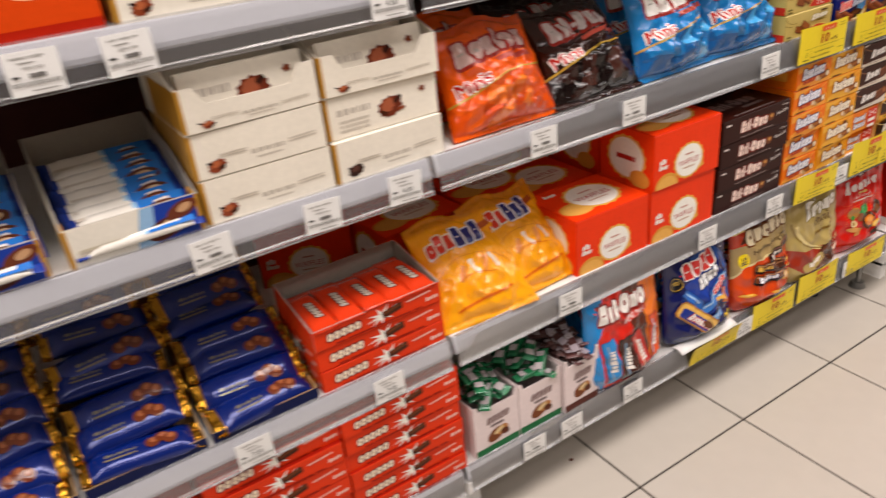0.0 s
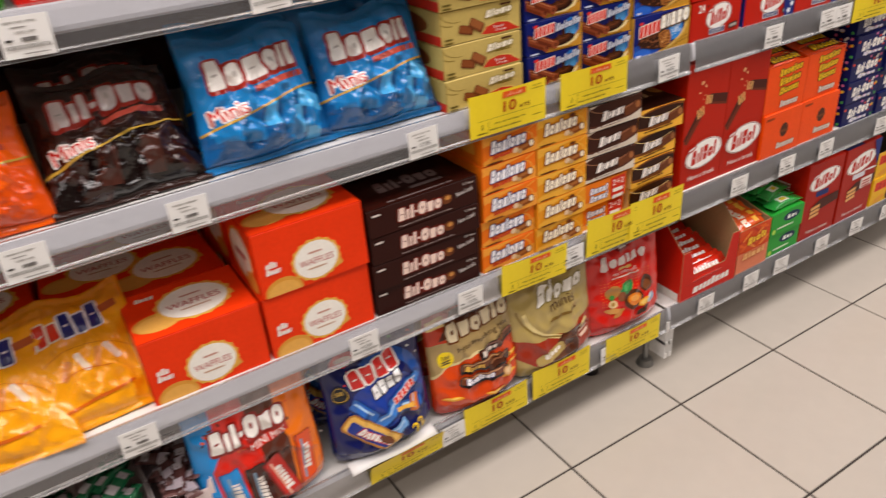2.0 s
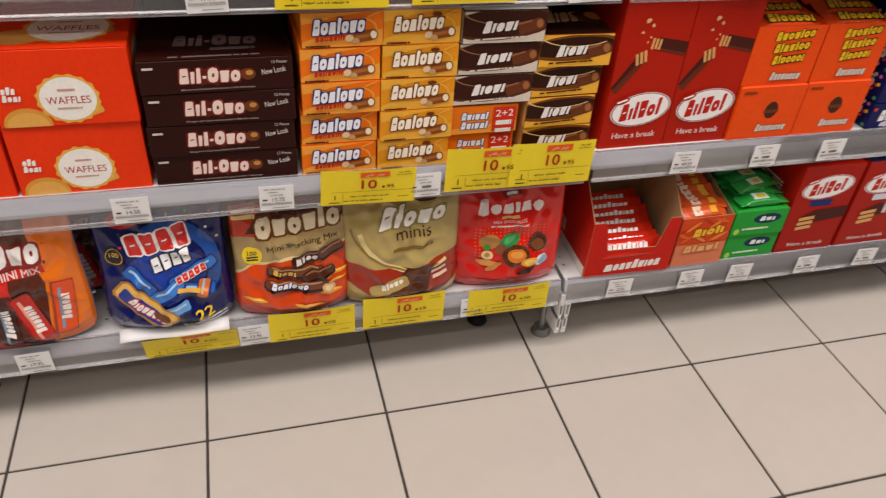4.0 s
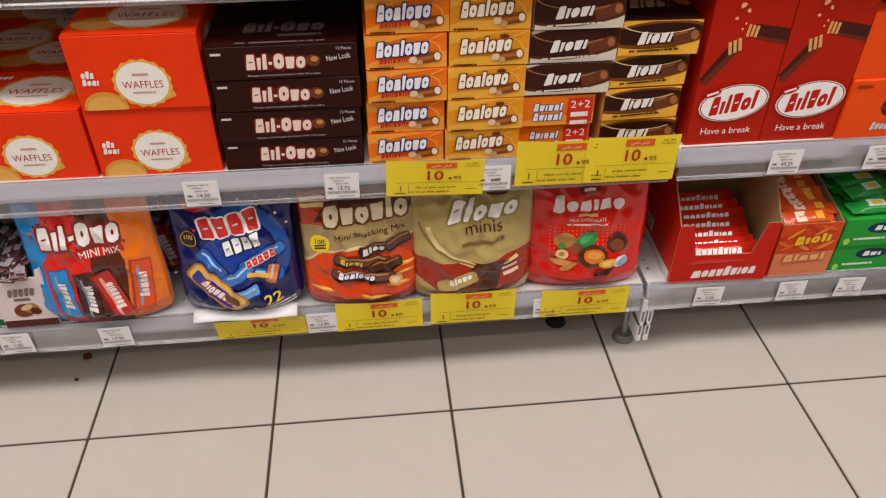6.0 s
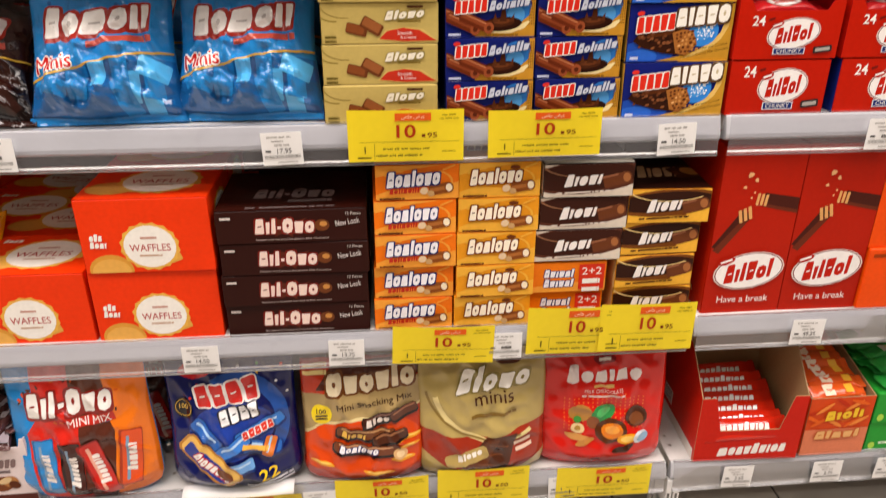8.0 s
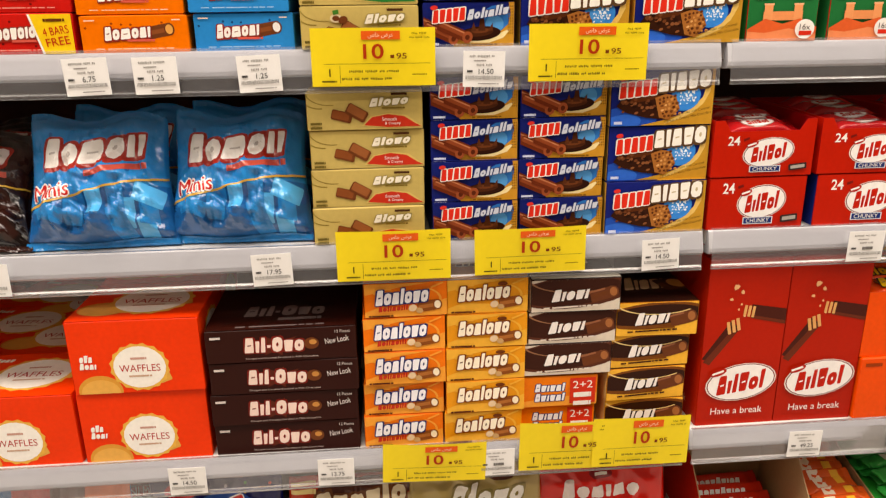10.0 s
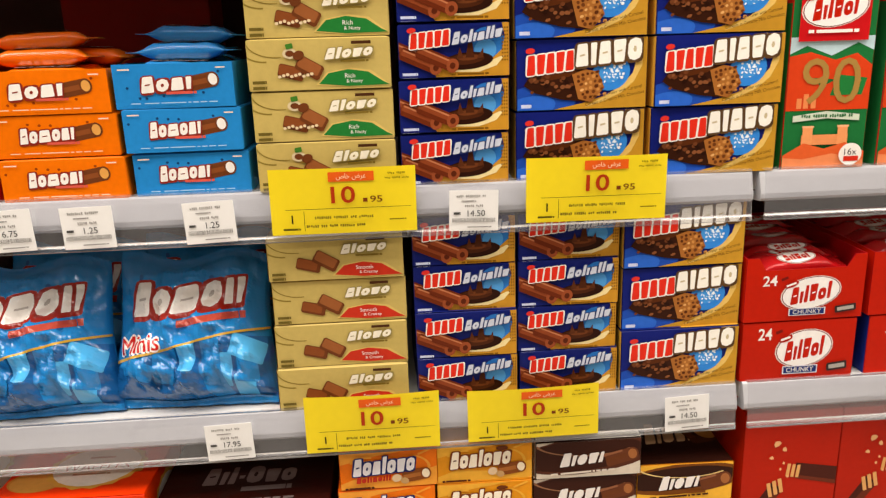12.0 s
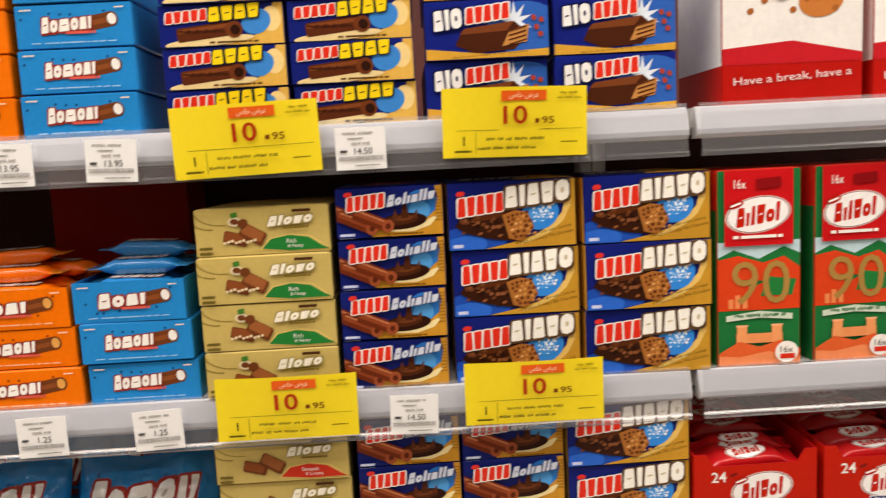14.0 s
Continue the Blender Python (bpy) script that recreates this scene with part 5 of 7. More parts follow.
bw_ = wrapped_bar("chocolate_bar", "blue wrapped coconut chocolate bar", 0.104, 0.034, 0.017, "1b7cc2", "3a96d4", mark_patch(6, WHITE, "8a2a1c", 0.5, 0.6), group="blue loose bars")
put_at(ow, -0.7, 0.05, D4 + 0.1265, 5)
put_at(bw_, -0.565, 0.052, D4 + 0.1285, -3)
for k in range(4):
    copy_thing(ow, pose(-0.689 + RND.uniform(-0.003, 0.003), 0.034 + 0.034 * k, D4 + 0.109 + 0.002 * k, 0, RND.uniform(-2, 2), RND.uniform(-3, 3)))
    copy_thing(bw_, pose(-0.569 + RND.uniform(-0.003, 0.003), 0.034 + 0.034 * k, D4 + 0.111 + 0.002 * k, 0, RND.uniform(-2, 2), RND.uniform(-3, 3)))
copy_thing(ow, pose(-0.672, 0.088, D4 + 0.1275, 0, 3, -10))
copy_thing(ow, pose(-0.705, 0.07, D4 + 0.1425, 0, -2, 6))
copy_thing(bw_, pose(-0.572, 0.088, D4 + 0.1295, 0, -2, 5))
copy_thing(bw_, pose(-0.56, 0.072, D4 + 0.1445, 0, 2, -4))
bk = carton("chocolate_bar_box", "red carton standing at the back of the shelf", 0.19, 0.1, 0.243, "b02016", None, group="")
put_at(bk, -0.695, 0.34, D4, 2)

stack(so, -0.777, -0.659, D5, 0.041, 4, 0.014)
stack(ha, -0.654, -0.538, D5, 0.0425, 4, 0.014)
stack(so, -0.9, -0.782, D5, 0.041, 4, 0.016)


def cream_roll(a):
    a.free([(0.5, 0), (1, 0), (1, 1), (0.92, 1), (0.9, 0.5), (0.75, 0.2)], "e0b050")
    a.ell(0.9, 0.6, 0.08, 0.3, "f0d28c")
    a.ell(0.78, 0.55, 0.12, 0.3, "3a86d0", 20)
    a.ell(0.4, 0.12, 0.36, 0.12, "e8cf94", 4)
    a.bar(0.36, 0.34, 0.44, 0.34, 6, "5a2a14")
    a.bar(0.36, 0.42, 0.42, 0.1, 6, "80421f")
    a.ell(0.6, 0.38, 0.07, 0.2, "6e3619", 6)
    a.ell(0.61, 0.37, 0.04, 0.12, "2d140a", 6)
    for k in range(5):
        a.bar(0.2 + 0.07 * k, 0.36, 0.012, 0.28, 80, "45200f", True)
    a.mark(0.22, 0.72, 0.34, 0.26, 5, "e0301e", WHITE, hole="e0301e", rot=4, slant=8, seed=6)
    a.mark(0.6, 0.78, 0.42, 0.34, 4, "f4d21c", "2a2a20", rot=4, slant=6, seed=15)
    a.lines(0.6, 0.08, 0.4, 0.045, "5a3a0c", words=6)


su = carton("wafer_roll_box", "blue and gold carton of cream-filled wafer rolls", 0.1205, 0.15, 0.04, "131f72", cream_roll, group="blue and gold cream roll cartons")
stack(su, -0.5154, -0.3915, D5, 0.04, 4, 0.013)
stack(su, -0.3905, -0.2667, D5, 0.04, 4, 0.014)


def big_wafer(a):
    a.ell(0.8, 0.5, 0.3, 0.45, "2f62b8")
    a.free([(0, 0), (1, 0), (1, 0.14), (0.5, 0.08), (0, 0.2)], "d9a33a")
    a.star(0.72, 0.6, 0.36, "e4eef8", 10, 0.4, sx=0.9)
    a.free([(0.24, 0.24), (0.3, 0.5), (0.72, 0.62), (0.84, 0.4), (0.72, 0.14), (0.4, 0.1)], "4a2210")
    a.free([(0.28, 0.42), (0.32, 0.52), (0.72, 0.62), (0.66, 0.46)], "7a4020")
    a.free([(0.62, 0.2), (0.68, 0.46), (0.84, 0.56), (0.82, 0.26)], "c98a4a")
    for r in range(4):
        a.bar(0.745, 0.26 + 0.075 * r, 0.15, 0.025, 14, "5e2f15")
    for cx, cy in ((0.9, 0.5), (0.94, 0.62), (0.88, 0.66), (0.93, 0.38)):
        a.ell(cx, cy, 0.02, 0.05, "a8402a", 30, flat=True)
    a.mark(0.18, 0.68, 0.24, 0.34, 3, "f4f2ee", "0c1440", rot=6, slant=4, seed=2)
    a.mark(0.5, 0.76, 0.36, 0.26, 5, "e0301e", WHITE, hole="e0301e", rot=6, slant=8, seed=6)
    a.txt("Big Crunchy Wafer in Milk Chocolate", 0.52, 0.06, 0.045, "4a2c0c", rot=3, width=0.6)


bg = carton("wafer_box", "blue carton of large chocolate wafers", 0.122, 0.15, 0.0565, "14227c", big_wafer, group="blue large wafer cartons")
stack(bg, -0.2595, -0.1341, D5, 0.0565, 3, 0.013)
stack(bg, -0.132, -0.004609, D5, 0.0565, 3, 0.012)


def pale_front(a):
    a.rect(0, 0.2, 1, 0.97, "f1ece6")
    a.free([(0, 0.2), (1, 0.2), (1, 0.24), (0.5, 0.31), (0, 0.28)], "c8222a")
    a.bar(0.42, 0.66, 0.34, 0.14, 38, "d98a3a")
    a.bar(0.42, 0.66, 0.28, 0.09, 38, "eeb064")
    a.ell(0.7, 0.5, 0.16, 0.08, "c97a3a", 10)
    for k in range(7):
        a.ell(0.2 + 0.1 * k, 0.46 + 0.05 * (k % 3), 0.025, 0.015, "a8602a", 30, flat=True)
    a.txt("Have a break, have a", 0.5, 0.13, 0.045, "f6e4de", rot=3, width=0.84)
    for k in range(11):
        a.ell(0.34 + 0.06 * k % 0.4, 0.6 + 0.04 * math.sin(k * 2.2), 0.09, 0.035, "e2a45a" if k % 2 else "cf8436", 25 * k, 12)


pk = carton("wafer_biscuit_box", "red and white carton of caramel wafer biscuits", 0.145, 0.12, 0.2, "bc1a12", pale_front, None, lambda a: (a.rect(0, 0.2, 1, 0.97, "f1ece6"),), group="red and white wafer cartons")
put_at(pk, 0.1125, 0.016, D5, 0.5)
copy_thing(pk, pose(0.2698, 0.018, D5, 0, 0, -0.6))


# ---- festive green and red cartons ----
def festive(a):
    a.rect(0, 0, 1, 1, "1a7038")
    a.free([(0, 0.56), (0.2, 0.6), (0.5, 0.55), (0.8, 0.61), (1, 0.57), (1, 0.64), (0, 0.64)], "bcd6dc")
    a.free([(0, 0.46), (0, 0.55), (0.25, 0.57), (0.55, 0.53), (0.8, 0.56), (1, 0.5), (1, 0.42)], "d8421c")
    a.free([(0, 0.29), (0, 0.46), (0.22, 0.5), (0.4, 0.4), (0.7, 0.46), (1, 0.42), (1, 0.29)], "d8421c")
    a.free([(0.52, 0.36), (0.6, 0.46), (0.95, 0.44), (0.9, 0.36)], "1f7a3a")
    for k, (cx, hh) in enumerate(((0.16, 0.05), (0.24, 0.07), (0.33, 0.045))):
        a.rect(cx - 0.03, 0.3, cx + 0.03, 0.3 + hh, "ea8a52")
    a.txt("90 ", 0.52, 0.43, 0.22, "a98242", width=0.7)
    a.free([(0.1, 0.265), (0.5, 0.285), (0.9, 0.265), (0.9, 0.235), (0.5, 0.25), (0.1, 0.235)], "cdd9c4")
    a.letters(0.5, 0.262, 0.6, 0.016, "2a6a3c")
    a.rect(0.22, 0.12, 0.78, 0.17, "e8935a")
    for cx in (0.29, 0.71):
        a.rect(cx - 0.06, 0.12, cx + 0.06, 0.205, "ee9c62")
        a.rect(cx - 0.07, 0.205, cx + 0.07, 0.215, "f4b484")
    a.free([(0, 0), (1, 0), (1, 0.08), (0.75, 0.13), (0.5, 0.1), (0.25, 0.13), (0, 0.07)], "e0602e")
    a.free([(0, 0), (1, 0), (1, 0.04), (0.6, 0.075), (0.25, 0.05), (0, 0.06)], "ec8a58")
    a.rect(0.08, 0.62, 0.9, 1.0, "c8181c")
    oval_mark(a, 0.48, 0.775, 0.37, 0.085)
    a.txt("16x", 0.26, 0.93, 0.045, WHITE, width=0.14)
    a.bar(0.6, 0.93, 0.3, 0.05, 4, "8a1014")
    a.lines(0.48, 0.665, 0.6, 0.015, WHITE, words=5)
    a.ell(0.82, 0.07, 0.14, 0.055, "f2ece4")
    a.txt("16x", 0.82, 0.082, 0.032, "3a2a28", width=0.15)
    a.rect(0.74, 0.035, 0.92, 0.06, "d8301c")


kg = carton("chocolate_wafer_box", "festive green and red carton of chocolate wafers", 0.087, 0.14, 0.206, "c8281c", festive, None, lambda a: a.rect(0, 0, 1, 0.8, "1a7038"), lambda a: a.rect(0, 0, 1, 0.75, "1a7038"), group="festive wafer cartons")
put_at(kg, 0.07681, 0.014, D4, -1)
copy_thing(kg, pose(0.1804, 0.018, D4, 0, 0, 2))
copy_thing(kg, pose(0.2825, 0.016, D4, 0, 0, -1))
copy_thing(kg, pose(0.3867, 0.016, D4, 0, 0, 1))


# ---- bags ----
def bars_shape(a, cols, y0, y1, seed):
    """Small wrapped bars seen through the clear half of a bag."""
    rnd = random.Random(seed)
    for k in range(11):
        a.bar(rnd.uniform(0.1, 0.9), rnd.uniform(y0, y1), rnd.uniform(0.16, 0.26), rnd.uniform(0.1, 0.15), rnd.choice((-75, -55, 70, 85, 30, -20)), cols[k % len(cols)], r=0.12)


def mini_bag(base, lighter, darker, n, seed, word="f4efe8", trim="c8a03a", text="Minis"):
    def draw(a):
        a.rect(0, 0, 1, 0.44, darker)
        bars_shape(a, (base, lighter, base), 0.1, 0.38, seed)
        a.free([(0, 0.3), (0.45, 0.42), (1, 0.5), (1, 0.94), (0, 0.94)], base)
        a.free([(0, 0.28), (0.45, 0.405), (1, 0.49), (1, 0.505), (0.45, 0.42), (0, 0.3)], trim)
        rnd = random.Random(seed)
        for k in range(7):
            a.ell(rnd.uniform(0.05, 0.95), rnd.uniform(0.55, 0.9), 0.014, 0.02, darker, 30, flat=True)
        a.mark(0.48, 0.73, 0.74, 0.22, n, word, "9a2418", rot=5, slant=8, seed=n + seed, drop=0.12, hole="b8b0a8")
        if text:
            a.lines(0.66, 0.565, 0.44, 0.045, "b84a3a", rot=4, words=2)
            for ox, oy in ((-0.012, 0), (0.012, 0), (0, 0.013), (0, -0.013), (0.009, 0.01), (-0.009, -0.01)):
                a.txt("Minis", 0.2 + ox, 0.42 + oy, 0.11, "f6ece4", rot=10, width=0.27)
            a.txt("Minis", 0.198, 0.42, 0.11, "c01c14", rot=10, width=0.27)
            a.txt("Minis", 0.203, 0.42, 0.11, "c01c14", rot=10, width=0.27)
        a.rect(0, 0.0, 1, 0.05, base)
    return draw


hb = bag("snack_bag", "glossy blue film bag of mini coconut chocolate bars", 0.184, 0.166, 0.05, "147fc4", mini_bag("147fc4", "48ace4", "0f5c9c", 6, 1), group="blue mini bar bags", seed=1, lumps=0.26)
put_at(hb, -0.758, 0.03, D3 + 0.001, 3, -20)
copy_thing(hb, pose(-0.59, 0.034, D3 + 0.001, -20, 0, -2))
copy_thing(hb, pose(-0.75, 0.115, D3 + 0.001, -20, 0, -6))
copy_thing(hb, pose(-0.58, 0.12, D3 + 0.004, -20, 0, 5))
pb = bag("snack_bag", "dark brown film bag of mini chocolate bars", 0.188, 0.166, 0.044, "260f0a", mini_bag("2e130d", "46241c", "100505", 7, 2, "d8ccc8"), group="brown mini bar bags", seed=2, lumps=0.26)
put_at(pb, -0.936, 0.022, D3 + 0.001, 1, -37)
copy_thing(pb, pose(-0.93, 0.125, D3 + 0.001, -36, 0, 5))
sb = bag("snack_bag", "bright orange film bag of mini caramel bars", 0.188, 0.163, 0.046, "ee5a06", mini_bag("ee5c06", "f47a20", "dc4c04", 6, 3, "d8b8b0"), group="orange mini bar bags", seed=3, lumps=0.26)
put_at(sb, -1.114, 0.024, D3 + 0.001, -1, -29)
copy_thing(sb, pose(-1.13, 0.12, D3 + 0.001, -26, 0, 3))


def luk(a):
    a.rect(0, 0, 1, 1, "f8a50a")
    a.swoosh(0.5, 0.3, 0.44, 0.45, 20, 150, "d8780c", 0.6)
    for k, (cx, cy, r) in enumerate(((0.35, 0.4, 60), (0.48, 0.43, 110), (0.6, 0.44, 70), (0.72, 0.46, 120))):
        a.bar(cx, cy, 0.16, 0.05, r, "f2dcc4" if k % 2 else "e08a3a", r=0.5)
    a.mark(0.25, 0.72, 0.3, 0.17, 3, "d8341c", "f6e6d0", rot=8, slant=8, seed=3)
    a.mark(0.57, 0.755, 0.34, 0.19, 3, "1c2470", "e8e4ea", rot=8, slant=8, seed=4)
    a.bar(0.83, 0.8, 0.16, 0.06, 10, "b0501c")
    a.swoosh(0.5, 0.2, 0.35, 0.36, 60, 120, "d8640c", 0.5)
    a.lines(0.5, 0.16, 0.6, 0.02, "d8640c", rot=8, words=3)


lk = bag("snack_bag", "amber orange film bag of toffee sweets", 0.182, 0.188, 0.032, "f8a50a", luk, group="amber toffee bags", seed=5, lumps=0.05)
put_at(lk, -1.176, 0.012, D2 + 0.001, -5, -47)
copy_thing(lk, pose(-1.052, 0.026, D2 + 0.003, -47, 0, 3))
for k, (bx, by) in enumerate(((-1.17, 0.2), (-1.0, 0.21), (-1.17, 0.335), (-1.0, 0.34), (-1.345, 0.33))):
    m_ = copy_thing(wafb, pose(bx, by, D2, 0, 0, 3 - 6 * k))


def pouch_multi(a):
    a.rect(0.0, 0, 0.2, 1, "1a86cc")
    a.free([(0.16, 0), (0.5, 0), (0.5, 1), (0.2, 1), (0.2, 0.6), (0.12, 0.5)], "d8281a")
    a.free([(0.46, 0.6), (0.7, 0.6), (0.7, 1), (0.46, 1)], "5e2e1c")
    a.free([(0.5, 0), (0.74, 0), (0.74, 0.56), (0.5, 0.56)], "57281a")
    a.free([(0.68, 0), (1, 0), (1, 1), (0.7, 1), (0.7, 0.6), (0.74, 0.5)], "f07818")
    rnd = random.Random(3)
    for k in range(22):
        t = rnd.uniform(0, 6.28)
        a.bar(0.46 + 0.36 * math.cos(t), 0.71 + 0.14 * math.sin(t), 0.03, 0.012, rnd.uniform(0, 180), rnd.choice(("5a2a18", "e05a1c", "3a1a10")), True)
    a.mark(0.44, 0.71, 0.62, 0.16, 7, "f6f1ea", "8a1c14", rot=4, slant=6, seed=21, drop=0.1)
    a.free([(0.4, 0.54), (0.76, 0.57), (0.75, 0.63), (0.42, 0.6)], "c42818")
    a.txt("MINI MIX", 0.58, 0.585, 0.05, "f6ece4", rot=4, width=0.3)
    for cx, cy, rot, col, rim, n in ((0.24, 0.27, 95, "2a86c8", "1a5f98", 6), (0.42, 0.25, 92, "43201a", "2a120e", 7), (0.6, 0.25, 106, "c8241a", "8e140e", 7), (0.82, 0.3, 84, "e0501c", "a83410", 6)):
        a.bar(cx, cy, 0.46, 0.135, rot, rim, r=0.1)
        a.bar(cx + 0.006, cy, 0.44, 0.115, rot, col, r=0.2)
        a.bar(cx - 0.02, cy, 0.36, 0.018, rot, "e8a890" if n == 7 and col != "43201a" else "7a98b0", r=0.4)
        a.mark(cx + 0.005, cy, 0.24, 0.06, n, "f0e8e0", None, rot=rot, seed=n)


pm = bag("snack_pouch", "multicoloured stand-up pouch of mini chocolate bars", 0.2, 0.232, 0.038, "1a86cc", pouch_multi, "pouch", group="stand-up pouches", seed=6)
put_at(pm, -0.875, 0.022, D1 + 0.001, 3, -4)
copy_thing(pm, pose(-0.818, 0.137, D1 + 0.001, -5, 0, 3))


def pouch_navy(a):
    rnd = random.Random(8)
    for k in range(26):
        a.ell(rnd.uniform(0.1, 0.95), rnd.uniform(0.72, 0.98), 0.012, 0.01, rnd.choice(("e8c020", "d8342a", "3aa04a", "e8e8f0")), flat=True)
    a.ell(0.5, 0.5, 0.34, 0.2, "1c3c98", 10)
    a.ell(0.24, 0.93, 0.13, 0.06, "c81c24", 8)
    a.lines(0.24, 0.93, 0.14, 0.03, WHITE, rot=8, words=1)
    a.swoosh(0.55, 0.55, 0.3, 0.4, -40, 120, "24509c", 1.0)
    a.mark(0.48, 0.77, 0.5, 0.15, 4, "d8302a", "f4f0ea", rot=8, slant=-4, seed=22)
    a.mark(0.56, 0.62, 0.32, 0.11, 4, "f4f4f4", "2a2a30", rot=14, slant=4, seed=23)
    a.ell(0.13, 0.66, 0.075, 0.075, "17161a")
    a.swoosh(0.13, 0.66, 0.062, 0.068, 0, 360, "c8a03a", 1.0)
    a.txt("100", 0.13, 0.67, 0.035, "d8b04a", width=0.07)
    for cx, cy, rot, col, l in ((0.3, 0.47, -48, "2a62b0", 0.3), (0.72, 0.5, 24, "2f78c8", 0.42), (0.7, 0.37, -12, "2a62b0", 0.36), (0.78, 0.36, 70, "d8742a", 0.16), (0.5, 0.38, 30, "3a7ac8", 0.3), (0.56, 0.24, 14, "6aa0d8", 0.2)):
        a.bar(cx, cy, l, 0.105, rot, "16306e", r=0.3)
        a.bar(cx, cy + 0.008, l * 0.95, 0.08, rot, col, r=0.3)
        a.bar(cx, cy + 0.022, l * 0.7, 0.016, rot, "a8cbe8", r=0.5)
    a.bar(0.32, 0.28, 0.54, 0.17, -42, "b5782a", r=0.3)
    a.bar(0.32, 0.28, 0.5, 0.14, -42, "e2b358", r=0.3)
    a.bar(0.3, 0.27, 0.42, 0.1, -42, "22368a", r=0.3)
    a.mark(0.34, 0.25, 0.34, 0.07, 8, "f4f0ea", "c8302a", rot=-40, seed=9)
    a.ell(0.43, 0.19, 0.07, 0.035, CHOC2, -40)
    a.mark(0.7, 0.5, 0.26, 0.055, 5, "e03a2a", "f4f0ea", rot=20, seed=6)
    a.lines(0.68, 0.38, 0.2, 0.03, "e8b04a", rot=-12, words=3)
    a.txt("22", 0.76, 0.17, 0.085, "f2c81e", rot=10, width=0.14)
    a.lines(0.76, 0.09, 0.36, 0.028, "e0e4f0", n=2, words=3, rot=6)


pn = bag("snack_pouch", "navy blue stand-up pouch of mini chocolate wafers", 0.19, 0.21, 0.046, "0c1656", pouch_navy, "pouch", group="stand-up pouches", seed=7)
put_at(pn, -0.663, 0.028, D1 + 0.001, 1, -5)
copy_thing(pn, pose(-0.693, 0.143, D1 + 0.001, -5, 0, -4))


def pouch_rust(a):
    a.rect(0, 0, 1, 1, "c03410")
    a.ell(0.5, 0.3, 0.52, 0.3, "d8460f")
    a.free([(0, 0.74), (0.3, 0.74), (1, 0.86), (1, 0.64), (0.75, 0.58), (0.4, 0.56), (0.12, 0.5), (0, 0.42)], "a98f5c")
    a.free([(0, 0.4), (0.12, 0.48), (0.4, 0.54), (0.75, 0.565), (1, 0.63), (1, 0.65), (0.75, 0.585), (0.4, 0.56), (0.12, 0.5), (0, 0.43)], "d8c48c")
    a.free([(0.12, 0.76), (0.96, 0.86), (1, 1), (0.28, 0.98)], "4a1f0e")
    a.mark(0.56, 0.84, 0.74, 0.17, 6, "e8d8b4", "6b3a14", rot=7, slant=6, seed=24)
    a.lines(0.12, 0.95, 0.2, 0.03, "f0d890", n=2, words=2)
    a.txt("Mini Snacking Mix", 0.6, 0.665, 0.06, "3a1a0c", rot=7, width=0.62)
    a.ell(0.16, 0.58, 0.085, 0.08, "f0d21c")
    a.txt("100", 0.16, 0.605, 0.036, "2a2408", width=0.08)
    a.lines(0.16, 0.565, 0.1, 0.014, "2a2408", n=2, words=2)
    for cx, cy, l, r in ((0.16, 0.2, 0.2, 0), (0.86, 0.38, 0.3, 8), (0.8, 0.3, 0.34, 10), (0.82, 0.22, 0.2, -6), (0.62, 0.14, 0.26, -12)):
        a.ell(cx, cy, l / 2, 0.02, "f0a01c", r)
        a.ell(cx, cy + 0.006, l / 2.6, 0.008, "f8cc60", r)
    for cx, cy, rot, col, hi, l in ((0.66, 0.55, 14, "3a1a10", "7a5448", 0.34), (0.84, 0.58, 20, "5a2c18", "9a6040", 0.24), (0.52, 0.44, -4, "6a3a1c", "b08050", 0.5), (0.72, 0.4, 8, "4a2414", "8a5a3a", 0.3), (0.52, 0.32, -6, "70381c", "c08a60", 0.56)):
        a.bar(cx, cy, l, 0.095, rot, "22100a", r=0.4)
        a.bar(cx, cy + 0.01, l * 0.95, 0.07, rot, col, r=0.4)
        a.bar(cx, cy + 0.03, l * 0.8, 0.014, rot, hi, r=0.5)
    a.mark(0.62, 0.545, 0.2, 0.05, 4, "e8dcd0", None, rot=12, seed=9)
    a.mark(0.42, 0.445, 0.2, 0.045, 5, "e0b04a", None, rot=-4, seed=9)
    a.mark(0.46, 0.33, 0.32, 0.05, 7, "f2eef0", "1c2a66", rot=-6, seed=8)
    a.ell(0.8, 0.27, 0.06, 0.045, "dfae74", -20)
    a.ell(0.8, 0.27, 0.035, 0.026, "f0cf9c", -20)


pr_ = bag("snack_pouch", "rust orange and brown stand-up pouch of chocolate snacks", 0.184, 0.205, 0.042, "b8330e", pouch_rust, "pouch", group="stand-up pouches", seed=8)
put_at(pr_, -0.472, 0.024, D1 + 0.001, -1, -5)
copy_thing(pr_, pose(-0.442, 0.139, D1 + 0.001, -5, 0, 3))


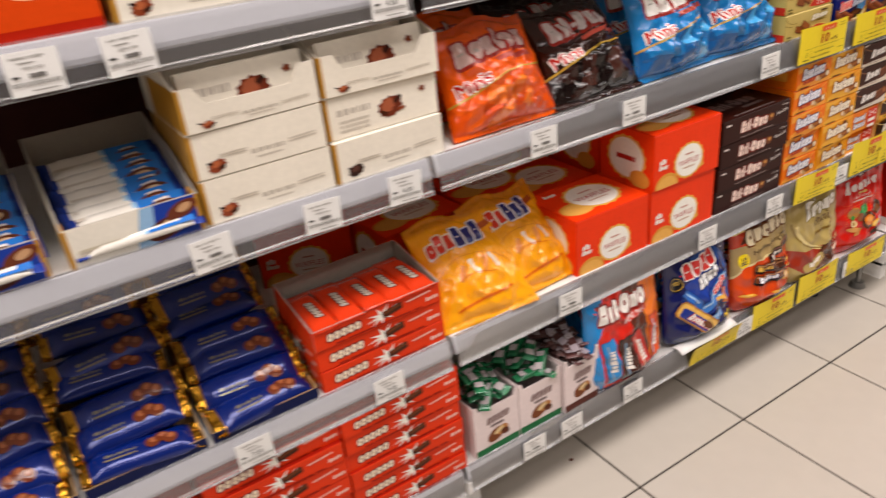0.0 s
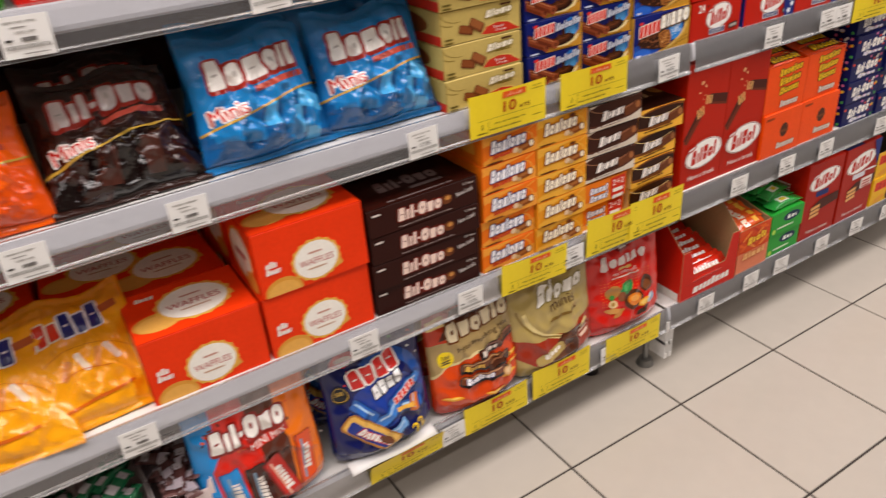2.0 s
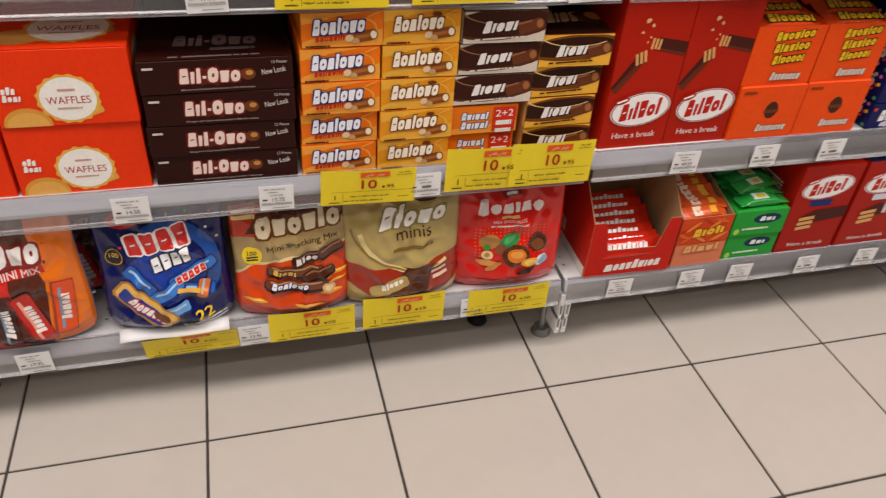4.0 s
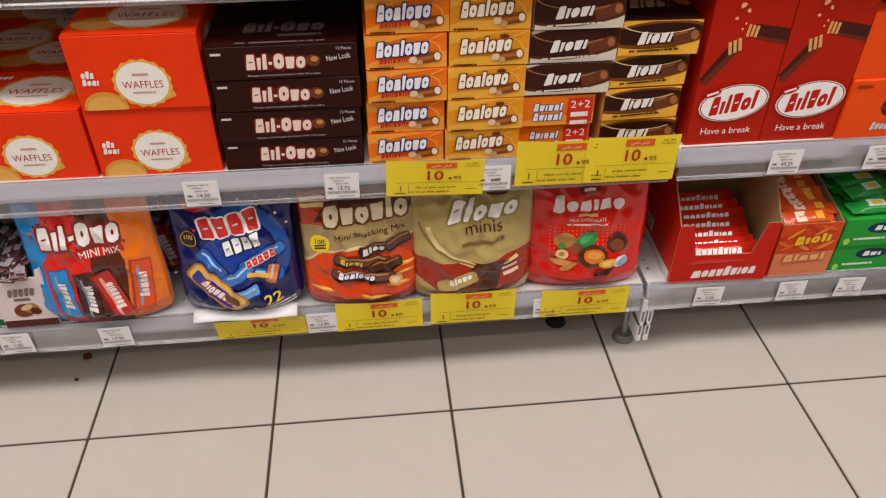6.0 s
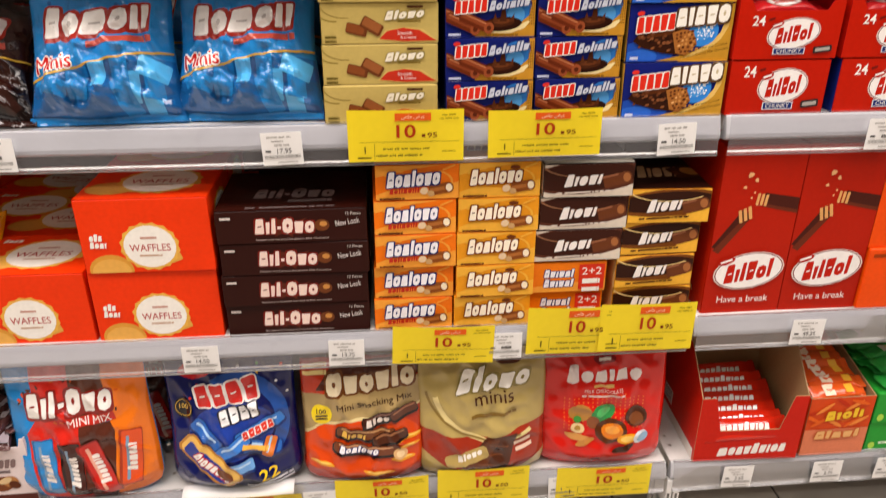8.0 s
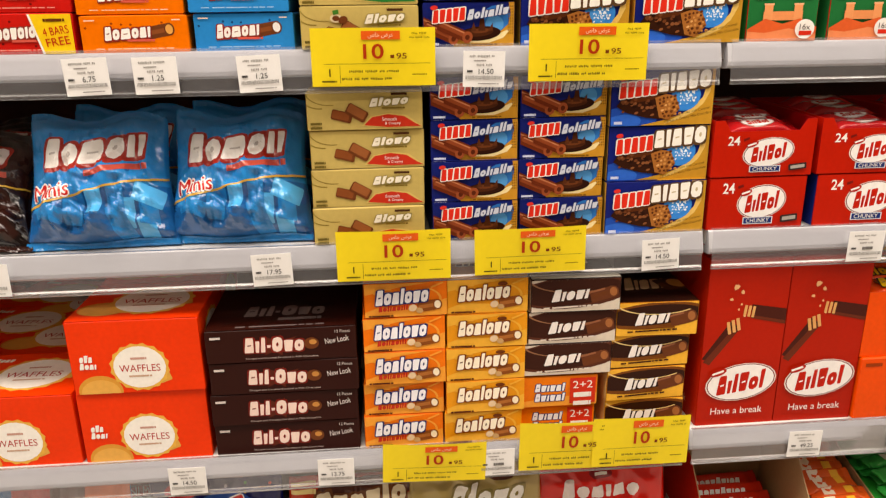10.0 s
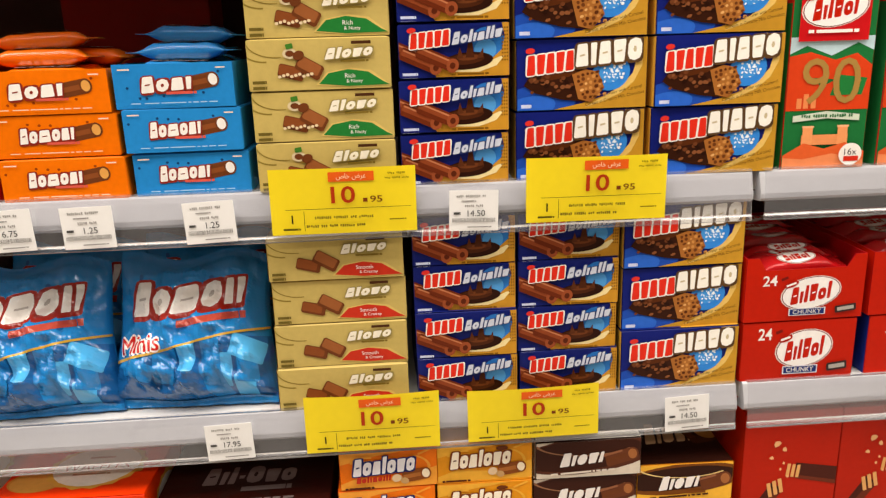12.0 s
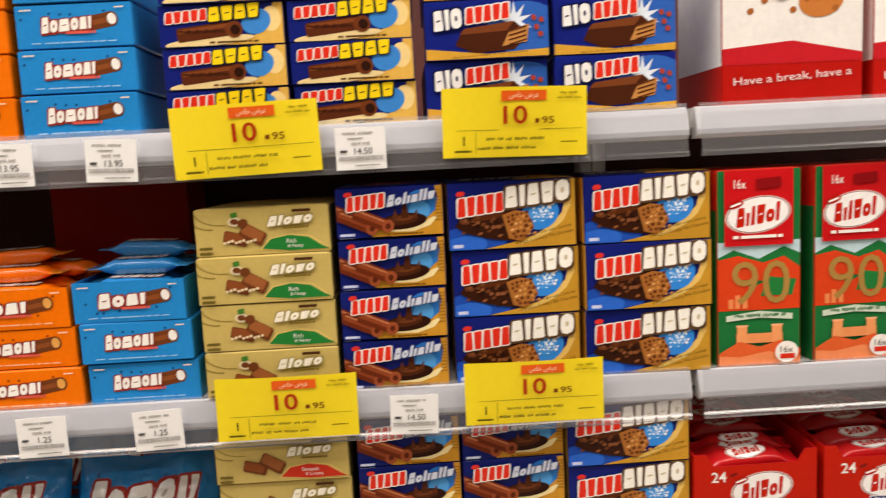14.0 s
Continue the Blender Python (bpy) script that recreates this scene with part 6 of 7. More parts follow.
def pouch_gold(a):
    a.free([(0, 0.44), (0.25, 0.36), (0.6, 0.36), (1, 0.46), (1, 0.16), (0.8, 0.06), (0.2, 0.1), (0, 0.2)], "9a2e18")
    a.free([(0, 0.24), (0.3, 0.06), (0.45, 0), (0, 0)], "b39c5c")
    a.swoosh(0.62, 0.75, 0.48, 0.52, 190, 300, "e0cc8a", 0.9)
    a.swoosh(0.6, 0.8, 0.54, 0.56, 190, 290, "8a7038", 0.9)
    a.free([(0.3, 0.1), (0.52, 0.36), (0.76, 0.37), (0.66, 0.08)], "4a2413")
    a.free([(0.34, 0.12), (0.53, 0.34), (0.62, 0.345), (0.5, 0.11)], "5e3018")
    for k in range(3):
        a.bar(0.52 + 0.045 * k, 0.14 + 0.075 * k, 0.15, 0.012, -6, "6e3a1c", True)
    a.bar(0.36, 0.2, 0.34, 0.1, 18, "b59a58", r=0.4)
    a.mark(0.38, 0.22, 0.2, 0.05, 5, "f4ede0", None, rot=18, seed=7)
    a.mark(0.55, 0.8, 0.58, 0.17, 5, "f6f1e6", "8a7a40", rot=6, slant=24, seed=7, cap=1.6)
    a.ell(0.7, 0.93, 0.1, 0.035, "5a2a14", 4)
    a.txt("minis", 0.58, 0.655, 0.095, "4a2413", rot=5, width=0.3)
    a.lines(0.58, 0.53, 0.36, 0.026, "7a5c24", rot=5, words=2)
    a.lines(0.8, 0.3, 0.14, 0.03, "e8c8b0", n=2, words=1, rot=12)


pg = bag("snack_pouch", "matt gold stand-up pouch of mini chocolate tablets", 0.198, 0.208, 0.038, "b39c5c", pouch_gold, "pouch", group="stand-up pouches", seed=9)
put_at(pg, -0.292, 0.022, D1 + 0.001, 2, -5)
copy_thing(pg, pose(-0.312, 0.137, D1 + 0.001, -5, 0, -4))


def pouch_red(a):
    for r in range(11):
        for c in range(18):
            if 0.2 < r / 11 + abs(c - 9) * 0.02 < 1.0:
                a.ell(0.2 + 0.036 * c, 0.32 + 0.03 * r, 0.007, 0.006, "e8702a", n=6, flat=True)
    a.ell(0.5, 0.9, 0.09, 0.04, "8a0e14")
    a.lines(0.5, 0.9, 0.1, 0.022, WHITE, words=1)
    a.mark(0.5, 0.79, 0.6, 0.13, 6, "f4e6e0", None, rot=2, slant=4, seed=26, cap=1.5)
    a.lines(0.5, 0.69, 0.16, 0.022, "e0b060", words=1)
    a.txt("MILK CHOCOLATE", 0.5, 0.65, 0.026, "f0d8cc", width=0.3)
    a.lines(0.5, 0.61, 0.34, 0.012, "f0d8cc", words=5)
    for cx, cy, rx, ry, c in ((0.32, 0.48, 0.09, 0.07, "b8803a"), (0.5, 0.48, 0.1, 0.065, "2a8a44"), (0.5, 0.49, 0.06, 0.03, "4ab060"), (0.42, 0.41, 0.05, 0.05, "8a4a22"), (0.3, 0.36, 0.055, 0.04, "e0c08a"), (0.3, 0.36, 0.025, 0.02, "a8803a"),
                               (0.76, 0.44, 0.09, 0.08, "4a2413"), (0.76, 0.42, 0.06, 0.05, "7a4424"), (0.56, 0.34, 0.13, 0.1, "54280f"), (0.57, 0.34, 0.09, 0.065, "e07a1c"), (0.57, 0.35, 0.06, 0.035, "f0a040"),
                               (0.3, 0.29, 0.1, 0.03, "d8964a"), (0.36, 0.25, 0.08, 0.025, "c8843a"), (0.7, 0.27, 0.09, 0.04, "f0a21c"), (0.7, 0.27, 0.06, 0.025, "f6c860"), (0.8, 0.27, 0.06, 0.055, "dce4ea"), (0.82, 0.26, 0.05, 0.04, "8ab0cc"), (0.66, 0.19, 0.09, 0.025, "3a1a0c")):
        a.ell(cx, cy, rx, ry, c, 20 * math.sin(cx * 40), 14)
    a.ell(0.3, 0.43, 0.03, 0.025, "3f8a3a")


pd = bag("snack_pouch", "bright red stand-up pouch of filled chocolates with nuts", 0.2, 0.202, 0.034, "d41c10", pouch_red, "pouch", group="stand-up pouches", seed=10)
put_at(pd, -0.106, 0.03, D1 + 0.001, -3, -5)
copy_thing(pd, pose(-0.086, 0.145, D1 + 0.001, -5, 0, 3))


# ---- small filled display cartons of the lowest deck ----
def crave_front(cap):
    def front(a):
        a.rect(0, 0, 1, 0.16, cap)
        a.mark(0.5, 0.74, 0.5, 0.2, 5, "8a7270", None, rot=2, slant=16, seed=5)
        a.lines(0.5, 0.58, 0.3, 0.05, "7a6a6a", words=1)
        a.ell(0.46, 0.36, 0.2, 0.13, "7a4222", 24)
        a.ell(0.6, 0.4, 0.14, 0.1, "b57a44", 10)
        a.ell(0.52, 0.42, 0.12, 0.05, "dfc190", 24)
        a.ell(0.66, 0.34, 0.1, 0.07, "5a2c16", -20)
    return front


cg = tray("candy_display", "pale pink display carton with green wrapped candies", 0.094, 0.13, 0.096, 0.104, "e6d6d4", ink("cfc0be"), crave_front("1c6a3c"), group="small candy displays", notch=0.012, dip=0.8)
put_at(cg, -1.182, 0.012, D1 + 0.0006, 0.5)
copy_thing(cg, pose(-1.0985, 0.012, D1 + 0.0006, 0, 0, -0.5)).location.x = -1.0865
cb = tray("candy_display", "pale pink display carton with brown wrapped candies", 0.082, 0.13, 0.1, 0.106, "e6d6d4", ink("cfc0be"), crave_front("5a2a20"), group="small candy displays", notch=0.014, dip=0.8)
put_at(cb, -0.995, 0.006, D1 + 0.0006, 1)


def candy_patch(c):
    def patch(a):
        a.rect(0.16, 0.1, 0.42, 0.9, c)
        a.rect(0.66, 0.1, 0.84, 0.9, "a49a9c")
    return patch


gc = wrapped_bar("wrapped_candy", "green and silver wrapped candy", 0.06, 0.02, 0.012, "14603a", "2a7a50", candy_patch("b4acac"), category="candy", group="green candies")
bc = wrapped_bar("wrapped_candy", "brown and silver wrapped candy", 0.06, 0.02, 0.012, "4a2a28", "6a4a48", candy_patch("a0949a"), category="candy", group="brown candies")
put_at(gc, -1.18, 0.04, D1 + 0.105, 25)
put_at(bc, -0.995, 0.04, D1 + 0.105, 35)
for cx, n, proto in ((-1.182, 27, gc), (-1.0865, 27, gc), (-0.995, 24, bc)):
    for k in range(n):
        layer = k // 8
        copy_thing(proto, pose(cx + RND.uniform(-0.022, 0.022), RND.uniform(0.025, 0.12), D1 + 0.09 + 0.012 * layer + RND.uniform(0, 0.006), RND.uniform(-25, 25), RND.uniform(-25, 25), RND.uniform(0, 180)))


def slim_red(a):
    a.mark(0.22, 0.55, 0.26, 0.5, 5, "f0e0c8", "7a1a10", rot=2, slant=6, seed=31)
    a.star(0.52, 0.5, 0.45, "f2ece2", 9, 0.35, sx=1.9, rot=12)
    a.bar(0.6, 0.56, 0.16, 0.34, 10, CHOC)
    a.bar(0.6, 0.62, 0.13, 0.12, 10, CHOC2)
    a.lines(0.82, 0.7, 0.2, 0.08, "f0b8a8", rot=4, words=3)
    a.mark(0.92, 0.38, 0.1, 0.2, 4, "f0c8b8", None, rot=4, seed=3)
    a.lines(0.5, 0.1, 0.7, 0.06, "8a1408", words=4)


rd = carton("chocolate_bar_box", "flat red carton of milk chocolate bars", 0.205, 0.13, 0.034, "e03a10", slim_red, lambda a: a.rect(0, 0, 1, 0.08, "a81c0c"), slim_red, slim_red, group="flat red bar cartons")
stack(rd, -1.468, -1.262, D2, 0.034, 2, 0.014)
stack(rd, -1.455, -1.25, D1, 0.034, 6, 0.014)
stack(rd, -1.662, -1.457, D1, 0.034, 6, 0.016)
stack(rd, -1.87, -1.665, D1, 0.034, 5, 0.016)
rdt = tray("chocolate_bar_display", "open flat red display carton with a raised grey board flap", 0.205, 0.13, 0.032, 0.052, "e03a10", GREYBOARD, slim_red, group="red bar displays", slope=0.95)
put_at(rdt, -1.366, 0.014, D2 + 0.0705, 0.3)
rmini = wrapped_bar("chocolate_bar", "red wrapped milk chocolate bar", 0.118, 0.039, 0.013, "dc3a14", None, lambda a: (a.mark(0.42, 0.5, 0.4, 0.4, 5, "cfc4b4", "5a2a1c", seed=31),), group="red loose bars")
put_at(rmini, -1.445, 0.07, D2 + 0.0935, 90)
for k in range(4):
    copy_thing(rmini, pose(-1.405 + 0.038 * k, 0.07 + RND.uniform(-0.002, 0.002), D2 + 0.0935 + RND.uniform(0, 0.002), 0, RND.uniform(-4, 4), 90 + RND.uniform(-2, 2)))


# ---- blue and gold wrapped bars in open cases ----
def blue_patch(a):
    a.mark(0.34, 0.46, 0.26, 0.1, 6, "6f6a58", None, seed=33)
    a.lines(0.34, 0.3, 0.26, 0.05, "7a6e4c", words=3)
    for cx, cy in ((0.6, 0.45), (0.68, 0.55), (0.74, 0.4)):
        a.ell(cx, cy, 0.06, 0.2, "6a3018")
        a.ell(cx + 0.01, cy + 0.05, 0.03, 0.1, "9a5a38")


bb = wrapped_bar("chocolate_bar", "royal blue wrapped chocolate bar with gold foil ends", 0.15, 0.047, 0.03, "03206e", None, blue_patch, group="blue and gold bars", metal_ends=True)
bcase = tray("bar_display", "low brown board case with blue wrapped bars", 0.15, 0.2, 0.018, 0.05, "121a44", KRAFT, None, group="blue bar cases", slope=0.5)
put_at(bcase, -1.552, 0.012, D2 + 0.0006)
firstb = True
for c, cx in enumerate((-1.552, -1.71, -1.868)):
    if c:
        copy_thing(bcase, pose(cx, 0.012, D2 + 0.0006, 0, 0, RND.uniform(-1, 1)))
    for k in range(9):
        m = pose(cx + RND.uniform(-0.007, 0.007), 0.036 + 0.034 * k + RND.uniform(-0.005, 0.005), D2 + 0.004 + 0.02 * min(k, 6) + RND.uniform(0, 0.005), 24 + RND.uniform(-18, 18), RND.uniform(-5, 5), RND.uniform(-7, 7))
        if firstb:
            bb.matrix_basis = m
            firstb = False
        else:
            copy_thing(bb, m)


def duo_patch(a):
    a.rect(0.52, 0, 0.56, 1, "9ac0dc")
    a.rect(0.56, 0, 0.93, 1, "2070c4")
    a.ell(0.74, 0.5, 0.16, 0.3, "5a2c1a", 10)
    a.ell(0.76, 0.56, 0.08, 0.14, "d8b48a", 10)
    a.lines(0.26, 0.6, 0.3, 0.08, "c8beb0", words=3)


db = wrapped_bar("chocolate_bar", "white and blue wrapped chocolate bar", 0.138, 0.056, 0.013, "e9e4da", "1c3c9a", duo_patch, group="white and blue bars")
def duo_front(a):
    a.rect(0.6, 0, 1, 1, "1c3c9a")
    a.free([(0.48, 0), (0.62, 0), (0.66, 1), (0.56, 1)], "8fb6d8")
    a.ell(0.72, 0.34, 0.16, 0.26, "5a2c1a", 14)
    a.ell(0.76, 0.44, 0.08, 0.12, "d8b48a", 14)
    a.ell(0.86, 0.7, 0.13, 0.2, "6e3620", 20)
    a.ell(0.88, 0.74, 0.06, 0.1, "c89a70", 20)
    a.lines(0.26, 0.4, 0.36, 0.07, "c8bea8", n=2, words=3)


dcase = tray("bar_display", "white board display case with gold edges", 0.146, 0.2, 0.046, 0.1, "eae4d6", GREYBOARD, duo_front, group="white and blue bar cases", slope=0.3)
for gx0 in (-0.0735, 0.0685):
    part("gilt_edge", block(gx0, gx0 + 0.005, -0.0006, 0.03, 0.001, 0.045, 0.0004), ink("b5822e"), dcase, "gilt case edge")
put_at(dcase, -1.64, 0.012, D3 + 0.0006)
copy_thing(dcase, pose(-1.807, 0.014, D3 + 0.0006, 0, 0, 0.8))
firstb = True
for cx in (-1.64, -1.807):
    for k in range(8):
        m = pose(cx + 0.004 + RND.uniform(-0.003, 0.003), 0.034 + 0.018 * k, D3 + 0.02 + 0.0045 * k, 26 + RND.uniform(-5, 5), RND.uniform(-2, 2), RND.uniform(-3, 3))
        if firstb:
            db.matrix_basis = m
            firstb = False
        else:
            copy_thing(db, m)


# ---- ivory cartons ----
def ivory_front(dark):
    c1 = "35201a" if dark else "8a3f24"
    def front(a):
        a.mark(0.55, 0.34, 0.26, 0.1, 6, "c2b8aa", None, slant=0, seed=35, cap=1.0)
        a.lines(0.56, 0.2, 0.2, 0.04, "cbc1b2", words=2)
        a.lines(0.82, 0.42, 0.22, 0.035, "cbc1b2", rot=2, n=2, words=4)
        a.lines(0.3, 0.46, 0.2, 0.03, "cbc1b2", words=3, n=2)
        a.star(0.17, 0.24, 0.15, c1, 9, 0.8, sx=1.5, rot=20)
        a.ell(0.16, 0.28, 0.035, 0.07, "b5623c" if not dark else "5e3a30", 10)
        a.bar(0.2, 0.2, 0.05, 0.08, 30, "3a1f16")
        a.bar(0.12, 0.32, 0.04, 0.05, -20, "2a1510")
    return front


def ivory_big(a):
    a.mark(0.24, 0.6, 0.3, 0.15, 6, "c2b8aa", None, slant=0, seed=35, cap=1.0)
    a.lines(0.24, 0.38, 0.26, 0.06, "cbc1b2", words=3, n=3)
    a.star(0.56, 0.46, 0.26, "6e2f1c", 11, 0.84, sx=1.35, rot=10)
    a.star(0.54, 0.5, 0.17, "a4583a", 9, 0.82, sx=1.2, rot=40)
    a.bar(0.63, 0.6, 0.08, 0.1, 35, "35180f")
    a.bar(0.5, 0.34, 0.07, 0.09, -25, "45200f")
    a.bar(0.66, 0.36, 0.06, 0.07, 10, "8a4428")
    a.star(0.86, 0.7, 0.09, "7a3c24", 5, 0.6, sx=1.2)


def gilt(a):
    a.rect(0, 0, 1, 1, "b98a3c")


iv = carton("chocolate_box", "ivory white carton of filled chocolates with gilt sides", 0.164, 0.16, 0.0545, "ece4d4", ivory_front(False), None, gilt, gilt, group="ivory chocolate cartons")
part("gilt_edge", block(-0.0823, -0.077, -0.0005, 0.158, 0.001, 0.0535, 0.0004), ink("b5822e"), iv, "gilt carton edge")
stack(iv, -1.563, -1.399, D3, 0.0545, 2, 0.014, jit=0.004)
iv2 = carton("chocolate_box", "ivory white carton of dark chocolates with gilt sides", 0.162, 0.16, 0.0545, "ece4d4", ivory_front(True), None, gilt, gilt, group="ivory chocolate cartons")
part("gilt_edge", block(-0.0813, -0.076, -0.0005, 0.158, 0.001, 0.0535, 0.0004), ink("b5822e"), iv2, "gilt carton edge")
stack(iv2, -1.393, -1.231, D3, 0.0545, 1, 0.014)
iv3 = carton("chocolate_box", "ivory white carton with a large caramel chocolate picture", 0.162, 0.16, 0.0545, "ece4d4", ivory_big, None, gilt, gilt, group="ivory chocolate cartons")
part("gilt_edge", block(-0.0813, -0.076, -0.0005, 0.158, 0.001, 0.0535, 0.0004), ink("b5822e"), iv3, "gilt carton edge")
stack(iv3, -1.394, -1.232, D3 + 0.0555, 0.0545, 1, 0.018)
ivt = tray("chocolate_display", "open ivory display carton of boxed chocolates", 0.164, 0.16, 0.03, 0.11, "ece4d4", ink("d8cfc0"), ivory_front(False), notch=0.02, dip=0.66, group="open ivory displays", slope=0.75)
part("gilt_edge", block(-0.0823, -0.078, -0.0005, 0.12, 0.001, 0.0495, 0.0004), ink("b5822e"), ivt, "gilt carton edge")
put_at(ivt, -1.481, 0.014, D3 + 0.111, 0.5)
copy_thing(ivt, pose(-1.311, 0.016, D3 + 0.111, 0, 0, -0.8))
ivb = carton("chocolate_tablet", "slim ivory boxed chocolate tablet inside the display", 0.148, 0.02, 0.062, "ece4d4", ivory_big, None, group="ivory tablets")
put_at(ivb, -1.481, 0.02, D3 + 0.1135, 0, -12)
for tx, ty in ((-1.481, 0.07), (-1.311, 0.022), (-1.311, 0.075)):
    copy_thing(ivb, pose(tx, ty, D3 + 0.1135, -16, 0, RND.uniform(-1, 1)))
stack(iv, -1.6, -1.436, D4, 0.0545, 3, 0.014)
stack(iv2, -1.434, -1.272, D4, 0.0545, 3, 0.014)
ob2 = carton("chocolate_box", "orange and red carton of chocolates", 0.115, 0.14, 0.12, "e0480f", lambda a: (a.ell(0.5, 0.5, 0.3, 0.2, "f2b080"), a.rect(0, 0, 1, 0.1, "b8220c"), a.lines(0.5, 0.5, 0.4, 0.1, WHITE, words=2)), group="")
put_at(ob2, -1.666, 0.014, D4, 1)
lb = carton("chocolate_box", "pale sky blue carton of chocolates", 0.14, 0.14, 0.12, "7fbfd8", lambda a: (a.rect(0, 0, 1, 0.14, "3f7f92"), a.lines(0.4, 0.6, 0.5, 0.05, WHITE, n=4, words=4)), group="")
put_at(lb, -1.8, 0.014, D4, -1)
gx = carton("chocolate_box", "bright green carton of mint chocolates", 0.12, 0.14, 0.08, "4a9a2a", lambda a: (a.ell(0.5, 0.5, 0.3, 0.3, "d8e04a"), a.rect(0, 0, 1, 0.12, "2a6a1a")), group="green mint cartons")
put_at(gx, -1.19, 0.016, D4, 1)
copy_thing(gx, pose(-1.065, 0.016, D4, 0, 0, -1))


# ---- lowest deck of the next bay ----
def red_case(a):
    a.mark(0.54, 0.38, 0.66, 0.34, 9, "f4efe8", None, rot=3, slant=12, seed=41)


mu = tray("candy_display", "open red display carton of wrapped caramel candies", 0.168, 0.165, 0.058, 0.18, "c8200e", KRAFT, red_case, notch=0.062, dip=0.62, group="", slope=0.4, left=lambda a: (a.rect(0.04, 0.0, 0.96, 0.34, "e6dfd6"), a.rect(0.12, 0.5, 0.34, 0.95, "e8e0d8"), [a.rect(0.14 + 0.03 * q, 0.52, 0.15 + 0.03 * q, 0.92, "2a2624", q > 0) for q in range(6)]))
put_at(mu, 0.128, 0.006, D1 + 0.0006, -1.5)
mb = wrapped_bar("candy_bar", "red wrapped caramel candy bar with a white mark", 0.14, 0.036, 0.02, "d0240e", None, lambda a: (a.mark(0.45, 0.55, 0.6, 0.4, 9, "f4efe8", None, slant=12, seed=41),), group="red candy bars")
put_at(mb, 0.128, 0.028, D1 + 0.042, 0, 40)
for k in range(6):
    copy_thing(mb, pose(0.126 + RND.uniform(-0.004, 0.004), 0.04 + 0.019 * k, D1 + 0.046 + 0.0055 * k, 34, 0, RND.uniform(-3, 3)))
for k in range(5):
    copy_thing(mb, pose(0.126, 0.03 + 0.026 * k, D1 + 0.012, 10, 0, 0))


def flame_case(a):
    a.rect(0, 0.48, 1, 1, "d84a18")
    a.rect(0, 0, 1, 0.46, "e0805a")
    rnd = random.Random(9)
    for k in range(12):
        a.ell(rnd.uniform(0, 1), rnd.uniform(0.5, 0.95), 0.16, 0.03, rnd.choice(("f08a3a", "e8641e", "c83410")), rnd.uniform(-40, 40))
    a.mark(0.55, 0.72, 0.6, 0.16, 5, "f0c430", "c04a10", rot=6, seed=42)
    a.mark(0.5, 0.38, 0.7, 0.14, 5, "e8b070", "c8602a", rot=2, seed=43)


tk = tray("candy_display", "orange display carton of wrapped toffee candies", 0.106, 0.165, 0.11, 0.16, "d84a18", KRAFT, flame_case, group="", slope=0.6)
put_at(tk, 0.272, 0.008, D1 + 0.0006, 0.5)
tb = wrapped_bar("candy_bar", "orange and white wrapped toffee candy", 0.09, 0.026, 0.014, "e0581c", None, lambda a: (a.rect(0.2, 0.1, 0.4, 0.9, "f0dcc0"), a.rect(0.6, 0.2, 0.75, 0.8, "f0b030")), group="orange toffee candies")
put_at(tb, 0.27, 0.03, D1 + 0.1, 5)
for k in range(8):
    copy_thing(tb, pose(0.272 + RND.uniform(-0.006, 0.006), 0.03 + 0.017 * k, D1 + 0.104 + 0.004 * k, RND.uniform(10, 35), 0, RND.uniform(-10, 10)))


def green_case(a):
    a.ell(0.62, 0.66, 0.26, 0.2, "12304a")
    a.mark(0.62, 0.66, 0.3, 0.18, 3, "e8f0e8", None, seed=44)
    a.lines(0.45, 0.28, 0.5, 0.08, "d0e8c8", words=4)
    a.ell(0.1, 0.2, 0.05, 0.12, "a8d850")


gn = carton("candy_box", "bright green carton of wrapped mint candies", 0.112, 0.165, 0.056, "1f9a34", green_case, None, group="green candy cartons")
stack(gn, 0.33, 0.442, D1, 0.056, 2, 0.01)
gb = wrapped_bar("candy_bar", "green wrapped mint candy with a white label", 0.1, 0.028, 0.016, "1c9238", None, lambda a: (a.rect(0.3, 0.15, 0.6, 0.85, "dfe8d8"), a.rect(0.4, 0.3, 0.55, 0.7, "d8c830")), group="green mint candies")
put_at(gb, 0.386, 0.03, D1 + 0.114, 4)
for k in range(6):
    copy_thing(gb, pose(0.386 + RND.uniform(-0.006, 0.006), 0.03 + 0.024 * k, D1 + 0.1145 + 0.004 * (k % 2), RND.uniform(-8, 15), 0, RND.uniform(-10, 10)))
for k in range(4):
    copy_thing(gb, pose(0.386 + RND.uniform(-0.006, 0.006), 0.06 + 0.026 * k, D1 + 0.13, RND.uniform(-8, 15), 0, RND.uniform(-12, 12)))


def chunky(blue):
    def front(a):
        oval_mark(a, 0.5, 0.76, 0.4, 0.12)
        a.rect(0.3, 0.55, 0.66, 0.62, "1c2f6e" if not blue else "d8d8e0")
        a.free([(0.25, 0.28), (0.5, 0.36), (1, 0.4), (1, 0.52), (0.45, 0.5), (0.2, 0.42)], "4a1c12")
        for k in range(3):
            a.bar(0.34, 0.3 + 0.055 * k, 0.26, 0.04, 6, "e3a765")
        a.txt("Have a break", 0.5, 0.1, 0.045, WHITE, width=0.62)
        if blue:
            a.free([(0.78, 1), (1, 1), (1, 0.62)], "1a2a78")
            a.rect(0.58, 0.38, 0.92, 0.52, "e8ddd4")
            a.lines(0.76, 0.47, 0.26, 0.02, "b01a08", n=3, words=2)
            for k in range(5):
                a.bar(0.72 + 0.05 * k, 0.62, 0.02, 0.12, 80, "e8e4e0", True)
    return front


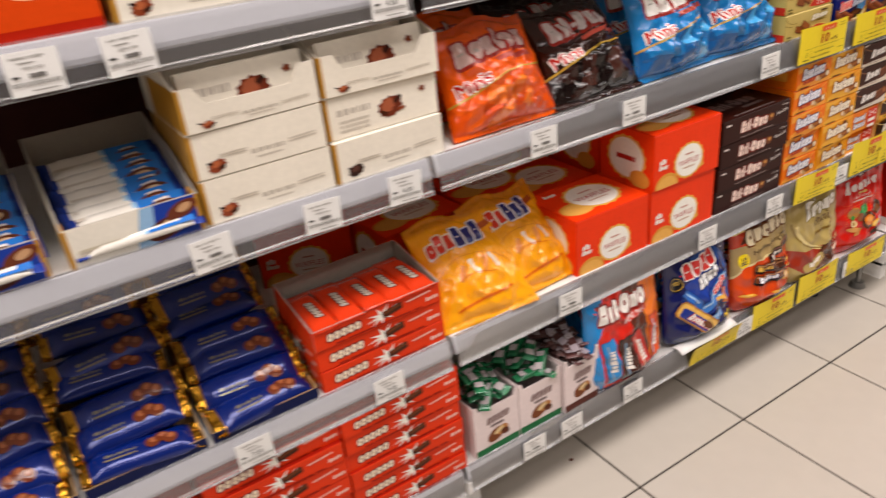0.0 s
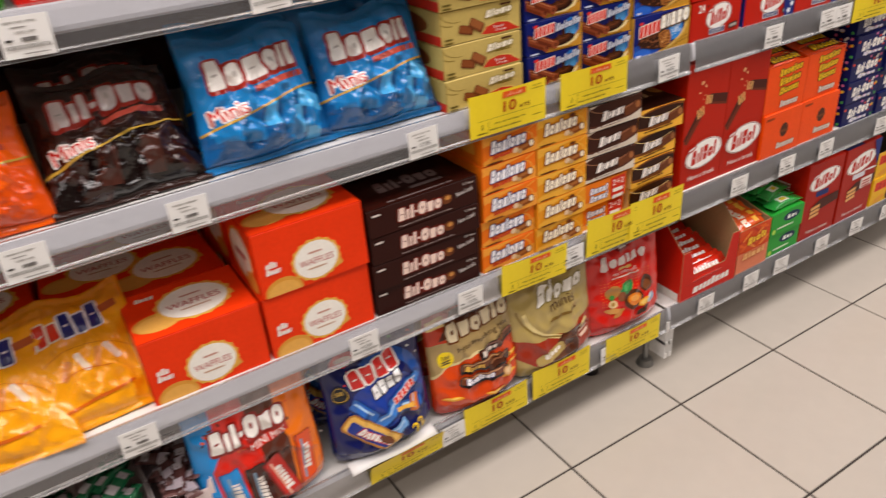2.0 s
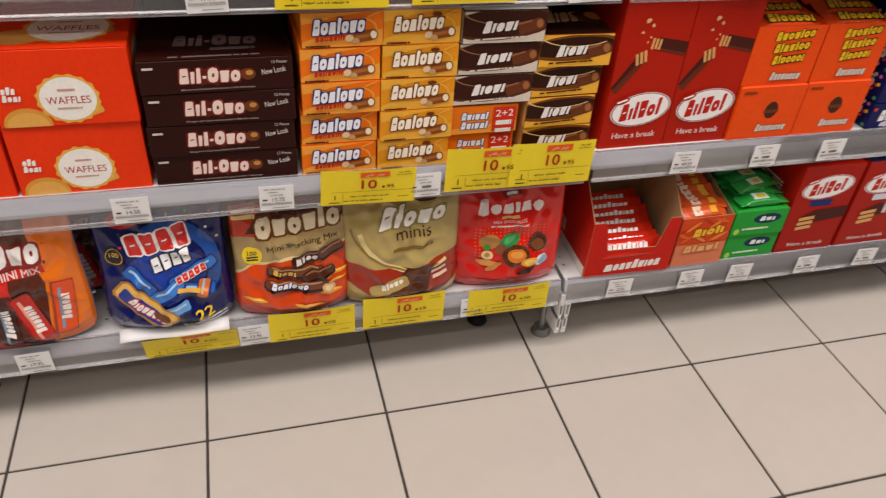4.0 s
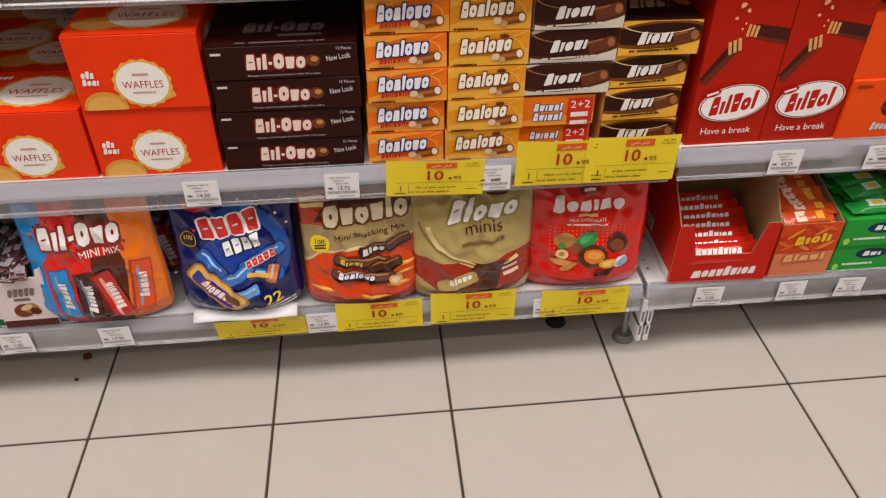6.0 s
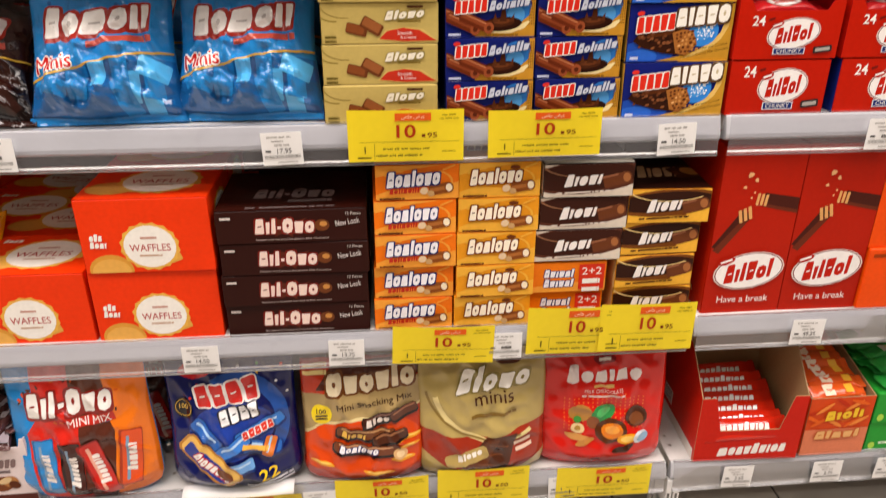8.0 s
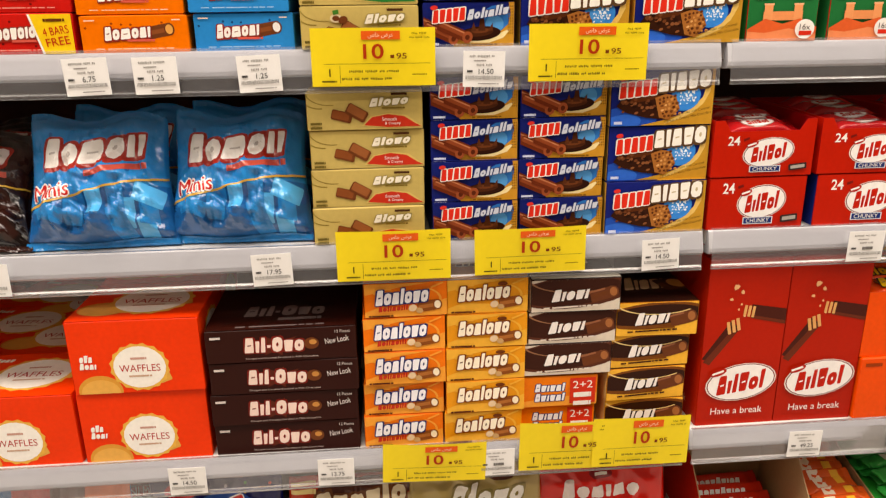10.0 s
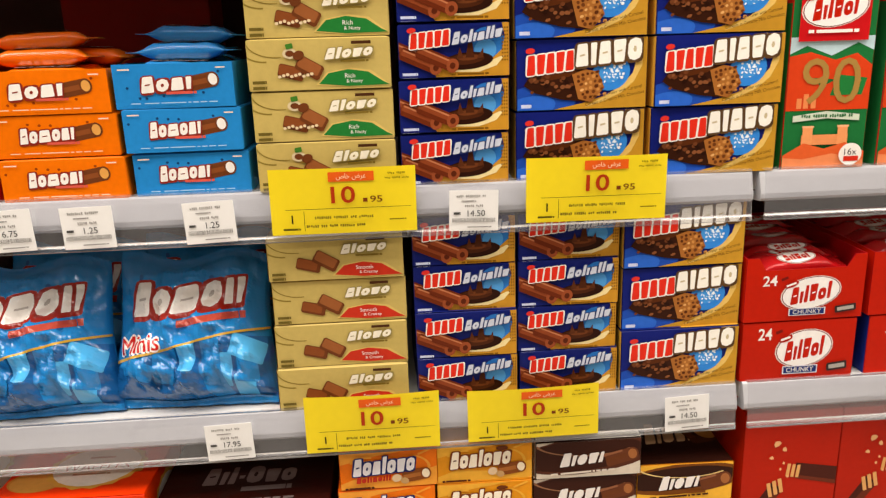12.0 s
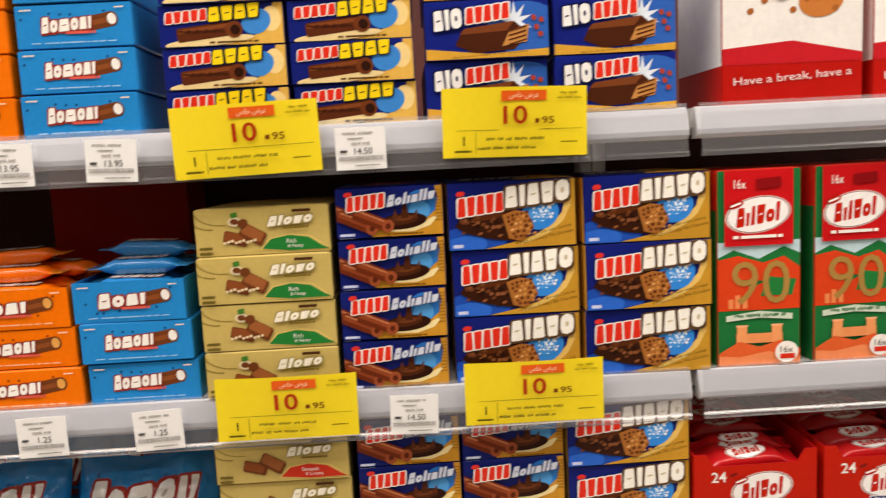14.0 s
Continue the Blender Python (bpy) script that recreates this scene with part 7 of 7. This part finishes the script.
ck = carton("chocolate_wafer_box", "deep red carton of chunky wafers with a white oval", 0.128, 0.16, 0.195, "a81a08", chunky(False), lambda a: oval_mark(a, 0.5, 0.4, 0.3, 0.2), red_side, red_side, group="red chunky cartons")
put_at(ck, 0.512, 0.012, D1, -1)
ck2 = carton("chocolate_wafer_box", "deep red and navy carton of chunky wafers", 0.138, 0.16, 0.195, "a81a08", chunky(True), lambda a: (a.rect(0, 0, 0.5, 1, "1a2048"), oval_mark(a, 0.6, 0.4, 0.3, 0.2)), red_side, red_side, group="red chunky cartons")
put_at(ck2, 0.654, 0.012, D1, 1)


def yellow_case(a):
    a.rect(0.08, 0.52, 0.75, 0.85, "d8301c")
    a.mark(0.42, 0.68, 0.5, 0.24, 4, "c01c12", "e85a2a", seed=46)
    a.ell(0.78, 0.3, 0.26, 0.28, "5a3018", 20)
    a.ell(0.8, 0.36, 0.16, 0.16, "7a4a26", 20)
    a.ell(0.3, 0.2, 0.2, 0.1, "e8a02a", 10)


yc = carton("biscuit_box", "yellow carton of chocolate-coated biscuits with a red mark", 0.12, 0.14, 0.075, "eab41c", yellow_case, yellow_case, group="yellow biscuit cartons")
put_at(yc, 0.792, 0.012, D1, 0.5)
yt = tray("biscuit_display", "open yellow display carton with a dark inside", 0.12, 0.14, 0.07, 0.115, "eab41c", surf("dark_board", "4a3a28", 0.8, bump=0.1, scale=120), yellow_case, group="", slope=0.7)
put_at(yt, 0.792, 0.014, D1 + 0.0757, -0.6)


def yellow_tall(a):
    a.rect(0.12, 0.62, 0.92, 0.86, "d8301c")
    a.mark(0.5, 0.74, 0.7, 0.2, 4, "c01c12", "e85a2a", rot=4, seed=46)
    a.ell(0.7, 0.34, 0.5, 0.16, "4a2814", 18)
    a.ell(0.7, 0.38, 0.46, 0.1, "6e4020", 18)
    a.ell(0.36, 0.22, 0.16, 0.08, "b06a34", 18)
    a.free([(0, 0), (1, 0), (1, 0.1), (0, 0.06)], "e0cfa0")


yl = carton("biscuit_box", "tall yellow carton of chocolate-coated biscuits", 0.15, 0.12, 0.21, "eab41c", yellow_tall, None, group="tall yellow cartons")
put_at(yl, 0.945, 0.012, D1, 1)
bt = carton("biscuit_box", "tall dark brown carton of biscuits", 0.15, 0.12, 0.2, "4e3626", amber_front, None, group="")
put_at(bt, 1.105, 0.014, D1, 0.5)


# ---- litter on the floor ----
for cx, cy, cs, col, lab in ((-0.985, 0.1, 0.008, "6a3426", "small brown crumb lying on the tiled floor"), (-0.99, 0.045, 0.004, "5a3020", "small brown crumb lying on the tiled floor"), (0.05, 0.11, 0.009, "e8e4dc", "torn scrap of white paper on the tiled floor")):
    bm = bmesh.new()
    bmesh.ops.create_icosphere(bm, subdivisions=2, radius=cs)
    for v in bm.verts:
        v.co *= 1 + 0.35 * noise.noise(v.co * 400 + Vector((cx * 9, cy * 7, 0)))
        v.co.z = v.co.z * (0.12 if col[0] == "e" else 0.55)
    low = min(v.co.z for v in bm.verts)
    crumb = part("floor_litter", bm, ink(col), None)
    tagged(crumb, lab, "litter")
    crumb.matrix_basis = pose(cx, cy, 0.0006 - low, 0, 0, cx * 300)


# ---- floor: porcelain tiles with recessed joints ----
PITCH = 0.3
FLX, FLY = -0.3365 + PITCH / 2, -0.0875 + PITCH / 2
floor = part("floor", block(-6, 6, -2.75, 0.56, -0.06, -0.003, 0), GROUT, None)
tagged(floor, "dark grout bed of the tiled store floor", "floor", kind="structure")
tile_bm = block(-0.1478, 0.1478, -0.1478, 0.1478, -0.012, 0.0, 0.0012)
tile_me = bpy.data.meshes.new("tile")
tile_bm.to_mesh(tile_me)
tile_bm.free()
tile_me.materials.append(TILE)
for i in range(-8, 10):
    for j in range(-9, 2):
        t_ob = new("tile", tile_me)
        t_ob.parent = floor
        t_ob.location = (FLX + PITCH * i, FLY + PITCH * j, RND.uniform(-0.0003, 0.0003))
rest = bmesh.new()
for i in list(range(-19, -8)) + list(range(10, 21)):
    for j in range(-9, 2):
        cx, cy = FLX + PITCH * i, FLY + PITCH * j
        block(cx - 0.1478, cx + 0.1478, cy - 0.1478, cy + 0.1478, -0.012, 0.0, 0, rest)
far_tiles = part("distant_tiles", rest, TILE, floor, "beige porcelain floor tiles further along the aisle")
tagged(far_tiles, kind="stuff")
